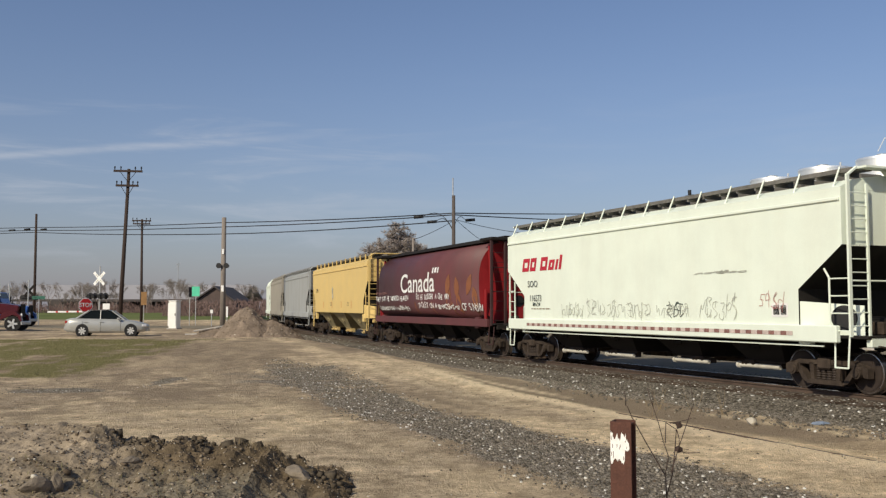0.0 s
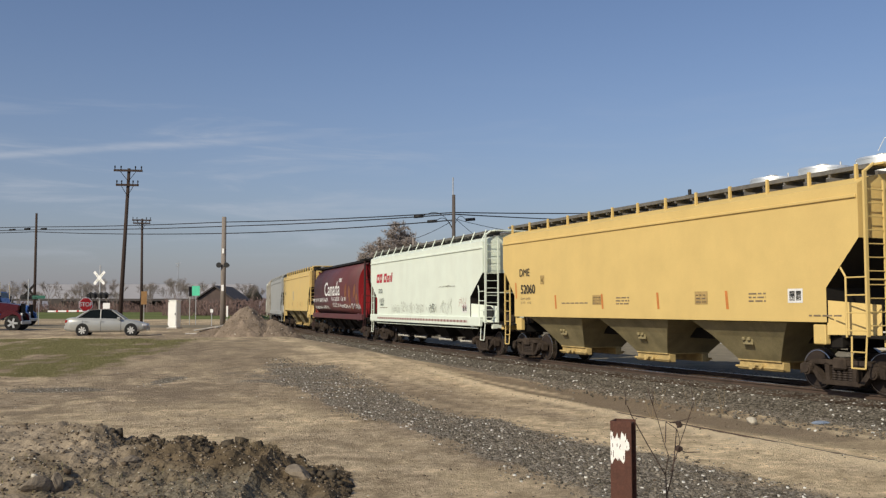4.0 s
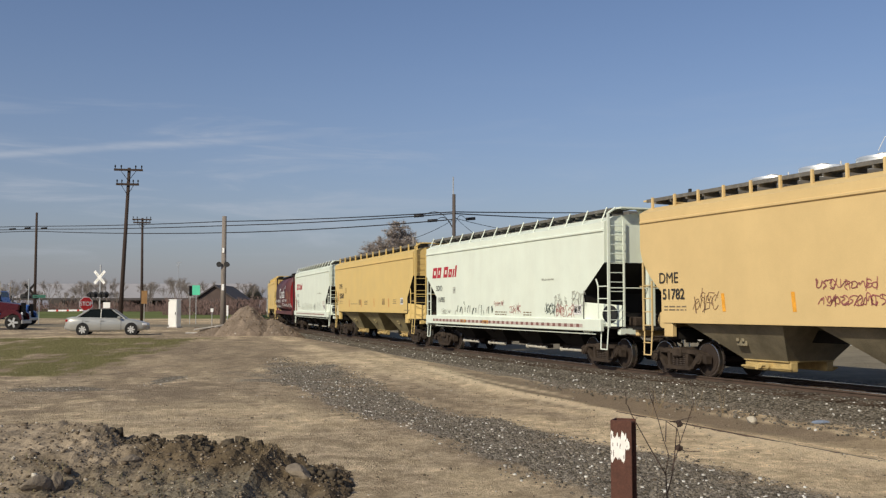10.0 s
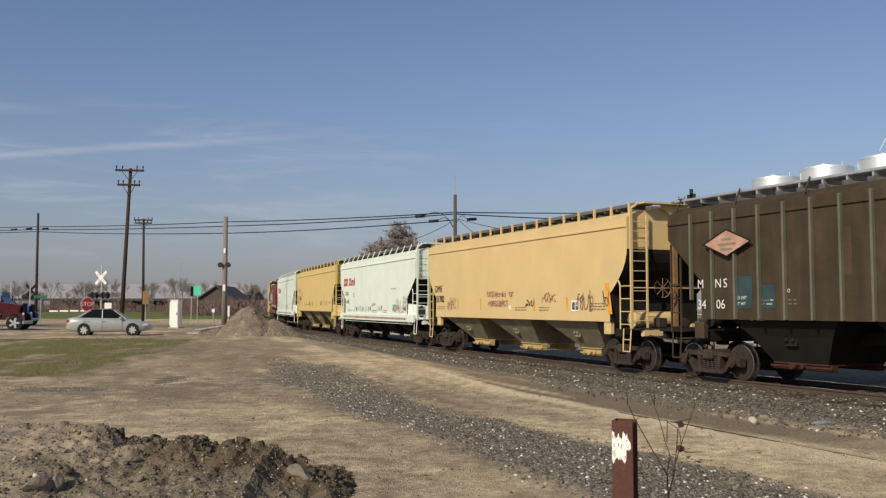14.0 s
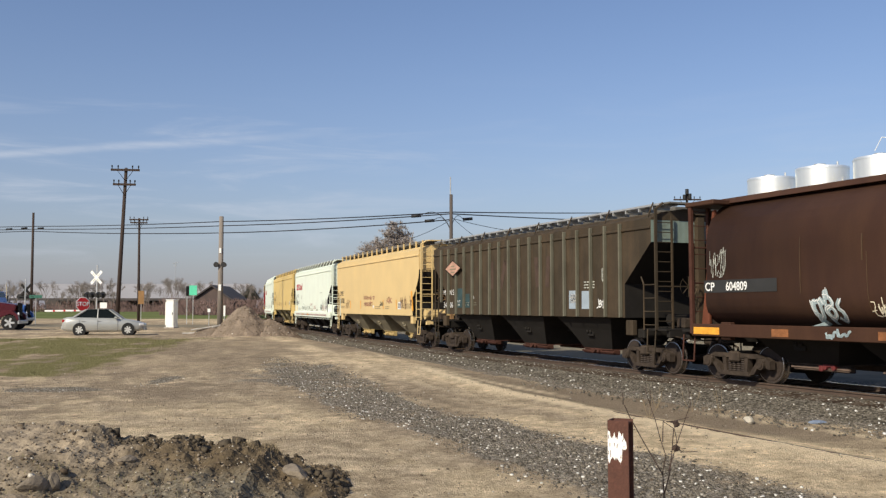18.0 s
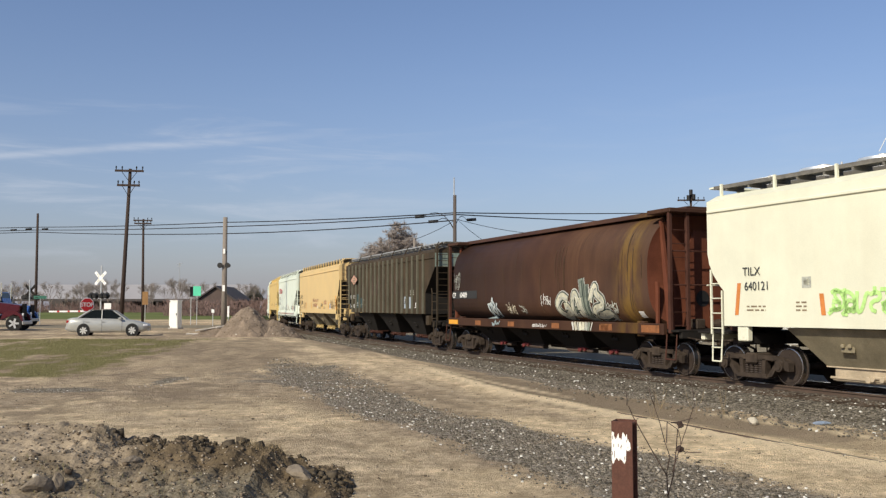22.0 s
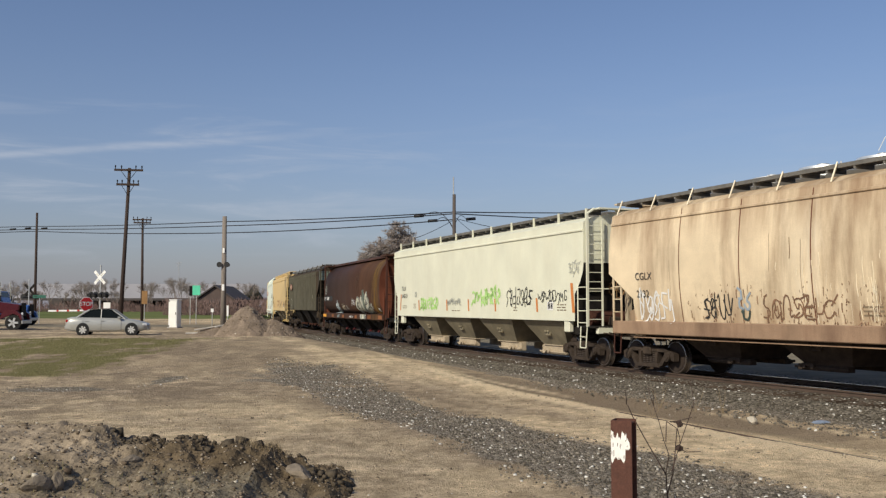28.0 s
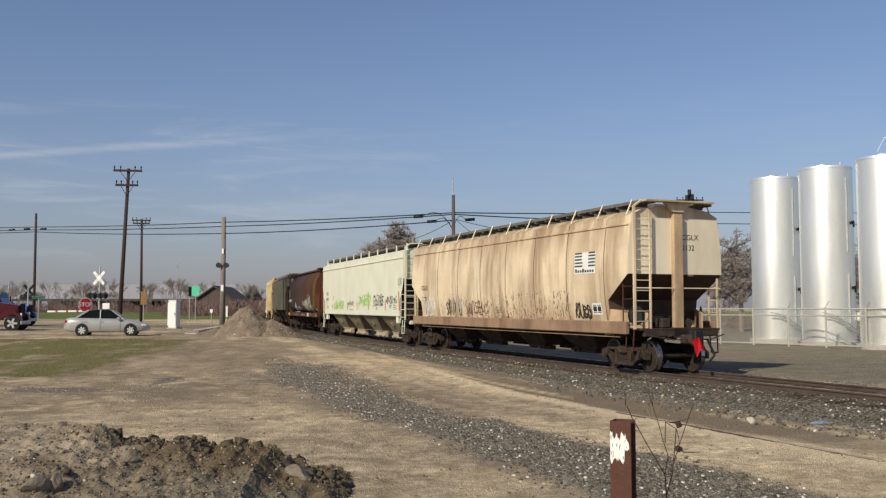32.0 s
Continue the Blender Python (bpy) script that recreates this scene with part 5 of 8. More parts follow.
CARS = [
    dict(SOO, s=167.2, len=17.0, label="white covered hopper wagon at the head of the train"),
    dict(SOO, s=150.2, len=17.0, paint="dull_tan", frame="dull_tan", label="weathered grey covered hopper wagon"),
    dict(SOO, s=133.2, len=17.0, paint="grey_paint", frame="grey_paint", label="plain grey covered hopper wagon"),
    dict(DME, s=116.2, len=17.5, bays=3, label="yellow covered hopper wagon with tan discharge bays",
         plates=bars_at("orange_tape", 1.75, .42, (4.7, 7.4, 10.1, 12.8)) + fine_print(6.9, 1.9, .5, 3) + fine_print(11.7, 1.9, .5, 3),
         tags=[("faint_spray", 7.4, 2.3, .35, .9, 1, 91, .12)],
         text=[("DME", BK, 2.2, 2.8, .36), ]),
    dict(kind="cyl", s=98.7, len=16.1, paint="maroon_paint", end_paint="red_paint", end_dark="maroon_dark", under="dark_grey", bays=4, label="maroon cylindrical grain hopper wagon with white lettering",
         text=[("Canada", WH, 5.1, 2.5, 1.22, dict(squeeze=1.28, bold=.012, name="white_lettering"))],
         scrawl=[("THEY SAY HE WANTED HEAVEN", 1.1, 6.2, 2.12, .25), ("SO HE BOUGHT A ONE WAY", 7.35, 11.5, 2.16, .26), ("TICKET ON A", 7.55, 9.9, 1.80, .25), ("OF SNOW!", 12.75, 14.85, 1.68, .30)],
         tags=[(WH, 1.6, 1.66, 4.7, .22, 16, 53, .035, "white hand-painted scrawl"), (WH, 10.1, 1.70, 2.4, .26, 9, 54, .035), ("faded_pink", 1.1, 2.45, 1.8, .14, 8, 55, .02)],
         plates=[("flag_mark", WH, 9.35, 3.28, 9.5, 3.52), ("flag_mark", WH, 9.62, 3.30, 9.85, 3.52), ("flag_mark", WH, 9.98, 3.28, 10.12, 3.52)]
         + bars_at("gold_print", 1.5, .55, (7.2, 9.4, 11.8, 14.1), .10, -.12, "gold_stripe"), wheat=True),
    dict(SOO, s=82.62, len=16.81, label="white covered hopper wagon with slanted red logo and scribbles",
         text=[("SOO", BK, 2.37, 2.5, .30, dict(squeeze=1.1)), ("116573", BK, 2.5, 2.02, .30, dict(squeeze=.92))],
         plates=logo_blocks(1.95, 3.03, 1.18) + placard(13.9, 1.59) + fine_print(2.6, 1.75, 1.3, 1) + dashes(2.4, 14.6, 1.20, .09, ("faded_pink", "pale_tape"), 66),
         tags=[("faint_spray", 4.6, 1.55, 1.3, .45, 6, 1, .016), ("faint_spray", 6.1, 1.5, 3.2, .55, 12, 2, .016), ("faint_spray", 9.6, 1.55, 1.4, .4, 6, 3, .016),
               ("dark_spray", 10.0, 1.55, .7, .5, 2, 4, .02), ("faint_spray", 11.4, 1.5, 1.4, .6, 6, 5, .016), ("red_spray", 13.5, 1.75, .8, .4, 4, 6, .012),
               ("faint_spray", 12.0, 2.66, .5, .05, 3, 7, .02), ("faint_spray", 11.2, 2.63, 2.0, .05, 5, 8, .015), ("dark_spray", 2.7, 1.86, .5, .14, 4, 9, .025)]),
    dict(DME, s=65.81, len=17.64, label="yellow covered hopper wagon with black reporting marks",
         text=[("DME", BK, 2.15, 2.86, .37), ("52060", BK, 2.25, 2.27, .42, dict(bold=.006, squeeze=.98)), ("LD LMT 224900", "print_brown", 2.24, 2.06, .105, dict(squeeze=1.0)), ("LT WT     61100", "print_brown", 2.27, 1.92, .105, dict(squeeze=1.0))],
         plates=bars_at("orange_tape", 1.75, .44, (4.6, 7.33, 10.04, 12.78)) + bars_at("orange_tape", 2.1, .55, (1.86,)) + placard(14.8, 1.89, .44)
         + [("notice_panel", "notice_tan", 3.62, 2.56, 3.88, 2.85), ("notice_panel", "yellow_paint", 3.66, 2.60, 3.84, 2.81), ("notice_panel", "notice_tan", 6.82, 1.87, 7.3, 2.16), ("notice_panel", "notice_tan", 11.6, 1.87, 12.1, 2.19)] + fine_print(6.86, 1.90, .4, 3) + fine_print(11.65, 1.91, .4, 3) + fine_print(3.68, 2.67, .14, 1)
         + fine_print(5.0, 1.91, 1.55, 1) + fine_print(8.07, 1.88, .66, 3) + fine_print(13.56, 1.92, .56, 3) + fine_print(15.4, 1.6, .9, 1)),
    dict(SOO, s=48.17, len=16.41, label="white covered hopper wagon with red logo and graffiti",
         text=[("SOO", BK, 2.12, 2.46, .30, dict(squeeze=1.1)), ("116985", BK, 2.26, 1.98, .30, dict(squeeze=.92))],
         shards=True, plates=logo_blocks(1.63, 3.0, 1.18) + placard(13.73, 1.56) + fine_print(8.0, 1.5, 1.0, 2) + fine_print(10.3, 1.5, .6, 2) + [("notice_panel", "faint_spray", 3.94, 2.33, 4.2, 2.59), ("notice_panel", "white_paint", 3.99, 2.38, 4.15, 2.54)]
         + dashes(1.9, 14.4, 1.18, .10, ("faded_pink", "pale_tape"), 66) + [("reflector_strip", "amber_tape", 4.88, 1.17, 5.42, 1.29), ("reflector_strip", "amber_tape", 7.0, 1.17, 7.55, 1.29)],
         tags=[("grey_spray", 2.7, 1.47, 1.0, .25, 6, 12, .02), ("red_spray", 7.9, 1.80, .83, .23, 6, 13, .014), ("red_spray", 9.2, 1.55, .9, .32, 6, 14, .014),
               ("dark_spray", 11.84, 1.51, .81, .42, 5, 15, .018), ("grey_spray", 12.5, 1.79, .85, .43, 4, 16, .018), ("red_spray", 12.63, 1.45, 1.14, .46, 6, 17, .02), ("grey_spray", 13.6, 1.79, .82, .56, 3, 18, .03),
               ("faint_spray", 11.6, 2.66, .9, .06, 4, 19, .018)]),
    dict(DME, s=31.76, len=17.36, top=4.30, paint="pale_yellow", bay_mat="dark_tan", bays=3, bay_at=.08, bay_skew=-.4, brackets=17, sill=1.38, cut=(2.2, 3.45), round=1, inner=1.78, brake=True, tank_mat="pale_yellow", label="pale yellow covered hopper wagon with red scribbles", gate_mat="gate_yellow",
         text=[("DME", BK, 1.70, 2.42, .40), ("51782", BK, 1.85, 2.0, .38, dict(bold=.006, squeeze=.95))],
         plates=bars_at("amber_tape", 1.68, .44, (4.15, 6.4, 10.8, 13.05), .11) + bars_at("amber_tape", 1.6, .9, (15.5,), .22, -.18) + placard(13.36, 1.67, .49, .34) + fine_print(1.9, 1.7, .9, 2)
         + fine_print(9.4, 1.68, .9, 2) + fine_print(11.2, 1.68, .7, 2) + fine_print(14.5, 1.72, .9, 3) + [("notice_panel", WH, 8.9, 1.72, 9.1, 1.86)],
         tags=[("violet_spray", 7.05, 2.16, 1.65, .24, 9, 21, .02), ("violet_spray", 7.14, 1.80, 1.71, .28, 9, 22, .02), ("violet_spray", 8.93, 2.11, .28, .23, 1, 23, .03), ("dark_spray", 10.27, 1.80, .53, .26, 3, 24, .045),
               ("violet_spray", 11.38, 1.93, 1.02, .34, 4, 25, .02), ("brown_smear", 13.64, 1.62, 1.02, .71, 4, 26, .03), ("brown_smear", 15.19, 1.81, .30, .50, 1, 27, .03), ("brown_smear", 3.1, 1.67, .92, .61, 4, 28, .016)]),
    dict(kind="rib", s=14.3, len=17.54, paint="drab_paint", under="dark_grey", bays=3, bay_in=.84, top=4.15, cut=(2.44, 3.55), sill=1.5, inner=2.15, brackets=8, walk="galvanized", sill_beam=False, brake=True, gate_mat="rust_dark", end_sheet="teal_end", label="drab olive ribbed covered hopper wagon with diamond emblem",
         text=[("M", WH, 2.04, 2.27, .31), ("N", WH, 2.68, 2.27, .31), ("S", WH, 2.98, 2.27, .31), ("34", WH, 2.04, 1.76, .32), ("06", WH, 2.72, 1.76, .32), ("LD LMT", WH, 3.42, 1.98, .105), ("LT WT", WH, 3.42, 1.84, .105), ("LO", WH, 4.98, 2.12, .11)],
         plates=[("old_letter_bar", "old_red_spray", u, 2.45, u + .26, 3.45, "", sk) for u, sk in ((6.55, 0), (7.3, .35), (8.05, -.35), (8.75, 0), (10.1, -.1), (10.75, .1))] + [("painted_panel", "teal_panel", 3.35, 1.76, 3.94, 2.52), ("painted_panel", "teal_panel", 4.14, 1.76, 4.66, 2.3), ("painted_panel", "bluegrey_panel", 12.30, 1.74, 12.80, 2.3),
                 ("painted_panel", "bluegrey_panel", 13.06, 1.74, 13.56, 2.28), ("painted_panel", WH, 12.36, 1.92, 12.72, 2.2), ("painted_panel", BK, 12.41, 1.96, 12.67, 2.16)] + fine_print(4.2, 1.85, .4, 2, "grey_spray") + fine_print(4.95, 1.85, .35, 2, "rib_paint")
         + fine_print(13.2, 2.36, .6, 3, "grey_spray"), diamond=True,
         tags=[(WH, 14.0, 1.78, .43, .31, 2, 32, .035), ("grey_spray", 14.2, 2.5, .15, .5, 1, 33, .03)]),
    dict(kind="cyl", s=-3.14, len=16.51, paint="brown_paint", end_paint="rust_red", end_dark="rust_dark", walk="brown_paint", crank_mat="crank_red", slide_mat="gate_brown", under="dark_grey", bays=4, label="rusty brown cylindrical hopper wagon with graffiti",
         text=[("CP", WH, 1.45, 2.19, .28, dict(bold=.005)), ("604809", WH, 2.18, 2.19, .28, dict(bold=.006, squeeze=.85))],
         plates=[("number_panel", BK, 1.4, 2.14, 3.8, 2.44), ("notice_panel", WH, 14.41, 1.52, 14.66, 1.70), ("reflector_strip", "amber_tape", .95, 1.13, 1.88, 1.30)]
         + [("reflector_strip", "old_tape", u, 1.13, u + .5, 1.30) for u in (3.58, 6.41, 9.62, 12.52)] + [("reflector_strip", "old_tape", 12.6, 1.14, 13.2, 1.33), ("reflector_strip", "old_tape", 14.67, 1.13, 15.5, 1.33)],
         bubbles=True,
         tags=[("blue_spray", 4.75, 1.44, .85, .66, 3, 41, .09), (WH, 4.7, 1.43, .95, .7, 3, 41, .02), ("blue_spray", 5.15, 1.12, .5, .2, 2, 42, .05), ("tan_clean", 6.23, 1.55, .7, .42, 4, 43, .02), ("grey_spray", 7.31, 1.6, .4, .32, 2, 44, .03),
               (WH, 8.88, 1.88, .75, .36, 4, 45, .022), ("grey_spray", 12.85, 1.57, .57, .43, 3, 46, .03), ("grey_spray", 1.62, 2.5, .55, .75, 5, 47, .012), (WH, 8.3, 1.13, 1.0, .14, 6, 48, .015)]),
    dict(DME, s=-19.65, len=19.95, post_mat="gate_tan", top=4.35, outlet=.56, bay_span=15.1, bay_at=-.4, gate_low=.20, bay_in=.84, paint="cream_paint", bay_mat="dark_tan", bays=4, gate_mat="gate_tan", brackets=11, sill=1.36, cut=(2.2, 3.15), round=1, inner=1.42, brake=True, tank_mat="rust_dark", label="cream covered hopper wagon with green and black graffiti",
         text=[("TILX", BK, 2.09, 2.54, .28), ("640121", BK, 2.14, 2.2, .28, dict(squeeze=.95))],
         plates=bars_at("orange_tape", 1.63, .46, (4.4, 7.8, 10.1, 12.62, 15.96), .12) + bars_at("orange_tape", 1.62, .92, (18.38,), .16, -.12) + bars_at("orange_tape", 1.62, .75, (1.80,), .12, .1) + placard(16.73, 1.69, .42, .28)
         + fine_print(2.2, 1.72, .6, 2) + fine_print(3.7, 1.72, .3, 3) + fine_print(8.4, 1.62, .9, 1) + fine_print(14.2, 1.66, .3, 2) + fine_print(17.4, 1.68, .6, 3) + [("notice_panel", "grey_spray", 3.88, 2.22, 4.14, 2.46), ("notice_panel", "cream_paint", 3.93, 2.27, 4.09, 2.41)],
         tags=[("green_spray", 4.63, 1.66, 2.2, .58, 7, 61, .085, "bright green spray tag"), ("grey_spray", 7.9, 1.82, 1.5, .3, 7, 62, .05), ("green_spray", 10.5, 1.84, 2.6, .7, 9, 63, .085), (BK, 13.6, 1.76, 2.0, .72, 7, 64, .036, "black spray tag"),
               (BK, 16.1, 1.93, 2.0, .46, 8, 65, .03), ("faint_spray", 18.2, 2.8, .7, .5, 3, 66, .03)]),
    dict(kind="flat", s=-39.32, len=19.35, mark_at=.28, end=.85, truck=1.95, top=4.36, bracket_mat="tan_clean", paint="tan_paint", under="truck_steel", bays=4, cut=(2.02, 2.75), sill=1.40, inner=1.95, bulge=.14, seams=8, dirty=True, plate_mat="tan_post", dark="slope_shade_brown", post_mat="tan_post", step_mat="rust_dark", hole=True, sill_mat="rusty_sill", end_sheet="tan_clean", brackets=12, flag=True, drips=True, label="rust-streaked tan covered hopper wagon, last of the train",
         text=[("CGLX", BK, 1.85, 2.54, .28), ("2132", BK, 1.88, 2.06, .28)],
         plates=[("emblem_panel", WH, 15.29, 2.82, 16.5, 3.47)] + [("emblem_stripe", "dark_spray", a, z, c, z + .05) for z in (3.03, 3.13, 3.23, 3.33, 3.42) for a, c in ((15.3, 15.3 + .42 + .04 * (z < 3.2)), (16.1, 16.48))]
         + [("emblem_word", BK, 15.33 + k * .14, 2.86, 15.33 + k * .14 + .10, 2.86 + (.11 if k in (0, 3) else .07)) for k in range(8)] + placard(16.2, 1.59, .54, .34) + fine_print(9.4, 1.6, .5, 3),
         tags=[(WH, 1.95, 1.42, 1.5, .95, 5, 71, .05, "white spray tag"), (BK, 15.2, 1.47, .9, .53, 4, 72, .05), (BK, 4.6, 1.42, 1.0, .68, 4, 74, .035), ("bluegrey_panel", 5.8, 1.65, .5, .7, 2, 75, .06), ("dark_spray", 5.9, 1.45, .3, .3, 1, 77, .06), ("brown_smear", 6.6, 1.5, 2.1, .62, 7, 76, .035)]),
]
for spec in CARS:
    make_car(spec)
    markings(spec)
    scrawl(spec)
    car, surf, L = spec["car"], spec["surf"], spec["len"]
    if spec.get("drips"):
        # fine dark runs of old paint along the lower side
        rr = random.Random(8)
        for lo, hi, n in ((9.6, 15.2, 330), (4.2, 9.4, 130)):
            b = B()
            for _ in range(n):
                u, z, ln = rr.uniform(lo, hi), 1.45 + .9 * rr.random() ** 1.6, rr.choice((.03, .05, .08, .2))
                ribbon(b, [(L / 2 - u, z), (L / 2 - u + rr.uniform(-.03, .03), z - ln * .5), (L / 2 - u + rr.uniform(-.02, .02), max(1.42, z - ln))], rr.uniform(.008, .03), .009, surf)
            tagged(part("paint_runs", b, "brown_smear", car), kind="stuff")
        for mat_, n, za, zb, l0, l1, w0, w1, ctr in (("cream_streak", 60, 1.8, 3.0, .15, .7, .006, .022, (8.4, 9.9, 11.7, 13.3)), ("brown_smear", 6, 2.4, 4.0, .4, 1.6, .006, .02, (3.4, 5.7, 7.9, 10.2, 12.4, 14.6, 16.9))):
            b = B()
            for _ in range(n):
                u, z, ln = rr.choice(ctr) + rr.gauss(0, .38), rr.uniform(za, zb), rr.uniform(l0, l1)
                ribbon(b, [(L / 2 - u + .01 * math.sin(j + u * 9), max(1.45, z - ln * j / 6)) for j in range(7)], rr.uniform(w0, w1), .011, surf)
            tagged(part("rust_runs" if mat_ == "brown_smear" else "chalk_runs", b, mat_, car), kind="stuff")
    if spec.get("diamond"):
        b = B()
        prism(b, [(L / 2 - 2.41, 3.33), (L / 2 - 3.23, 3.65), (L / 2 - 4.05, 3.33), (L / 2 - 3.23, 3.01)], 1.64, 1.655)
        em = part("diamond_emblem", b, "rose_panel", car, "faded rose diamond emblem")
        b = B()
        rim = [(L / 2 - 2.41, 3.33), (L / 2 - 3.23, 3.65), (L / 2 - 4.05, 3.33), (L / 2 - 3.23, 3.01)]
        for i in range(4):
            (xa, za), (xc, zc_) = rim[i], rim[(i + 1) % 4]
            rod(b, (xa, 1.658, za), (xc, 1.658, zc_), .018, 4)
        part("emblem_rim", b, "dark_grey", em)
        for z_, w_ in ((3.42, .34), (3.30, .62), (3.18, .40)):
            b = B()
            box(b, (L / 2 - 3.23, 1.658, z_), (w_, .006, .05))
            part("emblem_bar", b, "dark_tan", em)
    if spec.get("shards"):
        # leftover shards of dark paint where a tag was cleaned off
        rr = random.Random(15)
        for k in range(15):
            u, z, w, h = 4.1 + k * .26 + rr.uniform(-.06, .06), 1.45 + rr.uniform(0, .12), rr.uniform(.05, .2), rr.uniform(.18, .46)
            lean = rr.uniform(-.16, .16)
            pts = [(0, 0), (w * .35, h * .08), (w * rr.uniform(.4, .9), h * rr.uniform(.3, .6)), (w * .6 + lean, h), (lean * .8, h * .9), (w * .12, h * rr.uniform(.35, .6))]
            b = B()
            b.faces.new([b.verts.new((L / 2 - u - p, surf(z + q) + .011, z + q)) for p, q in pts])
            bmesh.ops.triangulate(b, faces=b.faces[:])
            part("paint_shard", b, "dark_spray" if k % 3 else "grey_spray", car)
    if spec.get("wheat"):
        # pale gold ear of wheat: pairs of pointed kernels
        for k, (u, z, a) in enumerate(((11.3, 2.75, 20), (12.3, 2.6, -15), (11.4, 2.1, 25), (12.5, 2.0, -20), (13.6, 2.7, 30), (14.2, 2.2, -25))):
            b = B()
            pts = [(math.sin(t * math.pi) * .26 * sg, (t - .5) * .95) for sg, ts in ((1, range(7)), (-1, range(6, 0, -1))) for t in [j / 6 for j in ts]]
            ca, sa = math.cos(radians(a)), math.sin(radians(a))
            b.faces.new([b.verts.new((L / 2 - u + p * ca - q * sa, surf(z + p * sa + q * ca) + .012, z + p * sa + q * ca)) for p, q in pts])
            part("wheat_kernel", b, "gold_print", car)
    if spec.get("bubbles"):
        # large pale bubble letters in three coats: white edge, dark line, cream fill
        def curve(pts, n=6):
            out = []
            for a in range(len(pts) - 1):
                p0, p1, p2, p3 = pts[max(a - 1, 0)], pts[a], pts[a + 1], pts[min(a + 2, len(pts) - 1)]
                for j in range(n):
                    t = j / n
                    out.append(tuple(.5 * (2 * p1[i] + (p2[i] - p0[i]) * t + (2 * p0[i] - 5 * p1[i] + 4 * p2[i] - p3[i]) * t * t + (3 * p1[i] - p0[i] - 3 * p2[i] + p3[i]) * t ** 3) for i in (0, 1)))
            return out + [pts[-1]]
        C_, G_ = "letter_cream", "green_grey"
        letters = [(.22, C_, [(10.72, 2.04), (10.38, 2.16), (10.06, 1.92), (10.12, 1.66), (10.42, 1.52), (10.72, 1.66), (10.68, 1.82), (10.45, 1.84)]),
                   (.19, C_, [(10.92, 1.5), (10.98, 1.86), (11.1, 2.2), (11.26, 2.16), (11.34, 1.82), (11.36, 1.5)]), (.12, G_, [(10.98, 1.72), (11.34, 1.75)]),
                   (.22, G_, [(11.62, 1.50), (11.66, 2.0), (11.60, 2.42), (11.56, 2.68)]), (.16, G_, [(11.80, 1.50), (11.86, 1.95), (11.84, 2.5)]), (.20, C_, [(11.46, 2.1), (11.48, 1.66), (11.7, 1.5), (11.98, 1.52)]),
                   (.21, C_, [(12.05, 1.98), (12.2, 2.26), (12.36, 2.42), (12.44, 2.2), (12.72, 2.02), (12.66, 1.84), (12.3, 1.76), (12.16, 1.6), (12.5, 1.56), (12.95, 1.62), (13.12, 1.46)])]
        for w, fill, pts in letters:
            mid = curve(pts)
            pts = [(L / 2 - u, z) for u, z in mid]
            b = B()
            ribbon(b, pts, w + .15, .018, surf, 1.40)
            part("letter_edge", b, "letter_pale", car)
            b = B()
            ribbon(b, pts, w + .085, .026, surf, 1.41)
            part("letter_line", b, "dark_spray", car)
            b = B()
            ribbon(b, pts, w, .034, surf, 1.42)
            letter = part("bubble_letter", b, fill, car, "pale bubble letter")
            # shading stroke along the lower edge of each letter and a few short ticks
            b = B()
            ribbon(b, [(x - w * .26, z - w * .26) for x, z in pts[2:]], w * .28, .040, surf, 1.42)
            part("letter_shade", b, "grey_spray" if fill == C_ else "dark_spray", letter)
            b = B()
            for k in range(1, len(pts) - 2, 7):
                x, z = pts[k]
                ribbon(b, [(x - .05, z + .04), (x + .05, z - .03)], .014, .046, surf)
            part("letter_tick", b, "dark_spray", letter)
        # the piece runs on over the sill in slanting strokes
        for u0, w_, m_, lean in ((10.95, .10, "letter_pale", .08), (11.10, .13, "letter_cream", .10), (11.27, .08, "grey_spray", .06), (11.42, .16, "letter_cream", .05), (11.62, .14, "letter_cream", -.02), (11.80, .16, "grey_spray", -.04),
                                 (11.98, .12, "green_grey", -.10), (12.14, .05, "letter_pale", -.12)):
            b = B()
            ribbon(b, [(L / 2 - u0 - lean * (1 - t), 1.36 - .25 * (1 - t)) for t in (1, .66, .33, 0)], w_, .012, surf)
            part("paint_stroke", b, m_, car)
        # thin ochre and pale runs down the barrel
        rr = random.Random(6)
        b = B()
        for lo, hi, za, zb, n in ((9.9, 10.8, 2.6, 4.0, 7), (13.4, 15.0, 1.6, 4.1, 10), (3.5, 9.5, 2.4, 4.0, 6)):
            for _ in range(n):
                u, zt_, ln = rr.triangular(lo, hi), rr.uniform(za + .4, zb), rr.uniform(.4, 1.5)
                ribbon(b, [(L / 2 - u, max(1.5, zt_ - ln * j / 8)) for j in range(9)], rr.uniform(.008, .03), .012, surf)
        tagged(part("rust_runs", b, "ochre_streak", car), kind="stuff")
# the last wagon's end sheet carries its marks
last = CARS[-1]["car"]
for txt, z in (("CGLX", 3.74), ("2132", 3.44)):
    c = bpy.data.curves.new("lettering", "FONT")
    c.body, c.size = txt, .22
    tmp = new("tmp", c)
    me = bpy.data.meshes.new_from_object(tmp)
    bpy.data.objects.remove(tmp)
    for v in me.vertices:
        v.co = (-(19.35 / 2 - .85) - .006, -.22 - v.co.x, z + v.co.y)
    me.materials.clear()
    me.materials.append(M[BK])
    o = new("lettering", me)
    o.parent = last

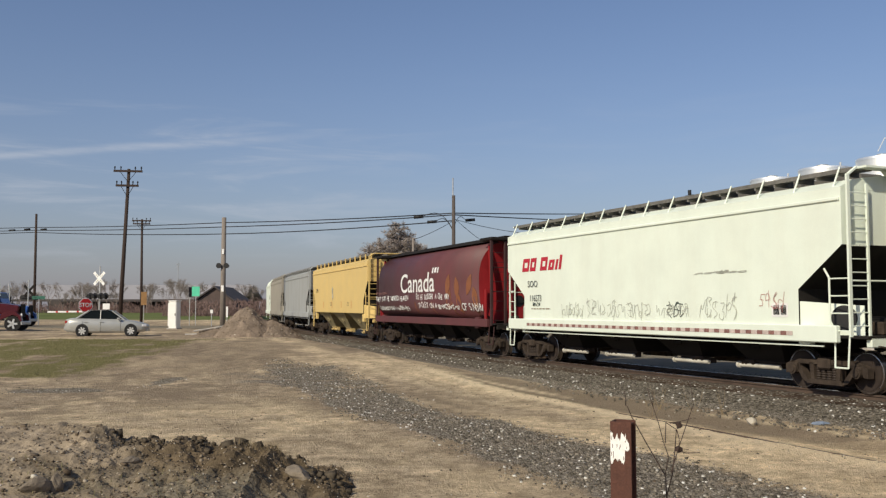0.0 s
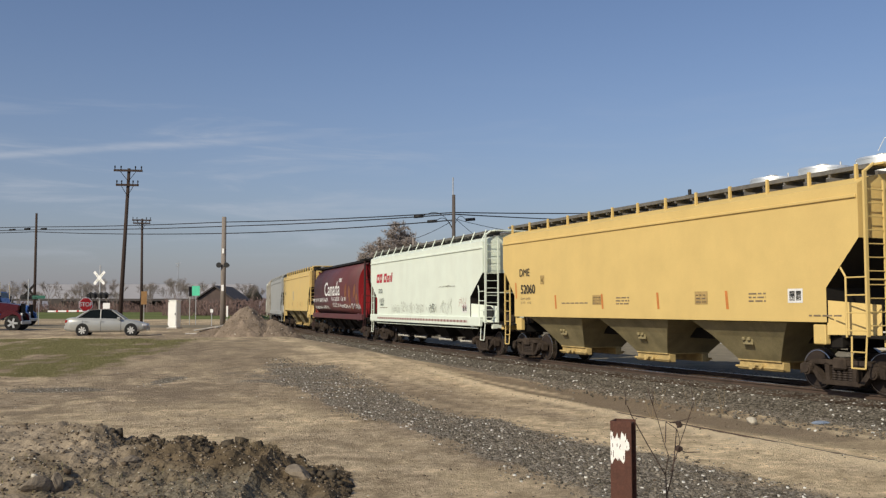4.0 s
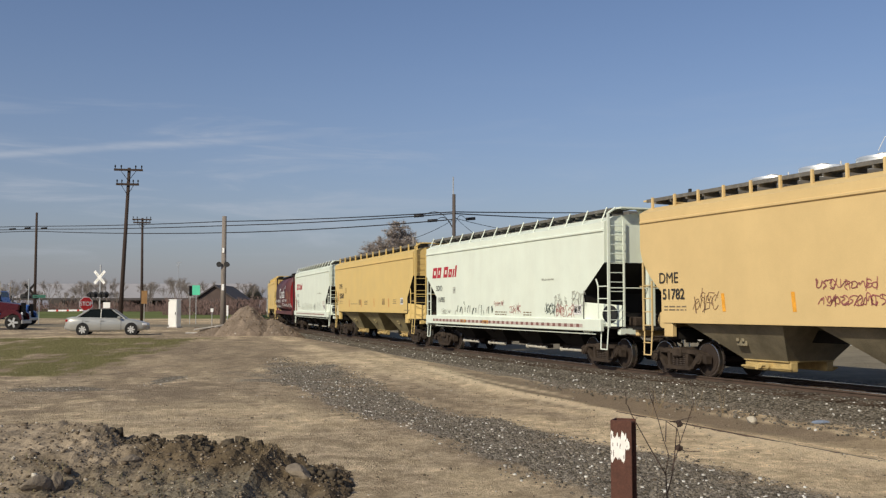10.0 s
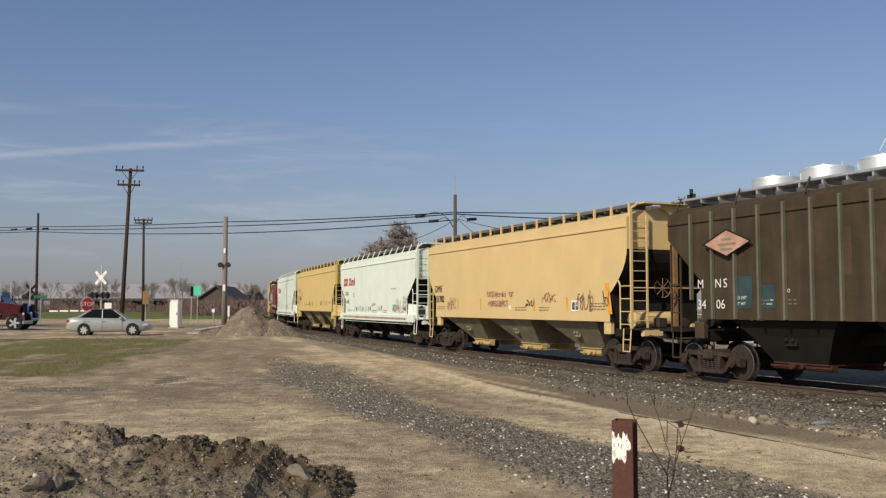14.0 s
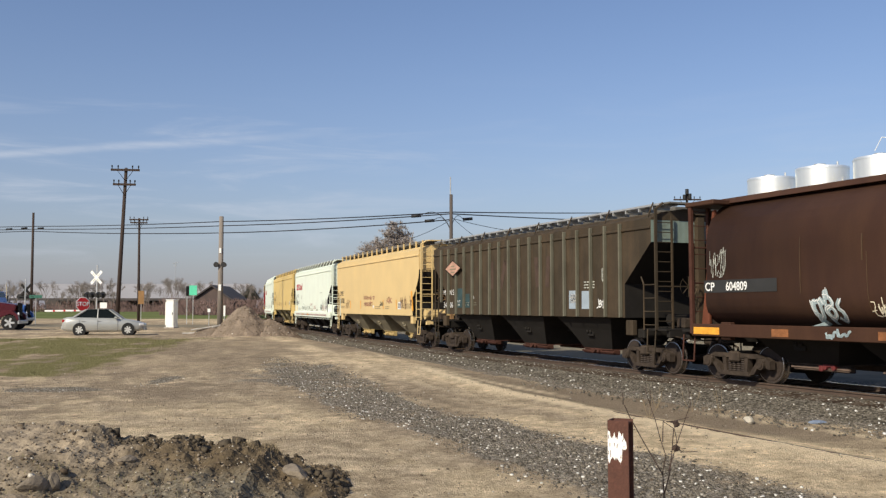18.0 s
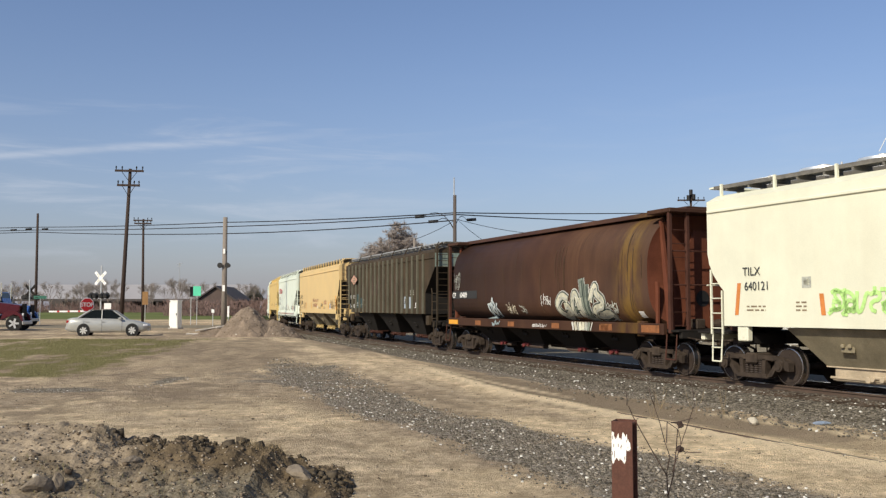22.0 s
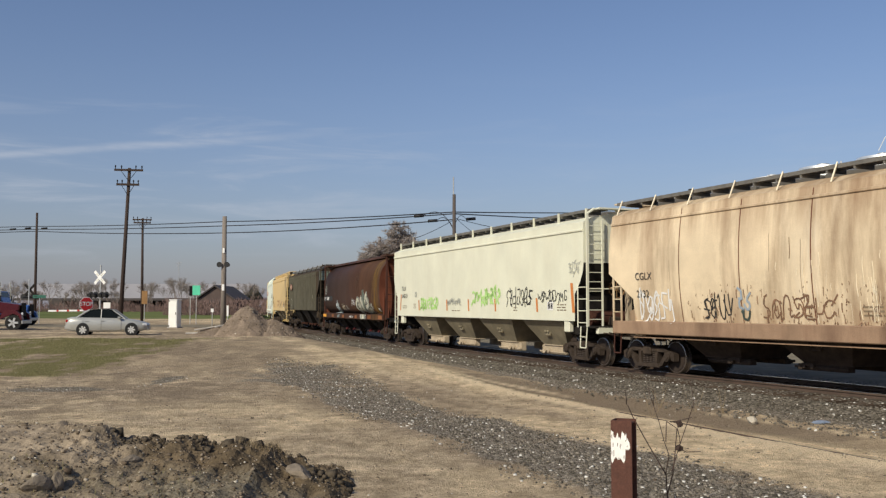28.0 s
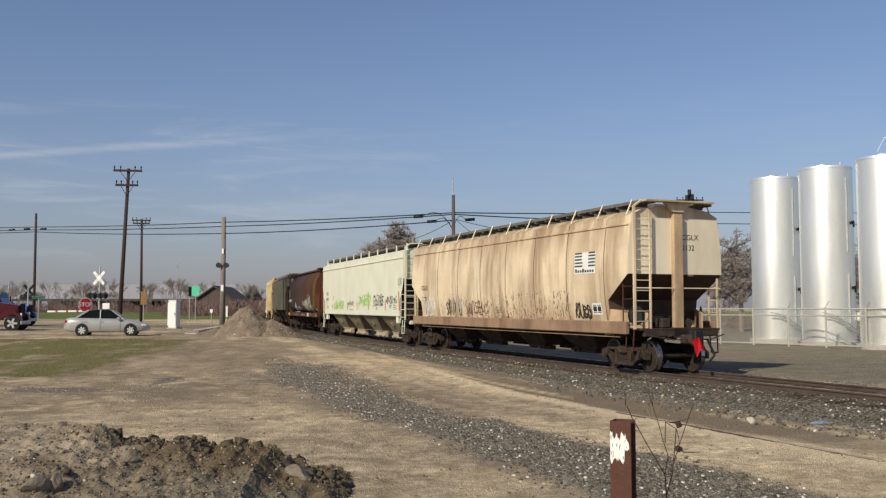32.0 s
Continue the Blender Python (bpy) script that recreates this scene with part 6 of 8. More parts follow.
for k in range(4):
    b = B()
    box(b, (-(19.36 / 2 - .87) - .006, -.45 - .02 * k, 3.02 - .1 * k), (.006, .46 - .08 * k, .035))
    part("fine_print", b, "print_brown", last)

# ---- more materials ----
M["fence_grey"] = material("fence_grey", (.42, .41, .38), .6, metal=.1, vary=.1, scale=4, bump=.05)
M["alloy"] = material("alloy", (.62, .62, .6), .4, metal=.2, vary=.05, bump=0)
M["concrete"] = material("concrete", (.42, .39, .35), .9, vary=.2, scale=4, bump=.2)
M["silver_paint"] = material("silver_paint", (.42, .425, .405), .35, metal=.3, vary=.03, scale=2, bump=0)
M["car_glass"] = material("car_glass", (.008, .011, .011), .05, vary=.1, bump=0, spec=.10)
M["rubber"] = material("rubber", (.018, .018, .018), .9, vary=.2, bump=.1)
M["chrome"] = material("chrome", (.75, .75, .76), .15, metal=1.0, vary=.03, bump=0)
M["lamp_red"] = material("lamp_red", (.35, .02, .02), .25, vary=.05, bump=0)
M["lamp_clear"] = material("lamp_clear", (.75, .76, .78), .12, vary=.05, bump=0)
M["truck_red"] = material("truck_red", (.075, .008, .014), .3, vary=.08, bump=0)
M["truck_blue"] = material("truck_blue", (.05, .14, .42), .3, vary=.08, bump=0)
M["sign_red"] = material("sign_red", (.55, .025, .03), .45, vary=.06, bump=0)
M["sign_green"] = material("sign_green", (.10, .58, .36), .45, vary=.08, bump=0)
M["street_green"] = material("street_green", (.03, .13, .09), .5, vary=.1, bump=0)
M["sign_yellow"] = material("sign_yellow", (.24, .13, .045), .5, vary=.12, bump=0)
M["sign_white"] = material("sign_white", (.80, .80, .78), .5, vary=.05, bump=0)
M["cabinet_white"] = material("cabinet_white", (.84, .84, .80), .5, vary=.04, scale=1.5, bump=.03)
M["roof_pale"] = material("roof_pale", (.36, .345, .345), .6, vary=.06, scale=.3, bump=.05)
M["barn_brown"] = material("barn_brown", (.10, .072, .064), .85, vary=.2, scale=.6, bump=.1)
M["barn_dark"] = material("barn_dark", (.07, .06, .06), .85, vary=.2, scale=.5, bump=.1)
M["bark"] = material("bark", (.22, .18, .16), .9, vary=.25, scale=3, bump=.3)
M["twig_grey"] = material("twig_grey", (.27, .235, .21), .9, vary=.3, scale=1.0, bump=0)
M["twig_rose"] = material("twig_rose", (.33, .285, .255), .9, vary=.3, scale=1.0, bump=0)
M["twig_brown"] = material("twig_brown", (.16, .105, .095), .9, vary=.3, scale=.6, bump=0)
M["post_rust"] = material("post_rust", (.12, .05, .034), .85, vary=.3, scale=9, tint=(.07, .03, .022), bump=.3, grain=70)
M["chipped_white"] = material("chipped_white", (.80, .79, .76), .7, vary=.08, scale=14, bump=.15)
M["mound_soil"] = material("mound_soil", (.21, .17, .122), .97, vary=.4, scale=1.6, tint=(.31, .25, .178), grain=26, bump=.9, spec=.1)
M["pile_soil"] = material("pile_soil", (.25, .195, .145), .97, vary=.35, scale=1.6, tint=(.19, .15, .115), grain=14, bump=.8, spec=.1)
M["clod_soil"] = material("clod_soil", (.095, .077, .056), .97, vary=.35, scale=5, grain=30, bump=.6, spec=.1)
M["rock"] = material("rock", (.21, .175, .135), .95, vary=.25, scale=7, bump=.4, spec=.15)
M["pale_rock"] = material("pale_rock", (.50, .45, .36), .9, vary=.15, scale=9, bump=.3)
M["dry_grass"] = material("dry_grass", (.25, .19, .11), .9, vary=.3, scale=3, bump=0)
M["green_blade"] = material("green_blade", (.21, .195, .085), .9, vary=.35, scale=.8, bump=0)
M["twig_dark"] = material("twig_dark", (.055, .035, .028), .9, vary=.2, scale=5, bump=0)
M["blue_litter"] = material("blue_litter", (.20, .25, .34), .6, vary=.2, scale=8, bump=.1)


# ---- beyond the track: steel silos and their fence ----
def make_silo(h, r, tall_ladder=False):
    t = thing("silo", "tall bright stainless steel storage silo on a concrete pad", "silo", group="silos behind the fence")
    b = B()
    rod(b, (0, 0, .25), (0, 0, h - .14), r, 72, caps=False)
    part("shell", b, "stainless", t, smooth=True)
    b = B()
    rod(b, (0, 0, h - .14), (0, 0, h - .02), r + .02, 72, r + .005)
    part("roof_cap", b, "stainless", t)
    b = B()
    rod(b, (0, 0, 0), (0, 0, .25), r + .2, 48)
    part("pad", b, "concrete", t)
    b = B()
    rod(b, (-.2, -.2, h), (-.2, -.2, h + .16), .3, 16)
    part("manway", b, "galvanized", t)
    b = B()
    rod(b, (.55, -.6, h - .05), (.55, -.6, h + .25), .05, 8)
    part("vent_pipe", b, "galvanized", t)
    b = B()
    bars(b, [(r * .42, -r * .93, h * .52), (r * .42, -r * .93, h * .93)], .022, 8)
    bars(b, [(r * .45, -r * .92, .8), (r * .45, -r * .92, h * .40)], .03, 8)
    part("fill_pipe", b, "galvanized", t)
    for dz in (0, .16):
        b = B()
        bars(b, [(-.85, -r * 1.02, 1.55 + dz), (-.3, -r * 1.12, 1.42 + dz), (.4, -r * 1.12, 1.0 + dz), (.9, -r * .95, .62 + dz)], .035, 6)
        part("base_pipe", b, "galvanized", t)
    b = B()
    box(b, (r * .98, -r * .55, 1.5), (.22, .2, .42), bevel=.02)
    part("valve_box", b, "sign_white", t)
    for zf in (h * .32, h * .68):
        b = B()
        rod(b, (r * .62, -r * .76, zf), (r * .70, -r * .88, zf + .04), .08, 8)
        box(b, (r * .70, -r * .86, zf - .12), (.10, .06, .2), bevel=.02)
        part("valve", b, "dark_grey", t)
    if tall_ladder:
        b = B()
        bars(b, [(-.25, -r - .1, .2), (-.25, -r - .1, h + .7)], .05, 6)
        bars(b, [(.35, -r - .1, .2), (.35, -r - .1, h + .7)], .05, 6)
        box(b, (.05, -r - .02, h * .5), (.62, .04, h))
        for k in range(30):
            rod(b, (-.25, -r - .1, .4 + k * .31), (.35, -r - .1, .4 + k * .31), .03, 5)
        bars(b, [(-.25, -r - .1, h + .7), (-.5, -r + .3, h + .8), (-.7, -r + .6, h + .2)], .018, 6)
        part("caged_ladder", b, "sign_white", t, "white caged ladder")
    return t


for x, y, h, lad in ((18.71, 51.7, 9.2, False), (19.91, 47.7, 9.2, False), (21.15, 43.7, 9.1, True)):
    make_silo(h, 1.31, lad).matrix_basis = pose(x, y, gz(x, y) - .02)

fence = thing("chain_link_fence", "grey galvanized chain-link fence along the paved yard", "fence")
fa, fb = Vector((13.6, 51.0, 0)), Vector((23.5, 38.6, 0))
fz = gz(18, 46)
fn = 9
for k in range(fn):
    p = fa.lerp(fb, k / (fn - 1))
    b = B()
    rod(b, (p.x, p.y, fz - .05), (p.x, p.y, fz + 1.95), .05, 8)
    rod(b, (p.x, p.y, fz + 1.95), (p.x + .1, p.y - .18, fz + 2.25), .02, 6)
    part("post", b, "fence_grey", fence)
for zz_ in (1.88, 1.55, .12):
    b = B()
    rod(b, (fa.x, fa.y, fz + zz_), (fb.x, fb.y, fz + zz_), .036, 6)
    part("rail", b, "fence_grey", fence)
b = B()
fl = (fb - fa).length
for k in range(int(fl / .16) + 12):
    for sg in (1, -1):
        d0 = k * .16 - (0 if sg > 0 else 1.76)
        a0, a1 = (d0, 0.12) if sg > 0 else (d0 + 1.76, .12), (d0 - 1.76, 1.88) if sg > 0 else (d0 + 3.52, 1.88)
        (q0, h0), (q1, h1) = a0, a1
        if min(q0, q1) < 0 or max(q0, q1) > fl:
            continue
        u0, u1 = fa.lerp(fb, q0 / fl), fa.lerp(fb, q1 / fl)
        rod(b, (u0.x, u0.y, fz + h0), (u1.x, u1.y, fz + h1), .004, 3, caps=False)
tagged(part("wire_mesh", b, "fence_grey", fence), kind="stuff")

# ---- poles and wires ----
def pole(name, label, base, top, r0, r1, mat="pole_wood", arms=(), arm_dir=(1, 0.15), group="utility poles"):
    t = thing(name, label, "utility pole", Matrix.Translation(base), group)
    v = Vector(top) - Vector(base)
    b = B()
    rod(b, (0, 0, -.6), v, r0 * .82, 12, r1 * .82)
    part("shaft", b, mat, t, smooth=True)
    for frac, half, in arms:
        c = v * frac
        d = Vector((*arm_dir, 0)).normalized() * half
        b = B()
        m = Matrix.Rotation(math.atan2(d.y, d.x), 4, "Z")
        box(b, c + Vector((0, -.16, 0)), (2 * half, .11, .14), m)
        arm = part("crossarm", b, mat, t)
        for k in (-.92, -.5, .5, .92):
            b = B()
            rod(b, c + d * k + Vector((0, -.16, .05)), c + d * k + Vector((0, -.16, .22)), .03, 6)
            rod(b, c + d * k + Vector((0, -.16, .2)), c + d * k + Vector((0, -.16, .32)), .06, 8, .04)
            part("insulator", b, "dark_grey", arm)
        for k in (-1, 1):
            b = B()
            rod(b, c + d * k * .55 + Vector((0, -.16, -.05)), c + Vector((0, -.12, -.75)), .02, 5)
            part("brace", b, "dark_grey", arm)
    return t


leaner = pole("utility_pole", "tall dark leaning wooden pole with two crossarms", (-22.05, 63, gz(-22, 63)), (-21.6, 63, 11.75), .19, .13, arms=((.985, .95), (.895, .75)))
pole("utility_pole", "distant wooden pole with double crossarms beside the field", (-32.6, 100, .6), (-32.74, 100, 11.9), .2, .14, arms=((.985, 1.0), (.955, .9)))
pole("utility_pole", "plain wooden pole carrying telephone cables", (-44.2, 100, .6), (-44.26, 100, 12.5), .2, .14)
pole("utility_pole", "wooden pole behind the train with cables and boxes", (.7, 60, .6), (.7, 60, 9.55), .17, .13, "grey_pole")
pole("utility_pole", "far pole with a single crossarm behind the silos", (24.2, 90, .6), (24.2, 90, 13.45), .19, .14, arms=((.945, 1.35),), arm_dir=(1, 0))
b = B()
for dx, dz in ((-.3, 13.0), (.22, 13.1), (-.05, 13.55)):
    rod(b, (24.2 + dx, 89.75, dz - .28), (24.2 + dx, 89.75, dz + .22), .17, 10)
tagged(part("pole_transformer", b, "black_paint"), "dark cluster of canisters on the far pole top", "transformer")
sig = pole("utility_pole", "grey weathered pole with a pair of round black hoods", (-17.86, 75, .6), (-17.86, 75, 9.6), .29, .22, "grey_wood")
for sx in (-.30, .30):
    b = B()
    rod(b, (sx, -.35, 5.05), (sx, .1, 5.05), .17, 14)
    rod(b, (sx, -.36, 5.05), (sx, -.34, 5.05), .22, 18)
    part("lamp_hood", b, "black_paint", sig, "black round signal hood")
b = B()
rod(b, (-.32, 0, 5.05), (.32, 0, 5.05), .05, 6)
part("hood_bracket", b, "black_paint", sig)
b = B()
box(b, (0, -.2, 6.2), (.16, .06, .4))
box(b, (0, -.2, 3.2), (.2, .06, .5))
part("tag_plate", b, "sign_white", sig)
tall = pole("street_pole", "thin pale mast beside the pole behind the train", (.66, 60.3, .6), (.66, 60.3, 10.75), .07, .05, "galvanized", group="")
tagged(tall, category="mast")
pole("service_pole", "short pale wooden service pole behind the train", (-2.0, 62, .6), (-2.0, 62, 6.9), .11, .09, "grey_wood", group="")


def cable(name, label, pts, sag, r=.036, kind=""):
    line, n = [], 12
    for a, c in zip(pts, pts[1:]):
        a, c = Vector(a), Vector(c)
        line += [a.lerp(c, k / n) - Vector((0, 0, sag * 4 * (k / n) * (1 - k / n))) for k in range(n)]
    line.append(Vector(pts[-1]))
    # one unbroken tube
    b = B()
    prev = None
    for i, p in enumerate(line):
        way = (line[min(i + 1, len(line) - 1)] - line[max(i - 1, 0)]).normalized()
        side = way.cross(Vector((0, 0, 1))).normalized()
        over = side.cross(way)
        ring = [b.verts.new(p + (side * math.cos(q * math.pi / 2) + over * math.sin(q * math.pi / 2)) * r) for q in range(4)]
        if prev:
            for q in range(4):
                b.faces.new((prev[q], prev[(q + 1) % 4], ring[(q + 1) % 4], ring[q]))
        else:
            b.faces.new(ring[::-1])
        prev = ring
    b.faces.new(prev)
    bmesh.ops.recalc_face_normals(b, faces=b.faces)
    return tagged(part(name, b, "wire"), label, "cable", group="overhead cables")


LEFT_FAR, P3, SG, P5, FP, RF = (-75, 92), (-44.26, 100), (-17.86, 75), (.7, 60), (24.2, 90), (62, 110)
for zs_ in ((9.9, 11.01, 9.18, 8.39, 11.59, 13.7), (9.55, 10.7, 8.83, 8.28, 10.48, 12.34)):
    cable("overhead_cable", "black overhead telephone cable slung between poles", [(*p, z) for p, z in zip((LEFT_FAR, P3, SG, P5, FP, RF), zs_)], .1)
cable("overhead_cable", "black lower telephone cable slung between poles", [(-75, 92, 9.2), (*P3, 10.48), (*SG, 8.25), (*P5, 7.9)], .14)
cable("drop_cable", "thin black service drop to the short pole", [(.7, 60, 7.9), (-2.0, 62, 6.8)], .1, .018)
cable("drop_cable", "thin black service drop behind the train", [(.7, 60, 8.1), (4.2, 64, 6.0)], .2, .018)
cable("drop_cable", "thin black cable sagging towards the yard", [(.7, 60, 8.0), (12, 74, 8.2)], .5, .018)
for k in range(3):
    # loops of cable that drop from the splices to the pole
    x0, z0, dip = (-1.3, 8.36, .12), (-.5, 7.98, .1), (1.5, 8.1, .1)
    x0, z0, dip = (x0, z0, dip)[k]
    run = [(x0 + (.7 - x0) * j / 8, 61.6 - 1.5 * j / 8, z0 + .22 * math.sin(j / 8 * math.pi) - (1.1 - .2 * k) * (j / 8) ** 3) for j in range(9)]
    cable("drop_cable", "black cable looping from a splice down the pole", run, 0, .022)
for x, y, z in ((-1.64, 61.9, 8.32), (-.72, 61.2, 7.93), (1.83, 61.5, 8.08), (-45.2, 100, 10.8), (-46.6, 99.5, 10.65), (-43.2, 99.5, 10.75)):
    b = B()
    rod(b, (x - .32, y, z - .02), (x + .32, y - .05, z + .02), .1, 10)
    tagged(part("cable_splice", b, "black_paint", smooth=True), "black cylindrical cable splice box hung on the cable", "splice box", group="splice boxes")

# ---- the crossing ----
def crossbuck(x, y, h, label, white=True, rot=0.0):
    t = thing("crossing_signal", label, "railway signal", pose(x, y, gz(x, y), 0, 0, rot))
    b = B()
    rod(b, (0, 0, -.3), (0, 0, h), .06, 10)
    part("mast", b, "galvanized", t)
    b = B()
    box(b, (0, 0, .35), (.5, .5, .7), bevel=.03)
    part("base_cabinet", b, "galvanized", t)
    for a in (45, -45):
        b = B()
        box(b, (0, -.09 - .02 * (a > 0), h - 1.0), (1.4, .02, .23), Matrix.Rotation(radians(a), 4, "Y"))
        arm = part("crossbuck_blade", b, "sign_white" if white else "dark_grey", t)
        for k in (-.38, -.22, .22, .38):
            b = B()
            box(b, Matrix.Rotation(radians(a), 4, "Y") @ Vector((k, 0, 0)) + Vector((0, -.105 - .02 * (a > 0), h - 1.0)), (.10, .006, .10), Matrix.Rotation(radians(a), 4, "Y"))
            part("letter_bar", b, "faint_spray" if white else "dark_grey", arm)
    b = B()
    rod(b, (-.8, -.06, 2.55), (.8, -.06, 2.55), .035, 6)
    part("lamp_bar", b, "black_paint", t)
    for k in (-.72, -.3, .3, .72):
        b = B()
        rod(b, (k, -.16, 2.55), (k, -.2, 2.55), .26, 20)
        rod(b, (k, -.2, 2.55), (k, -.5, 2.5), .17, 14)
        part("flashing_lamp", b, "black_paint", t)
    return t


crossbuck(-27.5, 74, 4.95, "white crossbuck mast with black flasher lamps at the crossing", rot=-18)
# blades in dark grey: the shade on their backs is put into the colour
crossbuck(-38.6, 86, 4.2, "far crossbuck mast seen from behind in shade", white=False, rot=170)
gate = thing("crossing_gate", "lowered red and white striped crossing gate arm", "crossing gate", pose(-27.4, 74.3, gz(-27, 74)))
for k in range(10):
    b = B()
    box(b, (-.25 - k * .42, 0, 1.32 - k * .005), (.66 if k % 2 else .24, .06 if k % 2 else .05, .13 if k % 2 else .11))
    part("stripe", b, "sign_white" if k % 2 else "sign_red", gate)
b = B()
box(b, (.45, 0, 1.25), (.7, .18, .35), bevel=.03)
box(b, (0, 0, .6), (.4, .4, 1.2), bevel=.03)
part("gate_motor", b, "galvanized", gate)

stop = thing("stop_sign", "red octagonal stop sign on a steel post", "stop sign", pose(-22.05, 57, gz(-22, 57), 0, 0, 44))
b = B()
rod(b, (0, 0, -.2), (0, 0, 2.1), .03, 8)
part("post", b, "galvanized", stop)
for r_, y_, mat_ in ((.46, -.05, "sign_white"), (.42, -.06, "sign_red")):
    b = B()
    bmesh.ops.create_cone(b, cap_ends=True, segments=8, radius1=r_, radius2=r_, depth=.01, matrix=Matrix.Translation((0, y_, 1.73)) @ Matrix.Rotation(radians(90), 4, "X") @ Matrix.Rotation(radians(22.5), 4, "Z"))
    part("plate", b, mat_, stop)
c = bpy.data.curves.new("lettering", "FONT")
c.body, c.size, c.align_x, c.align_y, c.offset = "STOP", .36, "CENTER", "CENTER", .006
tmp = new("tmp", c)
me = bpy.data.meshes.new_from_object(tmp)
bpy.data.objects.remove(tmp)
for v in me.vertices:
    v.co = (v.co.x * .92, -.072, 1.73 + v.co.y)
me.materials.clear()
me.materials.append(M["sign_white"])
new("lettering", me).parent = stop


def road_sign(name, label, x, y, h, w, hh, mat, diamond=False, back=False, rot=0):
    t = thing(name, label, "road sign", pose(x, y, gz(x, y), 0, 0, rot))
    b = B()
    rod(b, (0, 0, -.2), (0, 0, h), .035, 8)
    part("post", b, "galvanized", t)
    b = B()
    box(b, (0, -.05, h - hh / 2), (w, .012, hh), Matrix.Rotation(radians(45), 4, "Y") if diamond else None)
    part("plate", b, mat, t)
    return t


g1 = road_sign("guide_sign", "bright green road guide sign on a steel post", -23.0, 86, 3.6, .72, .9, "sign_green")
road_sign("guide_sign", "dark-backed road sign turned away", -23.7, 86.5, 3.55, .35, .92, "barn_dark", rot=55)
road_sign("warning_sign", "dull brownish-yellow warning sign on the pole", -29.6, 91.5, 3.2, .56, 1.3, "sign_yellow")
b = B()
st = road_sign("street_name_sign", "small green street name sign at the crossing", -37.6, 86, 2.7, 1.2, .28, "street_green")
road_sign("marker_sign", "small white marker sign at the roadside", -20.0, 80, 1.45, .24, .3, "sign_white")
road_sign("marker_sign", "small white marker panel beside the pile", -18.2, 78, 1.7, .16, .9, "sign_white")
road_sign("notice_sign", "white notice panel beyond the parked sedan", -24.2, 66.5, 1.9, .5, .42, "sign_white")

cab = thing("signal_cabinet", "white metal signal cabinet beside the road", "equipment cabinet", pose(-20.3, 70, gz(-20.3, 70), 0, 0, -9))
b = B()
box(b, (0, 0, 1.08), (.62, .75, 2.05), bevel=.03)
part("body", b, "cabinet_white", cab)
b = B()
box(b, (0, 0, 2.13), (.7, .85, .06), bevel=.02)
part("roof", b, "cabinet_white", cab)
b = B()
box(b, (0, 0, .02), (.8, .95, .14))
part("plinth", b, "concrete", cab)
b = B()
box(b, (-.05, -.385, 1.1), (.62, .02, 1.75), bevel=.006)
part("door", b, "cabinet_white", cab)
b = B()
box(b, (.22, -.41, 1.1), (.04, .04, .16))
part("handle", b, "dark_grey", cab)


# ---- vehicles ----
def wheel_part(t, x, y, r, w, sd, rim="alloy", spokes=7):
    b = B()
    rod(b, (x, y - w / 2, r), (x, y + w / 2, r), r, 24)
    ty = part("tyre", b, "rubber", t)
    b = B()
    rod(b, (x, y - sd * w * .3, r), (x, y + sd * w * .52, r), r * .66, 20)
    part("rim", b, "dark_grey", ty)
    for k in range(spokes):
        a = k * math.tau / spokes
        b = B()
        box(b, (x + math.cos(a) * r * .35, y + sd * w * .54, r + math.sin(a) * r * .35), (r * .62, .02, r * .26), Matrix.Rotation(-a, 4, "Y"))
        part("spoke", b, rim, ty)


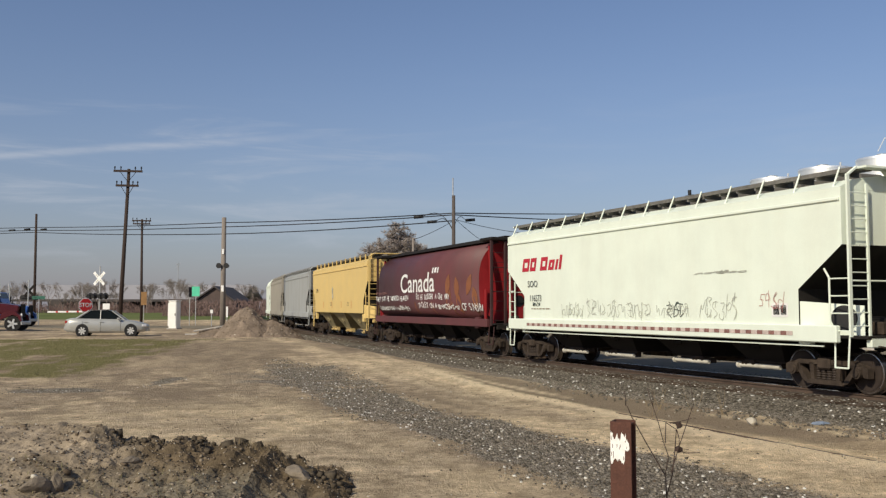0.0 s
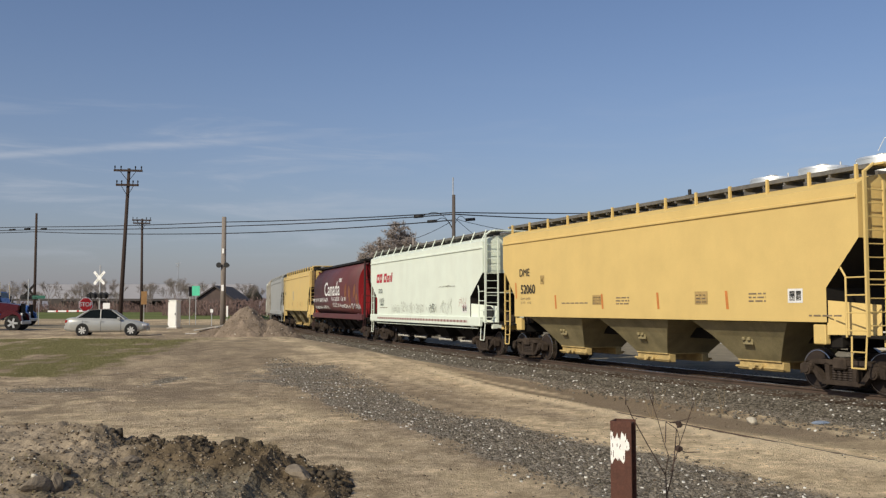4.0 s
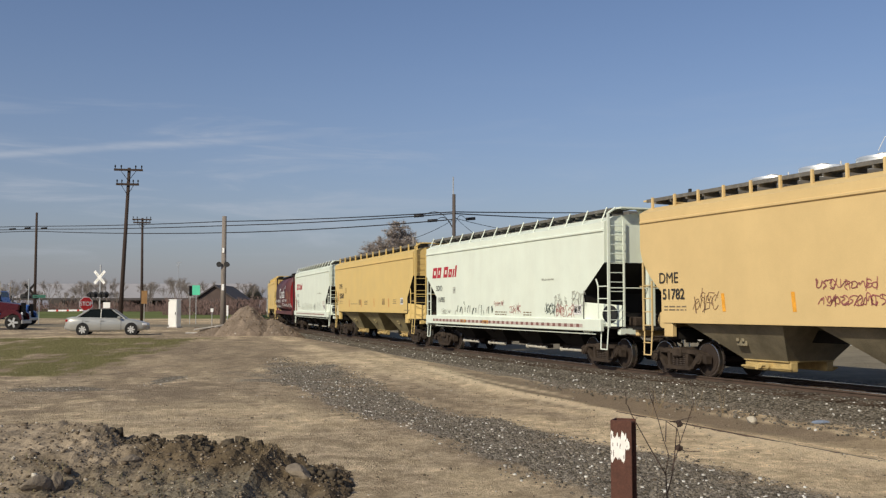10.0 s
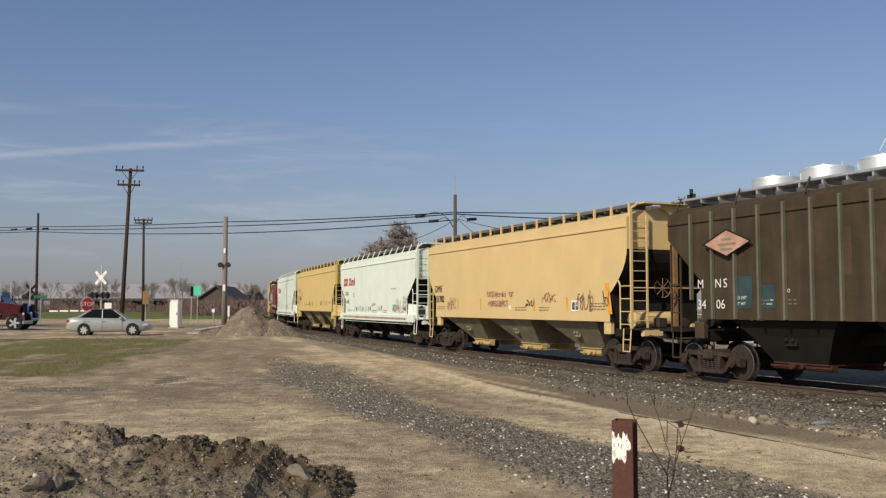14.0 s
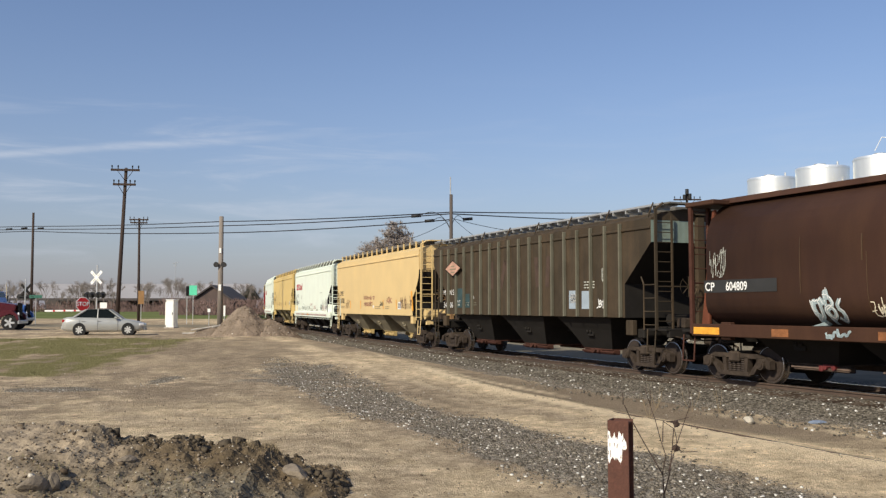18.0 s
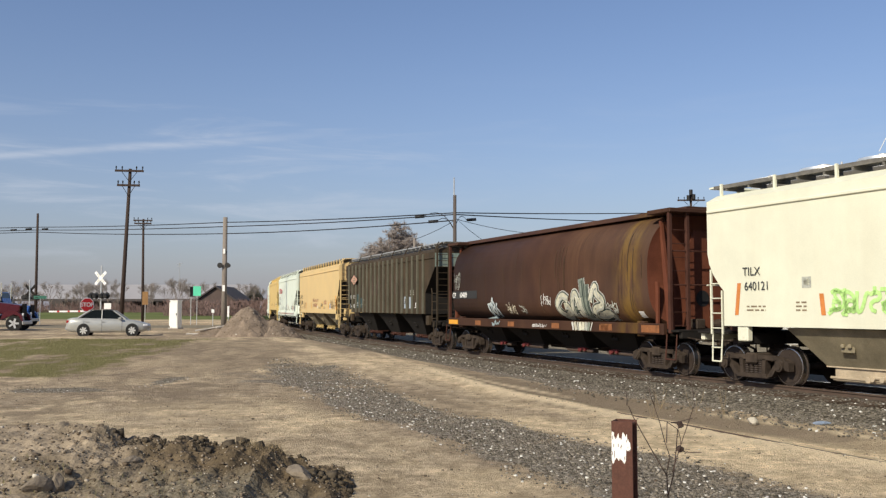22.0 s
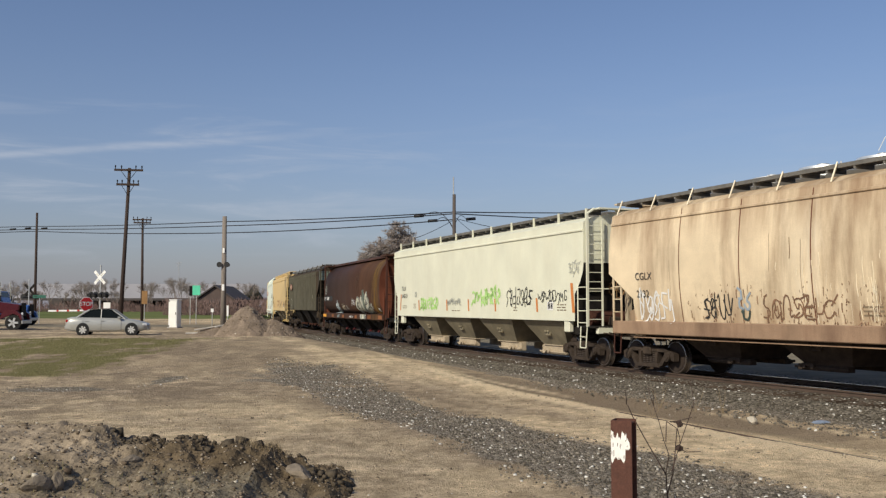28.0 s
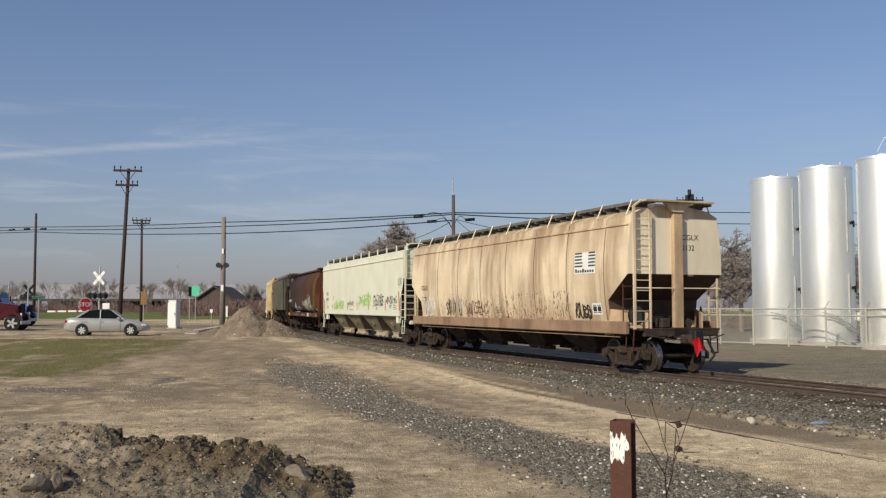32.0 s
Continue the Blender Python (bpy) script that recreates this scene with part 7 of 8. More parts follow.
def sedan():
    t = thing("sedan", "silver four-door sedan stopped on the dirt by the road", "car")
    # lower body: sections (x, half width, bottom, shoulder, top)
    sec = [(-2.38, .62, .42, .62, .78), (-2.30, .76, .30, .72, .95), (-2.0, .86, .24, .74, 1.02), (-1.4, .89, .20, .74, .99), (-.6, .90, .20, .72, .95), (.4, .90, .20, .72, .92), (1.0, .89, .20, .71, .91),
           (1.55, .87, .22, .68, .84), (2.0, .83, .24, .62, .74), (2.28, .72, .30, .56, .66), (2.40, .55, .36, .52, .58)]
    b = B()
    rings = []
    for x, w, z0, zs_, z1_ in sec:
        pr = [(w * .90, z0), (w, z0 + .14), (w, zs_), (w * .93, z1_ - .03), (w * .8, z1_), (-w * .8, z1_), (-w * .93, z1_ - .03), (-w, zs_), (-w, z0 + .14), (-w * .90, z0)]
        rings.append([b.verts.new((x, y, z)) for y, z in pr])
    for r, q in zip(rings, rings[1:]):
        for i in range(len(r)):
            b.faces.new((r[i], q[i], q[(i + 1) % len(r)], r[(i + 1) % len(r)]))
    b.faces.new(rings[0])
    b.faces.new(rings[-1][::-1])
    bmesh.ops.recalc_face_normals(b, faces=b.faces)
    body = part("body", b, "silver_paint", t, smooth=True)
    # greenhouse
    b = B()
    low = [(-1.75, .74, .97), (1.05, .76, .89)]
    hi = [(-1.02, .58, 1.40), (-.5, .60, 1.44), (.0, .60, 1.44), (.28, .57, 1.40)]
    ring = []
    for sd in (1, -1):
        a = [b.verts.new((low[0][0], sd * low[0][1], low[0][2]))] + [b.verts.new((x, sd * w, z)) for x, w, z in hi] + [b.verts.new((low[1][0], sd * low[1][1], low[1][2]))]
        ring.append(a)
        b.faces.new(a)
    for i in range(5):
        b.faces.new((ring[0][i], ring[0][i + 1], ring[1][i + 1], ring[1][i]))
    b.faces.new([ring[0][0], ring[0][5], ring[1][5], ring[1][0]])
    bmesh.ops.recalc_face_normals(b, faces=b.faces)
    part("window_band", b, "car_glass", t, "dark window glass")
    b = B()
    for sd in (1, -1):
        a = [b.verts.new((x, sd * (w + .02), z + .004)) for x, w, z in hi]
        c = [b.verts.new((x, sd * (w - .16), z + .03)) for x, w, z in hi]
        for n_ in range(3):
            b.faces.new((a[n_], a[n_ + 1], c[n_ + 1], c[n_]))
        if sd > 0:
            keep = c
    for n_ in range(3):
        b.faces.new((keep[n_], keep[n_ + 1], c[n_ + 1], c[n_]))
    bmesh.ops.solidify(b, geom=b.faces[:], thickness=.03)
    part("roof", b, "silver_paint", t, smooth=True)
    for sd in (1, -1):
        for name, p, q, r in (("front_pillar", (1.05, sd * .77, .90), (.29, sd * .585, 1.41), .036), ("middle_pillar", (-.34, sd * .765, .94), (-.34, sd * .612, 1.44), .03), ("rear_pillar", (-1.72, sd * .75, .98), (-1.03, sd * .595, 1.41), .06), ("window_sill", (-1.74, sd * .75, .97), (1.05, sd * .77, .91), .03)):
            b = B()
            rod(b, p, q, r, 8)
            part(name, b, "silver_paint", t)
    for sd in (1, -1):
        b = B()
        box(b, (.72, sd * .95, .98), (.18, .16, .12), bevel=.03)
        part("wing_mirror", b, "silver_paint", t)
        for x in (-.25, -1.15):
            b = B()
            box(b, (x, sd * .905, .80), (.2, .03, .035))
            part("door_handle", b, "silver_paint", t)
        for x in (.83, -.32, -1.35):
            b = B()
            box(b, (x, sd * .903, .56), (.012, .006, .62))
            part("door_gap", b, "black_paint", t)
        b = B()
        box(b, (2.16, sd * .68, .60), (.30, .22, .13), Matrix.Rotation(radians(-sd * 22), 4, "Z"), bevel=.03)
        part("headlight", b, "lamp_clear", t)
        b = B()
        box(b, (-2.28, sd * .66, .80), (.16, .22, .16), bevel=.03)
        part("tail_light", b, "lamp_red", t)
        for x in (1.42, -1.36):
            wheel_part(t, x, sd * .80, .315, .2, sd)
            b = B()
            rod(b, (x, sd * .55, .33), (x, sd * .897, .33), .375, 24)
            part("wheel_arch", b, "black_paint", t)
    b = B()
    box(b, (2.34, 0, .36), (.14, 1.3, .16), bevel=.03)
    part("front_bumper", b, "silver_paint", t)
    b = B()
    box(b, (-2.34, 0, .45), (.16, 1.4, .22), bevel=.04)
    part("rear_bumper", b, "silver_paint", t)
    return t


sedan().matrix_basis = pose(-18.70, 51.7, gz(-18.70, 51.7) - .02, 0, 0, 13) @ Matrix.Diagonal((.91, 1, 1, 1))


def semi(name, label, paint, second):
    """A bonneted road tractor facing +x."""
    t = thing(name, label, "truck")
    b = B()
    for p in ([(0.2, 1.0, 1.15), (2.1, .82, 1.15), (2.2, .8, 1.72), (0.2, .98, 2.0)],):
        vs = [[b.verts.new((x, sd * w, z)) for x, w, z in p] for sd in (1, -1)]
        b.faces.new(vs[0])
        b.faces.new(vs[1][::-1])
        for i in range(4):
            b.faces.new((vs[0][i], vs[0][(i + 1) % 4], vs[1][(i + 1) % 4], vs[1][i]))
    bmesh.ops.recalc_face_normals(b, faces=b.faces)
    bmesh.ops.bevel(b, geom=b.edges[:], offset=.07, segments=2, affect="EDGES", profile=.5)
    part("bonnet", b, paint, t)
    b = B()
    prism(b, [(-1.5, .95), (.2, .95), (.2, 2.0), (-.1, 2.95), (-1.5, 3.0)], -1.15, 1.15)
    bmesh.ops.bevel(b, geom=b.edges[:], offset=.05, segments=1, affect="EDGES", profile=.5)
    part("cab", b, paint, t)
    b = B()
    prism(b, [(-3.4, .95), (-1.55, .95), (-1.55, 3.15), (-3.4, 3.15)], -1.2, 1.2)
    part("sleeper", b, second, t)
    for sd in (1, -1):
        b = B()
        vs = [b.verts.new((x, sd * 1.165, z)) for x, z in ((-1.2, 2.05), (-.05, 2.05), (-.22, 2.75), (-1.2, 2.78))]
        b.faces.new(vs if sd < 0 else vs[::-1])
        part("side_window", b, "car_glass", t)
        b = B()
        prism(b, [(1.05, .75), (1.15, 1.15), (1.5, 1.38), (2.05, 1.34), (2.4, 1.05), (2.48, .7), (2.36, .7), (2.2, 1.0), (1.88, 1.12), (1.4, .9)], sd * .8, sd * 1.18)
        part("fender", b, paint, t)
        b = B()
        rod(b, (.0, sd * 1.25, 1.0), (.0, sd * 1.25, 3.75), .075, 12)
        part("exhaust_stack", b, "chrome", t)
        b = B()
        box(b, (.1, sd * 1.42, 2.35), (.08, .18, .5), bevel=.02)
        part("mirror", b, "black_paint", t)
        b = B()
        rod(b, (-1.4, sd * 1.05, .8), (-.2, sd * 1.05, .8), .3, 16)
        part("fuel_tank", b, "chrome", t)
        b = B()
        rod(b, (.45, sd * .95, 1.4), (.45, sd * .95, 2.0), .17, 14)
        part("air_cleaner", b, "dark_grey", t)
        wheel_part(t, 1.88, sd * 1.0, .51, .28, sd, "galvanized", 5)
        for x in (-3.3, -4.6):
            wheel_part(t, x, sd * .95, .51, .5, sd, "galvanized", 5)
        b = B()
        rod(b, (2.38, sd * .98, 1.1), (2.46, sd * .98, 1.1), .1, 14)
        part("headlight", b, "lamp_clear", t)
    b = B()
    box(b, (2.25, 0, 1.42), (.06, 1.1, .85), bevel=.02)
    part("grille", b, "dark_grey", t)
    b = B()
    box(b, (2.46, 0, .55), (.12, 2.3, .26), bevel=.04)
    part("bumper", b, "galvanized", t)
    b = B()
    b.faces.new([b.verts.new(p) for p in ((.17, -1.0, 2.05), (.17, 1.0, 2.05), (-.06, .95, 2.88), (-.06, -.95, 2.88))])
    part("windscreen", b, "car_glass", t)
    b = B()
    box(b, (-3.2, 0, .75), (5.6, .9, .25))
    part("chassis", b, "dark_grey", t)
    return t


semi("semi_truck", "dark red bonneted semi truck waiting at the crossing", "truck_red", "truck_red").matrix_basis = pose(-31.0, 63.0, gz(-31.0, 63.0), 0, 0, 10)
blue = semi("semi_truck", "blue semi truck waiting behind the red one", "truck_blue", "sign_white")
blue.matrix_basis = pose(-38.0, 80, gz(-38.0, 80), 0, 0, 8)
b = B()
for k in range(4):
    box(b, (-3.2 + k * .42, -1.215, 2.3), (.3, .02, .5), Matrix.Rotation(radians(12), 4, "Y"))
part("door_marking", b, "sign_white", blue)


# ---- buildings ----
shed = thing("packing_shed", "long open-sided shed with a pale metal roof across the field", "building", pose(-66, 205, .64))
b = B()
prism(b, [(-12, 3.55), (0, 6.9), (12, 3.55), (12, 3.35), (0, 6.7), (-12, 3.35)], -24, 24, "x")
part("roof", b, "roof_pale", shed)
for x in range(-24, 25, 6):
    for y in (-11.8, 11.8):
        b = B()
        box(b, (x, y, 1.7), (.25, .25, 3.4))
        part("post", b, "barn_dark", shed)
b = B()
box(b, (0, 6, 1.7), (48, .2, 3.3))
part("back_wall", b, "barn_dark", shed)
b = B()
box(b, (0, -12.05, 3.35), (48, .12, .5))
part("fascia", b, "barn_dark", shed)
barn = thing("barn", "dark brown gabled barn beyond the crossing", "building", pose(-36.1, 152, .64) @ Matrix.Diagonal((.68, 1, 1, 1)))
b = B()
prism(b, [(-4.2, 0), (4.2, 0), (4.2, 2.85), (0, 4.9), (-4.2, 2.85)], -6, 6)
part("wall", b, "barn_brown", barn)
for sd in (1, -1):
    b = B()
    prism(b, [(0, 4.95), (0, 5.2), (sd * 4.8, 2.95), (sd * 4.8, 2.7)], -6.4, 6.4)
    part("roof_slope", b, "barn_dark", barn)
b = B()
box(b, (-.2, -6.03, 1.4), (2.6, .08, 2.8))
part("door", b, "barn_dark", barn)
mast = thing("antenna_mast", "thin lattice antenna mast beyond the shed", "mast", pose(-57.4, 200, .64))
b = B()
rod(b, (0, 0, 0), (0, 0, 11.6), .07, 5)
bars(b, [(-.6, 0, 11.2), (.6, 0, 11.4)], .06, 4)
bars(b, [(-.5, 0, 10.6), (.3, 0, 10.9)], .06, 4)
part("shaft", b, "galvanized", mast)


# ---- bare trees ----
def bare_tree(name, label, h, spread, seed, twig_mat, twigs, trunk_r=.2, leaf=.10):
    rng = random.Random(seed)
    t = thing(name, label, "tree")
    b = B()
    tips = []
    def grow(p, d, l, r, depth):
        q = p + d * l
        rod(b, p, q, r, 6 if depth < 2 else 4, r * .68, caps=False)
        if depth >= 3:
            tips.append((p, q))
        if depth == 5:
            return
        for _ in range(rng.choice((2, 3)) if depth else 4):
            nd = (d + Vector((rng.uniform(-1, 1), rng.uniform(-1, 1), rng.uniform(-.25, .6))) * spread).normalized()
            grow(q, nd, l * rng.uniform(.62, .85), r * .62, depth + 1)
    grow(Vector((0, 0, -.2)), Vector((0, 0, 1)), h * .26, trunk_r, 0)
    part("trunk", b, "bark", t)
    b = B()
    for _ in range(twigs):
        p, q = rng.choice(tips)
        a = p.lerp(q, rng.uniform(.1, 1.0))
        d = Vector((rng.uniform(-1, 1), rng.uniform(-1, 1), rng.uniform(-.4, 1))).normalized() * rng.uniform(.25, .65)
        n = d.cross(Vector((rng.uniform(-1, 1), rng.uniform(-1, 1), rng.uniform(-1, 1)))).normalized() * leaf * .32
        b.faces.new([b.verts.new(v) for v in (a - n, a + d * .5 - n * .6, a + d, a + d * .5 + n * .8)])
    tagged(part("crown", b, twig_mat, t), kind="stuff")
    return t


def lobed_tree(name, label, base, lobes, seed, twig_mat, twigs):
    """A bare tree with a rounded crown: lobes (centre, radii) filled with limbs, branches and fine twigs."""
    rng = random.Random(seed)
    t = thing(name, label, "tree", Matrix.Translation(base))
    b = B()
    fork = Vector((0, 0, lobes[0][0][2] * .42))
    rod(b, (0, 0, -.3), fork, .22, 8, .17, caps=False)
    ends = []
    def inside(c, r, k):
        while True:
            p = Vector((rng.uniform(-1, 1), rng.uniform(-1, 1), rng.uniform(-1, 1)))
            if p.length < 1:
                p = p * k
                return Vector((c[0] + p.x * r[0], c[1] + p.y * r[1], c[2] + p.z * r[2]))
    for c, r in lobes:
        for _ in range(5):
            e = inside(c, r, .7)
            m = fork.lerp(e, .5) + Vector((rng.uniform(-.2, .2), rng.uniform(-.2, .2), .15))
            rod(b, fork, m, .10, 5, .07, caps=False)
            rod(b, m, e, .07, 5, .04, caps=False)
            for _ in range(22):
                e2 = inside(c, r, 1.0)
                if (e2 - e).length > 2.6:
                    continue
                rod(b, e, e2, .035, 4, .015, caps=False)
                for _ in range(4):
                    e3 = e2 + Vector((rng.gauss(0, .35), rng.gauss(0, .35), abs(rng.gauss(0, .22))))
                    rod(b, e2, e3, .014, 3, .008, caps=False)
                    ends.append((e2, e3))
                ends.append((e, e2))
    part("trunk", b, "bark", t)
    V, F = [], []
    for _ in range(twigs):
        p, q = rng.choice(ends)
        a = p.lerp(q, rng.uniform(.2, 1.0))
        d = Vector((rng.uniform(-1, 1), rng.uniform(-1, 1), rng.uniform(-.5, 1))).normalized() * rng.uniform(.15, .5)
        w = d.cross(Vector((rng.uniform(-1, 1), rng.uniform(-1, 1), rng.uniform(-1, 1)))).normalized() * .02
        n = len(V)
        V += [a - w, a + w, a + d + w * .4]
        F.append((n, n + 1, n + 2))
    me = bpy.data.meshes.new("crown")
    me.from_pydata(V, [], F)
    me.materials.append(M[twig_mat])
    crown = new("crown", me)
    crown.parent = t
    tagged(crown, kind="stuff")
    return t


lobed_tree("bare_tree", "large bare winter tree with grey-brown twigs behind the train", (-4.8, 90, .6),
           [((.3, 0, 7.9), (1.9, 1.7, 2.1)), ((-1.7, .2, 6.5), (1.5, 1.4, 1.5)), ((1.5, 0, 6.5), (1.8, 1.4, 1.9)), ((-2.5, 0, 5.6), (1.1, 1.2, 1.2))], 7, "twig_rose", 36000)
orchard = bare_tree("orchard_tree", "bare grey-brown orchard tree in the far row", 8.2, .5, 11, "twig_grey", 1500, .10, .045)
tagged(orchard, group="orchard trees across the field")
orchard.matrix_basis = pose(-70, 183, 1.4)
orchard.scale = (.8, .8, .8)
rng = random.Random(3)
for k in range(52):
    x = -95 + k * 1.3 + rng.uniform(-.6, .6)
    y = rng.choice((168, 174, 184)) + rng.uniform(-2, 2)
    o = copy_thing(orchard, pose(x, y, 1.4, 0, 0, rng.uniform(0, 360)))
    k_ = rng.uniform(.5, .95)
    o.scale = (k_, k_, k_ * rng.uniform(.85, 1.1))
right = lobed_tree("bare_tree", "bare grey winter tree behind the silos", (23.9, 74, .2), [((-.3, 0, 5.6), (2.2, 2, 2.6)), ((.9, 0, 4.6), (2.0, 2, 2.2)), ((-1.2, 0, 3.4), (1.8, 1.6, 1.8))], 23, "twig_grey", 12000)
copy_thing(right, pose(29.5, 76, .2, 0, 0, 100))
copy_thing(right, pose(36.5, 79, .2, 0, 0, 220))
b = B()
rng = random.Random(19)
for _ in range(2600):
    x = rng.uniform(21, 40)
    y = 84 + .2 * (x - 21) + rng.gauss(0, 1.0)
    z = .3 + rng.random() ** 1.5 * (1.5 + .5 * math.sin(x * 1.3))
    d = Vector((rng.uniform(-.5, .5), rng.uniform(-.3, .3), rng.uniform(.2, 1))) * .4
    n = Vector((.04, 0, .02))
    a = Vector((x, y, z))
    b.faces.new([b.verts.new(v) for v in (a - n, a + n, a + d)])
tagged(part("brush", b, "twig_brown"), "dull brown scrub behind the silo yard", "brush", kind="stuff")
# low brown brush between the crossing and the train
b = B()
rng = random.Random(9)
for _ in range(9000):
    x = rng.uniform(-92, -24)
    y = rng.uniform(172, 181)
    z = 1.4 + rng.random() ** 1.7 * (1.5 if x < -46 else 2.4) * (1 + .22 * math.sin(x * .7) + .22 * math.sin(x * 1.9 + 1) + .15 * math.sin(x * 4.3))
    if rng.random() < .28:
        x, y, z = rng.uniform(-43, -24), rng.uniform(141, 145), 1.05 + rng.random() ** 1.5 * 2.2
    d = Vector((rng.uniform(-.5, .5), rng.uniform(-.3, .3), rng.uniform(.3, 1))) * .8
    n = Vector((.06, 0, .02))
    a = Vector((x, y, z))
    b.faces.new([b.verts.new(v) for v in (a - n, a + n, a + d)])
tagged(part("brush", b, "twig_brown"), "brown leafless brush along the far field edge", "brush", kind="stuff")

# ---- earth: pile, mound, rocks, stones ----
def heap(name, label, cat, xs, ys, height, mat, origin):
    """A heap of earth from a height function over a grid, sunk a little into the ground."""
    X, Y = np.meshgrid(xs, ys)
    Z = height(X, Y)
    me = bpy.data.meshes.new(name)
    n, m = X.shape
    me.from_pydata(np.stack([X, Y, Z], -1).reshape(-1, 3).tolist(), [], [(i * m + j, i * m + j + 1, i * m + m + j + 1, i * m + m + j) for i in range(n - 1) for j in range(m - 1)])
    me.materials.append(M[mat])
    ob = new(name, me)
    return tagged(ob, label, cat)


def pile_height(X, Y):
    u, v = (X + 10.6) / 1.8, (Y - 50.2) / 2.0
    r = np.hypot(u, v) + .12 * fbm(X, Y, 1.2, 31)
    main = 1.8 * np.clip(1 - r, 0, 1) ** .85
    r2 = np.hypot((X + 9.3) / 2.1, (Y - 50.3) / 1.9)
    main = np.maximum(main, .95 * np.clip(1 - r2, 0, 1))
    r3 = np.hypot((X + 12.5) / 1.5, (Y - 50.7) / 1.3)
    main = np.maximum(main, .62 * np.clip(1 - r3, 0, 1))
    g, _, _ = ground_z(X, Y)
    return g - .08 + main + (main > .02) * (.10 * fbm(X, Y, .5, 32) + .05 * fbm(X, Y, .16, 33, 2))


heap("dirt_pile", "grey-brown pile of dumped soil beside the track", "dirt pile", np.arange(-14.6, -6.2, .09), np.arange(47.8, 53.2, .09), pile_height, "pile_soil", None)

MX = np.array([-12, -8, -5.4, -4.35, -4.0, -3.84, -3.3, -2.9, -2.4, -2.02, -1.92, -1.8, -1.62, -1.5, -1.25, -1.05, -.5])
MH = np.array([.70, .72, .72, .74, .68, .61, .55, .50, .52, .52, .38, .27, .21, .25, .17, .02, -.12])


def mound_height(X, Y):
    crest = np.interp(X, MX, MH)
    yc = 11.2 + .25 * fbm(X, X * 0, 2.0, 41)
    v = np.where(Y < yc, (yc - Y) / 4.3, (Y - yc) / 1.5)
    prof = np.clip(1 - v, 0, 1)
    prof = prof * prof * (3 - 2 * prof)
    rough = step(X, -5.2, -3.4)
    ridge = np.abs(fbm(X, Y, .55, 42, 3))
    z = crest * prof + prof * (.04 * fbm(X, Y, 1.1, 43) + (.04 + .17 * rough) * (ridge - .22) + (.028 + .05 * rough) * fbm(X, Y, .13, 44, 3))
    g, _, _ = ground_z(X, Y)
    return g - .06 + z


mm_ = M["mound_soil"]
mn, ml = mm_.node_tree.nodes, mm_.node_tree.links
# damp darker soil where the mound was dug last
mg = mn.new("ShaderNodeNewGeometry")
msx = mn.new("ShaderNodeSeparateXYZ")
ml.new(mg.outputs["Position"], msx.inputs[0])
mno = mn.new("ShaderNodeTexNoise")
mno.inputs["Scale"].default_value, mno.inputs["Detail"].default_value = 1.4, 5
ml.new(mg.outputs["Position"], mno.inputs[0])
mad = mn.new("ShaderNodeMath")
mad.operation = "MULTIPLY_ADD"
ml.new(mno.outputs[0], mad.inputs[0])
mad.inputs[1].default_value = 3.4
ml.new(msx.outputs[0], mad.inputs[2])
mra = mn.new("ShaderNodeMapRange")
mra.interpolation_type = "SMOOTHSTEP"
ml.new(mad.outputs[0], mra.inputs[0])
mra.inputs[1].default_value, mra.inputs[2].default_value = -2.4, -1.5
mbc = mn["Principled BSDF"].inputs["Base Color"]
old = mbc.links[0].from_socket
mdk = mn.new("ShaderNodeMixRGB")
mdk.blend_type = "MULTIPLY"
mdk.inputs[2].default_value = (.52, .485, .425, 1)
ml.new(mra.outputs[0], mdk.inputs[0])
ml.new(old, mdk.inputs[1])
# grey-green gravelly spill at the foot, broken up by noise
mfy = mn.new("ShaderNodeMath")
mfy.operation = "MULTIPLY_ADD"
ml.new(mno.outputs[0], mfy.inputs[0])
mfy.inputs[1].default_value = 1.6
ml.new(msx.outputs[1], mfy.inputs[2])
mfr = mn.new("ShaderNodeMapRange")
mfr.interpolation_type = "SMOOTHSTEP"
ml.new(mfy.outputs[0], mfr.inputs[0])
mfr.inputs[1].default_value, mfr.inputs[2].default_value = 11.0, 10.3
mfr.inputs[3].default_value, mfr.inputs[4].default_value = 0.0, .85
mfx = mn.new("ShaderNodeMath")
mfx.operation = "MULTIPLY"
ml.new(mfr.outputs[0], mfx.inputs[0])
ml.new(mra.outputs[0], mfx.inputs[1])
mgv = mn.new("ShaderNodeTexVoronoi")
mgv.inputs["Scale"].default_value = 34
ml.new(mg.outputs["Position"], mgv.inputs[0])
mgr = mn.new("ShaderNodeValToRGB")
ml.new(mgv.outputs["Color"], mgr.inputs[0])
mgr.color_ramp.elements[0].color, mgr.color_ramp.elements[1].color = (.085, .073, .05, 1), (.27, .235, .175, 1)
mgx = mn.new("ShaderNodeMixRGB")
ml.new(mfx.outputs[0], mgx.inputs[0])
ml.new(mdk.outputs[0], mgx.inputs[1])
ml.new(mgr.outputs[0], mgx.inputs[2])
ml.new(mgx.outputs[0], mbc)
heap("dirt_mound", "low mound of dark cloddy soil with stones", "dirt mound", np.arange(-8.6, -.4, .035), np.arange(8.2, 13.4, .035), mound_height, "mound_soil", None)


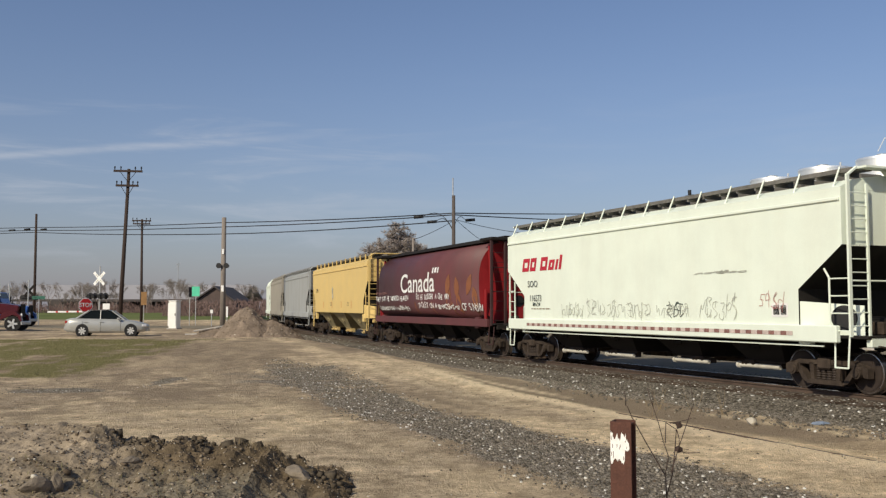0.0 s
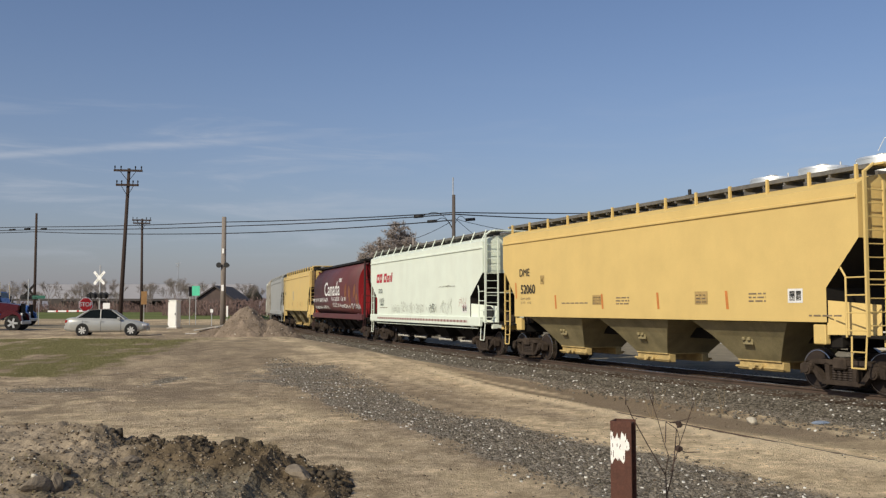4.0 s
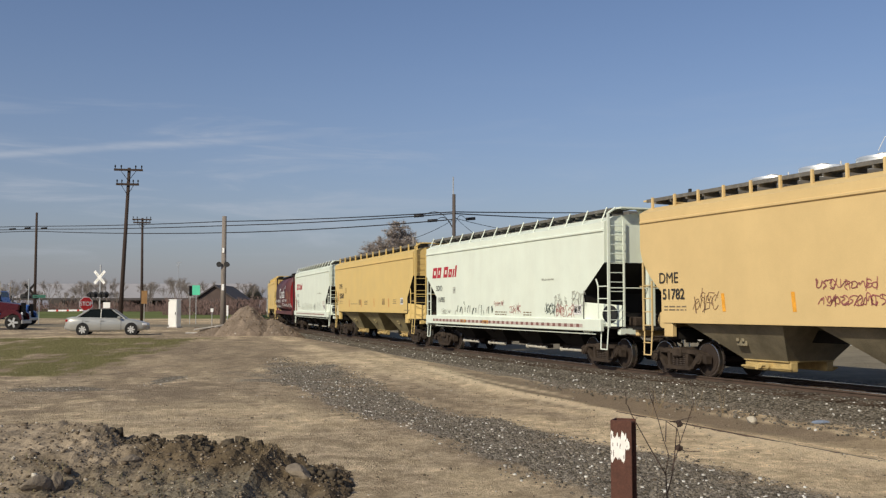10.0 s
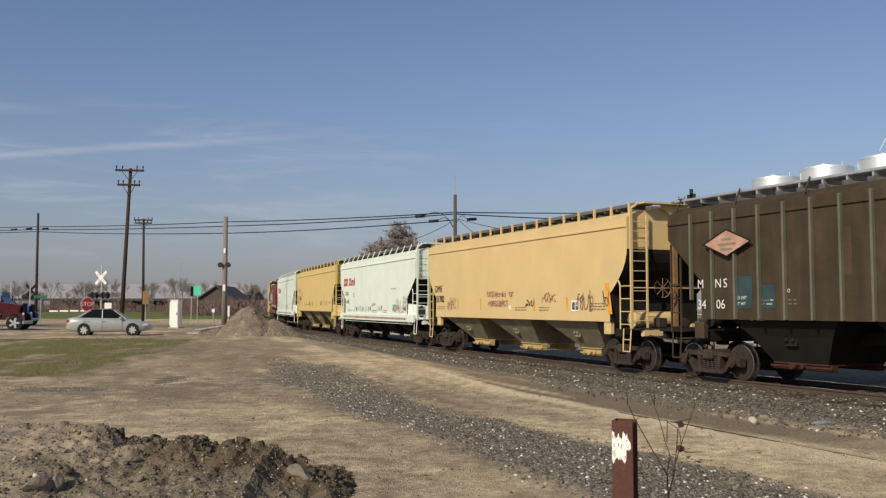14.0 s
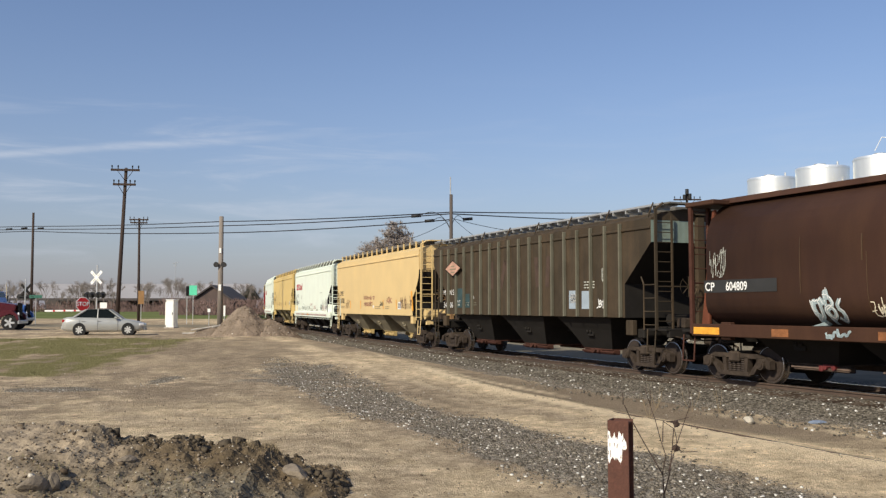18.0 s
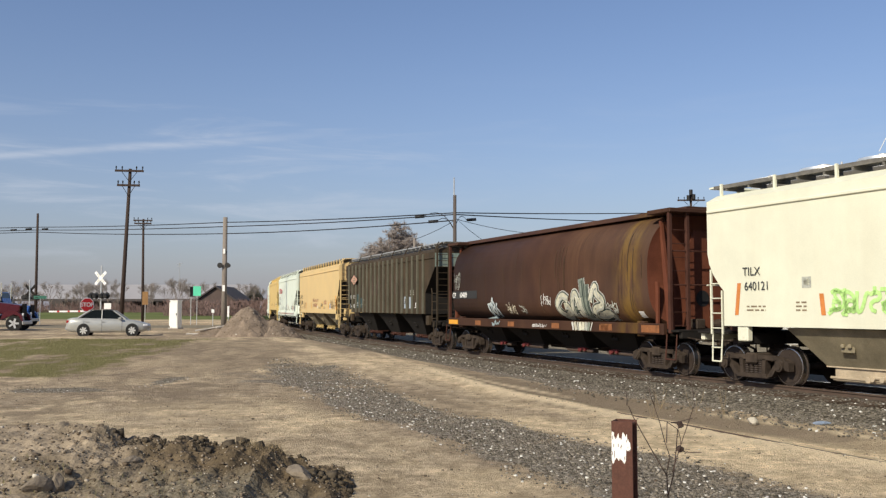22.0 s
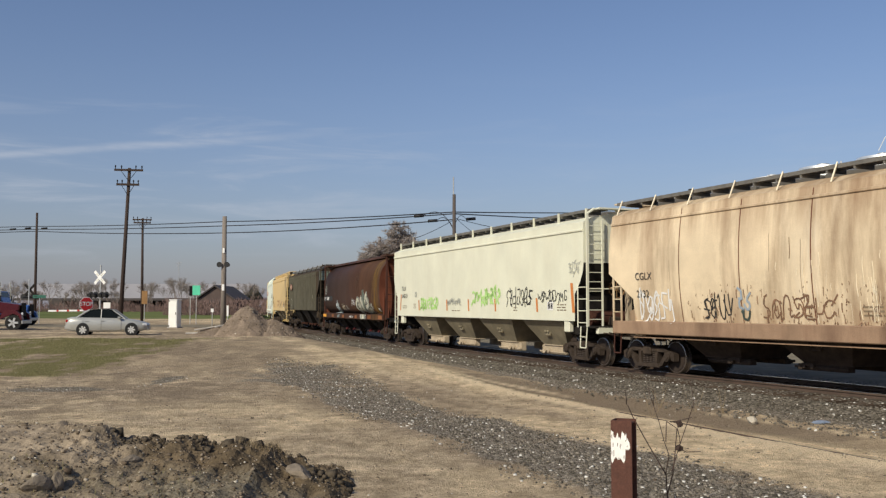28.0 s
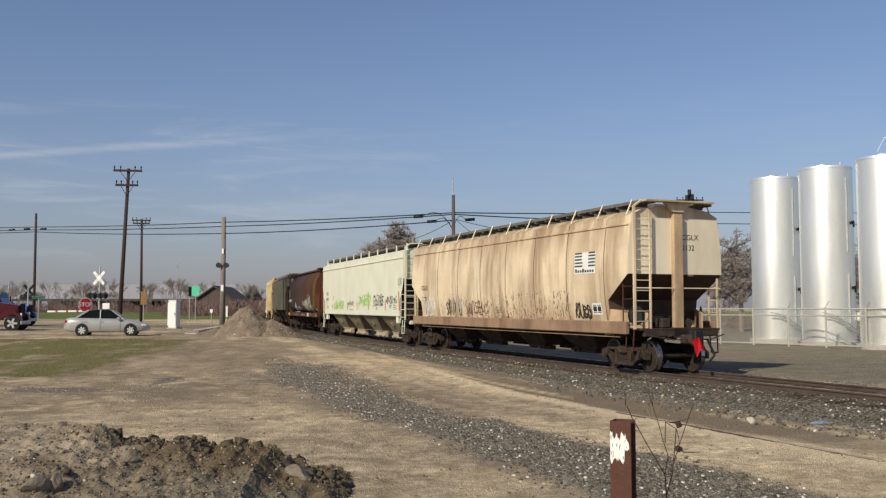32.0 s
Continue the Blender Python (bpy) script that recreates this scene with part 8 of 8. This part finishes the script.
def stones(name, label, P, size, mat_, seed, flat=.7, category="stones"):
    """Many broken stones in one mesh; P: their places."""
    rs = np.random.RandomState(seed)
    n = len(P)
    cube = np.array([(x, y, z) for x in (-1, 1) for y in (-1, 1) for z in (-1, 1)], float)
    V = cube[None] * rs.uniform(.55, 1.1, (n, 8, 3)) * size[:, None, None] * .5
    V[:, :, 2] *= flat
    a = rs.uniform(0, math.tau, n)
    b_ = rs.uniform(-.7, .7, n)
    c_, s_ = np.cos(b_), np.sin(b_)
    V = np.stack([V[..., 0], V[..., 1] * c_[:, None] - V[..., 2] * s_[:, None], V[..., 1] * s_[:, None] + V[..., 2] * c_[:, None]], -1)
    c_, s_ = np.cos(a), np.sin(a)
    V = np.stack([V[..., 0] * c_[:, None] - V[..., 1] * s_[:, None], V[..., 0] * s_[:, None] + V[..., 1] * c_[:, None], V[..., 2]], -1)
    V += P[:, None, :]
    F = np.array([(0, 1, 3, 2), (4, 6, 7, 5), (0, 4, 5, 1), (2, 3, 7, 6), (0, 2, 6, 4), (1, 5, 7, 3)])
    Q = (F[None] + (np.arange(n) * 8)[:, None, None]).reshape(-1, 4)
    me = bpy.data.meshes.new(name)
    me.vertices.add(n * 8)
    me.vertices.foreach_set("co", V.ravel())
    me.loops.add(Q.size)
    me.loops.foreach_set("vertex_index", Q.ravel())
    me.polygons.add(len(Q))
    me.polygons.foreach_set("loop_start", np.arange(len(Q)) * 4)
    me.update(calc_edges=True)
    me.materials.append(mat_)
    return tagged(new(name, me), label, category, kind="stuff")


def stone_material(name, stops):
    m = bpy.data.materials.new(name)
    m.use_nodes = True
    n, l = m.node_tree.nodes, m.node_tree.links
    g = n.new("ShaderNodeNewGeometry")
    r = n.new("ShaderNodeValToRGB")
    l.new(g.outputs["Random Per Island"], r.inputs[0])
    e = r.color_ramp.elements
    while len(e) < len(stops):
        e.new(.5)
    for q, (p, c) in zip(e, stops):
        q.position, q.color = p, (*c, 1)
    nz = n.new("ShaderNodeTexNoise")
    nz.inputs["Scale"].default_value = 60
    l.new(g.outputs["Position"], nz.inputs[0])
    mx = n.new("ShaderNodeMixRGB")
    mx.blend_type = "MULTIPLY"
    mx.inputs[0].default_value = .5
    l.new(r.outputs[0], mx.inputs[1])
    l.new(nz.outputs[0], mx.inputs[2])
    l.new(mx.outputs[0], n["Principled BSDF"].inputs["Base Color"])
    n["Principled BSDF"].inputs["Roughness"].default_value = .9
    n["Principled BSDF"].inputs["Specular IOR Level"].default_value = .1
    return m


GREY_STONE = stone_material("grey_stone", [(0, (.10, .088, .07)), (.55, (.20, .177, .143)), (.94, (.30, .267, .22)), (.965, (.9, .88, .82))])
BROWN_STONE = stone_material("brown_stone", [(0, (.12, .09, .065)), (.6, (.24, .19, .135)), (.92, (.40, .33, .25)), (1, (.75, .7, .6))])
BAND_STONE = stone_material("band_stone", [(0, (.085, .074, .058)), (.55, (.225, .197, .158)), (.93, (.40, .355, .293)), (.965, (.9, .88, .82))])
RUST_STONE = stone_material("rust_stone", [(0, (.06, .038, .026)), (.6, (.12, .078, .052)), (.92, (.19, .13, .085)), (1, (.34, .28, .22))])
PALE_STONE = stone_material("pale_stone", [(0, (.24, .19, .13)), (.6, (.38, .31, .22)), (.92, (.52, .45, .35)), (1, (.85, .8, .7))])
rs = np.random.RandomState(17)


def track_points(n, s0, s1, l0, l1, bias=1.0):
    s = s0 + (s1 - s0) * rs.rand(n) ** bias
    lt = l0 + (l1 - l0) * rs.rand(n)
    x, y, h = (np.interp(s, TRACK_S, a) for a in (TRACK_X, TRACK_Y, TRACK_H))
    return s, lt, x - np.cos(h) * lt, y - np.sin(h) * lt


s_, lt, x, y = track_points(19000, -9, 48, .95, 4.6, 1.5)
ok = rs.rand(len(lt)) < np.interp(lt, [0, 3.2, 3.8, 4.6], [1, 1, .5, .05])
s_, lt, x, y = s_[ok], lt[ok], x[ok], y[ok]
z = RAIL_Z + .0028 * np.clip(s_ - 8, 0, 120) + np.interp(lt, [1.5, 2.0, 2.9, 3.2, 4.0, 4.6], [-.12, -.17, -.34, -.33, -.325, -.32])
stones("ballast_stones", "loose grey ballast stones along the track", np.stack([x, y, z], -1), rs.uniform(.022, .058, len(x)), GREY_STONE, 1)
s_, lt, x, y = track_points(5000, -9, 26, -.6, .6, 1.2)
z = RAIL_Z + .0028 * np.clip(s_ - 8, 0, 120) - .12
stones("ballast_stones", "ballast stones between the rails", np.stack([x, y, z], -1), rs.uniform(.03, .07, len(x)), RUST_STONE, 2)
s_, lt, x, y = track_points(2600, -9, 30, -3.2, -1.0, 1.2)
z = RAIL_Z + .0028 * np.clip(s_ - 8, 0, 120) + np.interp(-lt, [1.5, 2.2, 3.3], [-.12, -.17, -.3])
stones("ballast_stones", "ballast stones on the far side of the track", np.stack([x, y, z], -1), rs.uniform(.04, .085, len(x)), RUST_STONE, 3)
s_, lt, x, y = track_points(30000, -9, 18, 7.2, 12.6, 1.6)
up_, lo_ = np.interp(s_, BAND_S, BAND_UP), np.interp(s_, BAND_S, BAND_LOW)
keep = (np.minimum(lt - up_, lo_ - lt) + .35 * fbm(x[None], y[None], 1.6, 12)[0] + rs.uniform(-.55, .25, len(x)) > 0) & (y > 7)
x, y = x[keep], y[keep]
z = ground_z(x[None], y[None])[0][0]
stones("gravel_band", "loose dark gravel strewn in a band over the dirt", np.stack([x, y, z + .004], -1), rs.uniform(.013, .044, len(x)), BAND_STONE, 4)
x, y = rs.uniform(-14, 8, 7000), 9 + 23 * rs.rand(7000) ** 1.4
z = ground_z(x[None], y[None])[0][0]
stones("scattered_stones", "small stones scattered over the dirt lot", np.stack([x, y, z], -1), rs.uniform(.008, .024, len(x)) * rs.choice([1, 1, 1, 1.8], len(x)), BROWN_STONE, 5)
x, y = np.concatenate([rs.normal(-10.3, .8, 350), rs.normal(-8.0, .22, 150)]), np.concatenate([rs.normal(24.4, .4, 350), rs.normal(26.9, .9, 150)])
z = ground_z(x[None], y[None])[0][0]
stones("gravel_patch", "small patches of pale gravel on the lot", np.stack([x, y, z], -1), rs.uniform(.012, .04, len(x)), GREY_STONE, 6)
x, y = rs.uniform(-8.4, -.8, 6500), 8.6 + 3.6 * rs.rand(6500)
z = mound_height(x[None], y[None])[0]
dense = rs.rand(len(x)) < np.where(x > -4.6, 1.0, .45)
x, y, z = x[dense], y[dense], z[dense]
stones("mound_stones", "small stones and clods on the soil mound", np.stack([x, y, z + .004], -1), rs.choice([.016, .026, .04, .07], len(x), p=[.62, .29, .084, .006]) * rs.uniform(.7, 1.2, len(x)), BROWN_STONE, 7)
x = np.concatenate([rs.uniform(-3.95, -2.0, 150), rs.normal(-3.75, .12, 24), rs.normal(-2.95, .08, 14), rs.normal(-1.45, .13, 60), rs.normal(-1.15, .12, 30)])
y = 11.1 + .16 * rs.randn(len(x)) - .35 * (x > -1.6)
z = mound_height(x[None], y[None])[0]
stones("crest_clods", "dark crumbling clods along the crest of the mound", np.stack([x, y, z + .015], -1), rs.choice([.02, .04, .065, .12], len(x), p=[.45, .35, .16, .04]) * rs.uniform(.8, 1.2, len(x)), M["clod_soil"], 8, .9, "clods")
x, y = rs.uniform(-13.5, -7.5, 500), rs.uniform(48.2, 51.5, 500)
z = pile_height(x[None], y[None])[0]
stones("pile_stones", "lumps and stones on the dumped heap", np.stack([x, y, z], -1), rs.uniform(.025, .08, 500), BROWN_STONE, 9)


def boulder(name, label, cat, at, size, mat, seed, squash=(1, .8, .7)):
    b = B()
    bmesh.ops.create_icosphere(b, subdivisions=3, radius=.5)
    rng = random.Random(seed)
    off = Vector((rng.uniform(0, 50), rng.uniform(0, 50), 0))
    planes = [(Vector((rng.uniform(-1, 1), rng.uniform(-1, 1), rng.uniform(-.6, 1))).normalized(), rng.uniform(.30, .44)) for _ in range(9)]
    for v in b.verts:
        for n, d in planes:
            e = v.co.dot(n) - d
            if e > 0:
                v.co -= n * e * .9
        v.co += v.co.normalized() * noise.noise(v.co * 5 + off) * .05
        v.co = Vector((v.co.x * squash[0], v.co.y * squash[1], v.co.z * squash[2])) * size
    ob = part(name, b, mat)
    ob.matrix_basis = Matrix.Translation(at) @ Matrix.Rotation(rng.uniform(0, 6), 4, "Z")
    return tagged(ob, label, cat)


def mh(x, y):
    return float(mound_height(np.array([[x]]), np.array([[y]]))[0, 0])


for x, y, sz, sd, sq in ((-4.02, 9.2, .28, 1, (1.2, .6, .75)), (-3.87, 9.35, .24, 2, (.6, .6, 1.1)), (-3.42, 10.2, .22, 3, (1.2, .8, .5)), (-1.62, 10.45, .36, 4, (1.3, .8, .6)), (-3.05, 9.0, .20, 7, (1.3, .8, .6)), (-4.35, 9.0, .12, 8, (1.2, .8, .7))):
    boulder("boulder", "dusty brown boulder half sunk in the soil mound", "boulder", (x, y, mh(x, y) + sz * .10), sz, "rock", sd, sq)
boulder("pale_stone", "pale flat stone lying beside the ballast", "stone", (5.66, 17.1, gz(5.66, 17.1) + .05), .4, "pale_rock", 31, (1, .5, .45))
boulder("litter_bag", "crumpled blue litter beside the ballast", "litter", (6.85, 16.9, gz(6.85, 16.9) + .03), .3, "blue_litter", 32, (1.3, .5, .25))

# broken concrete strips by the pile
for x, y, l, r_, tilt in ((-12.75, 50.4, 1.6, 14, 9), (-12.0, 50.2, .8, 40, 12), (-14.2, 52.6, .9, -6, 1)):
    b = B()
    box(b, (0, 0, 0), (l, .13, .08), bevel=.02)
    ob = part("concrete_slab", b, "concrete")
    ob.matrix_basis = pose(x, y, max(gz(x, y), float(pile_height(np.array([[x]]), np.array([[y]]))[0, 0])) + .08, 0, -tilt, r_)
    tagged(ob, "broken pale concrete kerb strip lying by the dirt pile", "concrete slab", group="broken kerb strips")

# ---- rusty steel post with chipped white paint ----
POST = (1.275, 6.6)
post = thing("steel_post", "rusty square steel post with chipped white paint", "post", pose(*POST, gz(*POST), 0, 0, -24))
b = B()
# right wall left out: the hollow inside gives the post its dark shaded side
for dx, dy, sx, sy in ((0, -.07, .15, .012), (0, .07, .15, .012), (-.069, 0, .012, .13)):
    box(b, (dx, dy, .46), (sx, sy, 1.72), bevel=.003)
box(b, (0, 0, 1.30), (.13, .13, .01))
part("shaft", b, "post_rust", post)
# one ragged patch with runs at its lower edge, standing a hair proud of the steel
rng = random.Random(12)
b = B()
cols = 30
top_e, low_e = [], []
for k in range(cols + 1):
    x = -.073 + .135 * k / cols
    u = k / cols
    top_e.append((x, 1.225 + .012 * math.sin(9 * u + 1) + rng.uniform(-.016, .012) - .05 * (u > .8) + .02 * math.sin(u * 23)))
    run = .035 * max(0, math.sin(u * 11 + .6)) ** 4 if u < .75 else -.05
    low_e.append((x, 1.055 + .05 * max(0, u - .55) - run + rng.uniform(-.012, .012)))
rows = 8
for k in range(cols):
    for i in range(rows):
        a0, a1 = i / rows, (i + 1) / rows
        if rng.random() < .07 and .1 < a0 < .9:
            continue
        q = [(low_e[c][0], low_e[c][1] + (top_e[c][1] - low_e[c][1]) * a) for c, a in ((k, a0), (k + 1, a0), (k + 1, a1), (k, a1))]
        b.faces.new([b.verts.new((p, -.0775, z)) for p, z in q])
bmesh.ops.remove_doubles(b, verts=b.verts[:], dist=.0004)
part("paint_patch", b, "chipped_white", post, "chipped white paint patch")

# ---- weeds and grass ----
def weed(at, h, seed, mat="twig_dark", stems=4):
    rng = random.Random(seed)
    t = thing("dry_weed", "leafless dry weed with thin dark stems", "weed", Matrix.Translation(at), "dry weeds")
    for k in range(stems):
        b = B()
        p = Vector((0, 0, -.05))
        d = Vector((rng.uniform(-.45, .45), rng.uniform(-.3, .3), 1)).normalized()
        n = 7
        for i in range(n):
            q = p + d * h * rng.uniform(.75, 1.1) / n
            rod(b, p, q, .0045 * (1 - i / n) + .0016, 4, caps=False)
            if i > 2:
                e = (d + Vector((rng.uniform(-1, 1), rng.uniform(-1, 1), rng.uniform(-.2, .6)))).normalized()
                rod(b, q, q + e * h * rng.uniform(.06, .2), .0022, 3, .001, caps=False)
            d = (d + Vector((rng.uniform(-.18, .18), rng.uniform(-.18, .18), .05))).normalized()
            p = q
        part("stem", b, mat, t)
    return t


MAIN_WEED = [
    [(1.722, 0.612), (1.717, 0.826), (1.574, 1.07), (1.467, 1.271), (1.422, 1.365)],
    [(1.717, 0.826), (1.732, 0.984), (1.709, 1.084), (1.659, 1.243), (1.629, 1.358), (1.623, 1.481)],
    [(1.729, 0.669), (1.759, 0.855), (1.798, 1.012), (1.793, 1.185)],
    [(1.759, 0.855), (1.821, 1.063), (1.904, 1.271), (1.932, 1.38), (1.921, 1.546)],
    [(1.709, 1.084), (1.729, 1.235), (1.801, 1.185), (1.827, 1.113), (1.822, 1.048)],
    [(1.743, 1.24), (1.816, 1.235), (1.911, 1.274)],
    [(1.824, 1.027), (1.878, 1.001), (1.979, 1.012)],
    [(1.632, 1.358), (1.598, 1.43), (1.587, 1.502)],
    [(1.422, 1.365), (1.408, 1.416), (1.412, 1.474)],
]
plant = thing("dry_weed", "leafless dry weed with thin dark stems and seed heads", "weed", Matrix.Translation((1.78, 7.2, gz(1.78, 7.2))), "dry weeds")
for k, pts in enumerate(MAIN_WEED):
    b = B()
    z0 = gz(1.78, 7.2)
    P = [Vector((x - 1.78, .04 * math.sin(3 * i + k), z - z0)) for i, (x, z) in enumerate(pts)]
    if k in (0, 2):
        P.insert(0, Vector((.01 * k, 0, -.05)))
    for i in range(len(P) - 1):
        r = (.0062 if k in (0, 2) else .0042) * (1 - .5 * i / len(P))
        rod(b, P[i], P[i + 1], r, 5, r * .85, caps=False)
    part("stem", b, "twig_dark", plant)
for x, z in [(1.826, 1.034), (1.825, 1.217)]:
    b = B()
    bmesh.ops.create_icosphere(b, subdivisions=2, radius=.026, matrix=Matrix.Translation((x - 1.78, .02, z - gz(1.78, 7.2))))
    for v in b.verts:
        v.co += Vector((noise.noise(v.co * 60), noise.noise(v.co * 60 + Vector((9, 0, 0))), noise.noise(v.co * 60 + Vector((0, 9, 0))))) * .02
    part("seed_head", b, "twig_dark", plant, "dark dry seed head")
for k, (x, y) in enumerate(((5.1, 18.9), (5.6, 18.6), (3.9, 17.4), (4.6, 19.8))):
    weed((x, y, gz(x, y)), .55, 20 + k, "dry_grass", 3)


def blades(name, label, pts, hmin, hmax, mat, seed, w=.006, lean=.5):
    rng = random.Random(seed)
    V, F = [], []
    for x, y, z in pts:
        h = rng.uniform(hmin, hmax)
        a = rng.uniform(0, math.tau)
        l = rng.uniform(0, lean) * h
        dx, dy = math.cos(a) * w, math.sin(a) * w
        n = len(V)
        V += [(x - dx, y - dy, z - .01), (x + dx, y + dy, z - .01), (x + math.sin(a) * l, y - math.cos(a) * l, z + h)]
        F.append((n, n + 1, n + 2))
    me = bpy.data.meshes.new(name)
    me.from_pydata(V, [], F)
    me.materials.append(M[mat])
    return tagged(new(name, me), label, "grass", kind="stuff")


x, y = rs.uniform(-30, -9, 16000), rs.uniform(27, 47, 16000)
nn = fbm(x[None], y[None], 5, 11)[0]
n_2 = fbm(x[None], y[None], 1.6, 12)[0]
ok = (y + .30 * x + 1.4 * nn + 1.4 * n_2 > 24.6) & (y + nn < 45.5) & (x + 1.8 * nn + 1.5 * n_2 < -11) & (n_2 + rs.uniform(-.6, .6, len(x)) > -.35)
x, y = x[ok], y[ok]
z = ground_z(x[None], y[None])[0][0]
blades("grass_patch", "thin short winter grass on the bank", zip(x.tolist(), y.tolist(), z.tolist()), .02, .06, "green_blade", 4, .016, 1.2)
x, y = rs.normal(-2.15, .16, 500), rs.normal(11.15, .16, 500)
z = mound_height(x[None], y[None])[0]
blades("dry_tuft", "tuft of dry grass on the mound", zip(x.tolist(), y.tolist(), z.tolist()), .02, .13, "dry_grass", 5, .003, 1.3)
x, y = rs.uniform(-8, -2.5, 900), rs.uniform(8.7, 9.9, 900)
z = mound_height(x[None], y[None])[0]
blades("sparse_grass", "sparse green blades at the foot of the mound", zip(x.tolist(), y.tolist(), z.tolist()), .02, .07, "green_blade", 6, .003)

# old rail almost buried in the dirt, parallel to the track
b = B()
def buried(s, o, u):
    lat = float(np.interp(s, RIDGE_S, RIDGE_L))
    p, h = on_track(s, lat + o)
    zs_ = [gz(*on_track(s + d, lat)[0][:2]) for d in (-2, -1, 0, 1, 2)]
    return (p.x, p.y, sum(zs_) / 5 + u)
prev = None
for k in range(17):
    s0_ = -11 + k * .75
    ring = [b.verts.new(buried(s0_, o, u)) for o, u in ((-.012, -.08), (-.012, .012), (.012, .012), (.012, -.08))]
    if prev:
        for i in range(3):
            b.faces.new((prev[i], prev[i + 1], ring[i + 1], ring[i]))
    prev = ring
tagged(part("buried_rail", b, "rail_rust"), "old rusty rail almost buried in the dirt", "rail")

# ---- sleepers ----
b = B()
box(b, (0, 0, 0), (.23, 2.6, .18), bevel=.012)
first = part("sleeper", b, "tie_wood", railway)
for k in range(130):
    p, h = on_track(-12 + k * .52, 0, -.195)
    if k == 0:
        o = first
    else:
        o = new("sleeper", first.data)
        o.parent = railway
    o.matrix_basis = Matrix.Translation(p) @ Matrix.Rotation(h + math.pi / 2 + random.Random(k).uniform(-.02, .02), 4, "Z")


def motions():
    """Roll the train along the track; every wagon sits on its two bogies."""
    knots = [0, 3.5, 6, 9, 12, 14.5, 17, 20, 23, 25.5, 28, 30, 32]
    speed = [4.306, 4.304, 4.295, 4.229, 4.029, 4.054, 4.104, 3.992, 4.024, 3.957, 3.946, 4.162, 4.333]
    g = np.linspace(0, 32, 641)
    v = np.interp(g, knots, speed)
    S = np.concatenate([[0], np.cumsum((v[1:] + v[:-1]) * .025)])
    S -= S[320]
    def run(t):
        return float(np.interp(t, g, S))
    for car, s0, tc in TRAIN:
        rows = []
        for k in range(33):
            s = s0 + run(k)
            a, c = on_track(s + tc)[0], on_track(s - tc)[0]
            d = a - c
            mid = (a + c) / 2
            rows.append((k, Matrix.Translation(mid) @ Euler((0, -math.asin(d.z / d.length), math.atan2(d.y, d.x))).to_matrix().to_4x4()))
        walk(car, rows)
    times = [k * 32 / 200 for k in range(201)]
    turns = [(t, Euler((0, (run(t) - run(0)) / WHEEL_R, 0)).to_matrix().to_4x4()) for t in times]
    for w in WHEELS:
        at = Matrix.Translation(w.location)
        walk(w, [(t, at @ m) for t, m in turns])


motions()
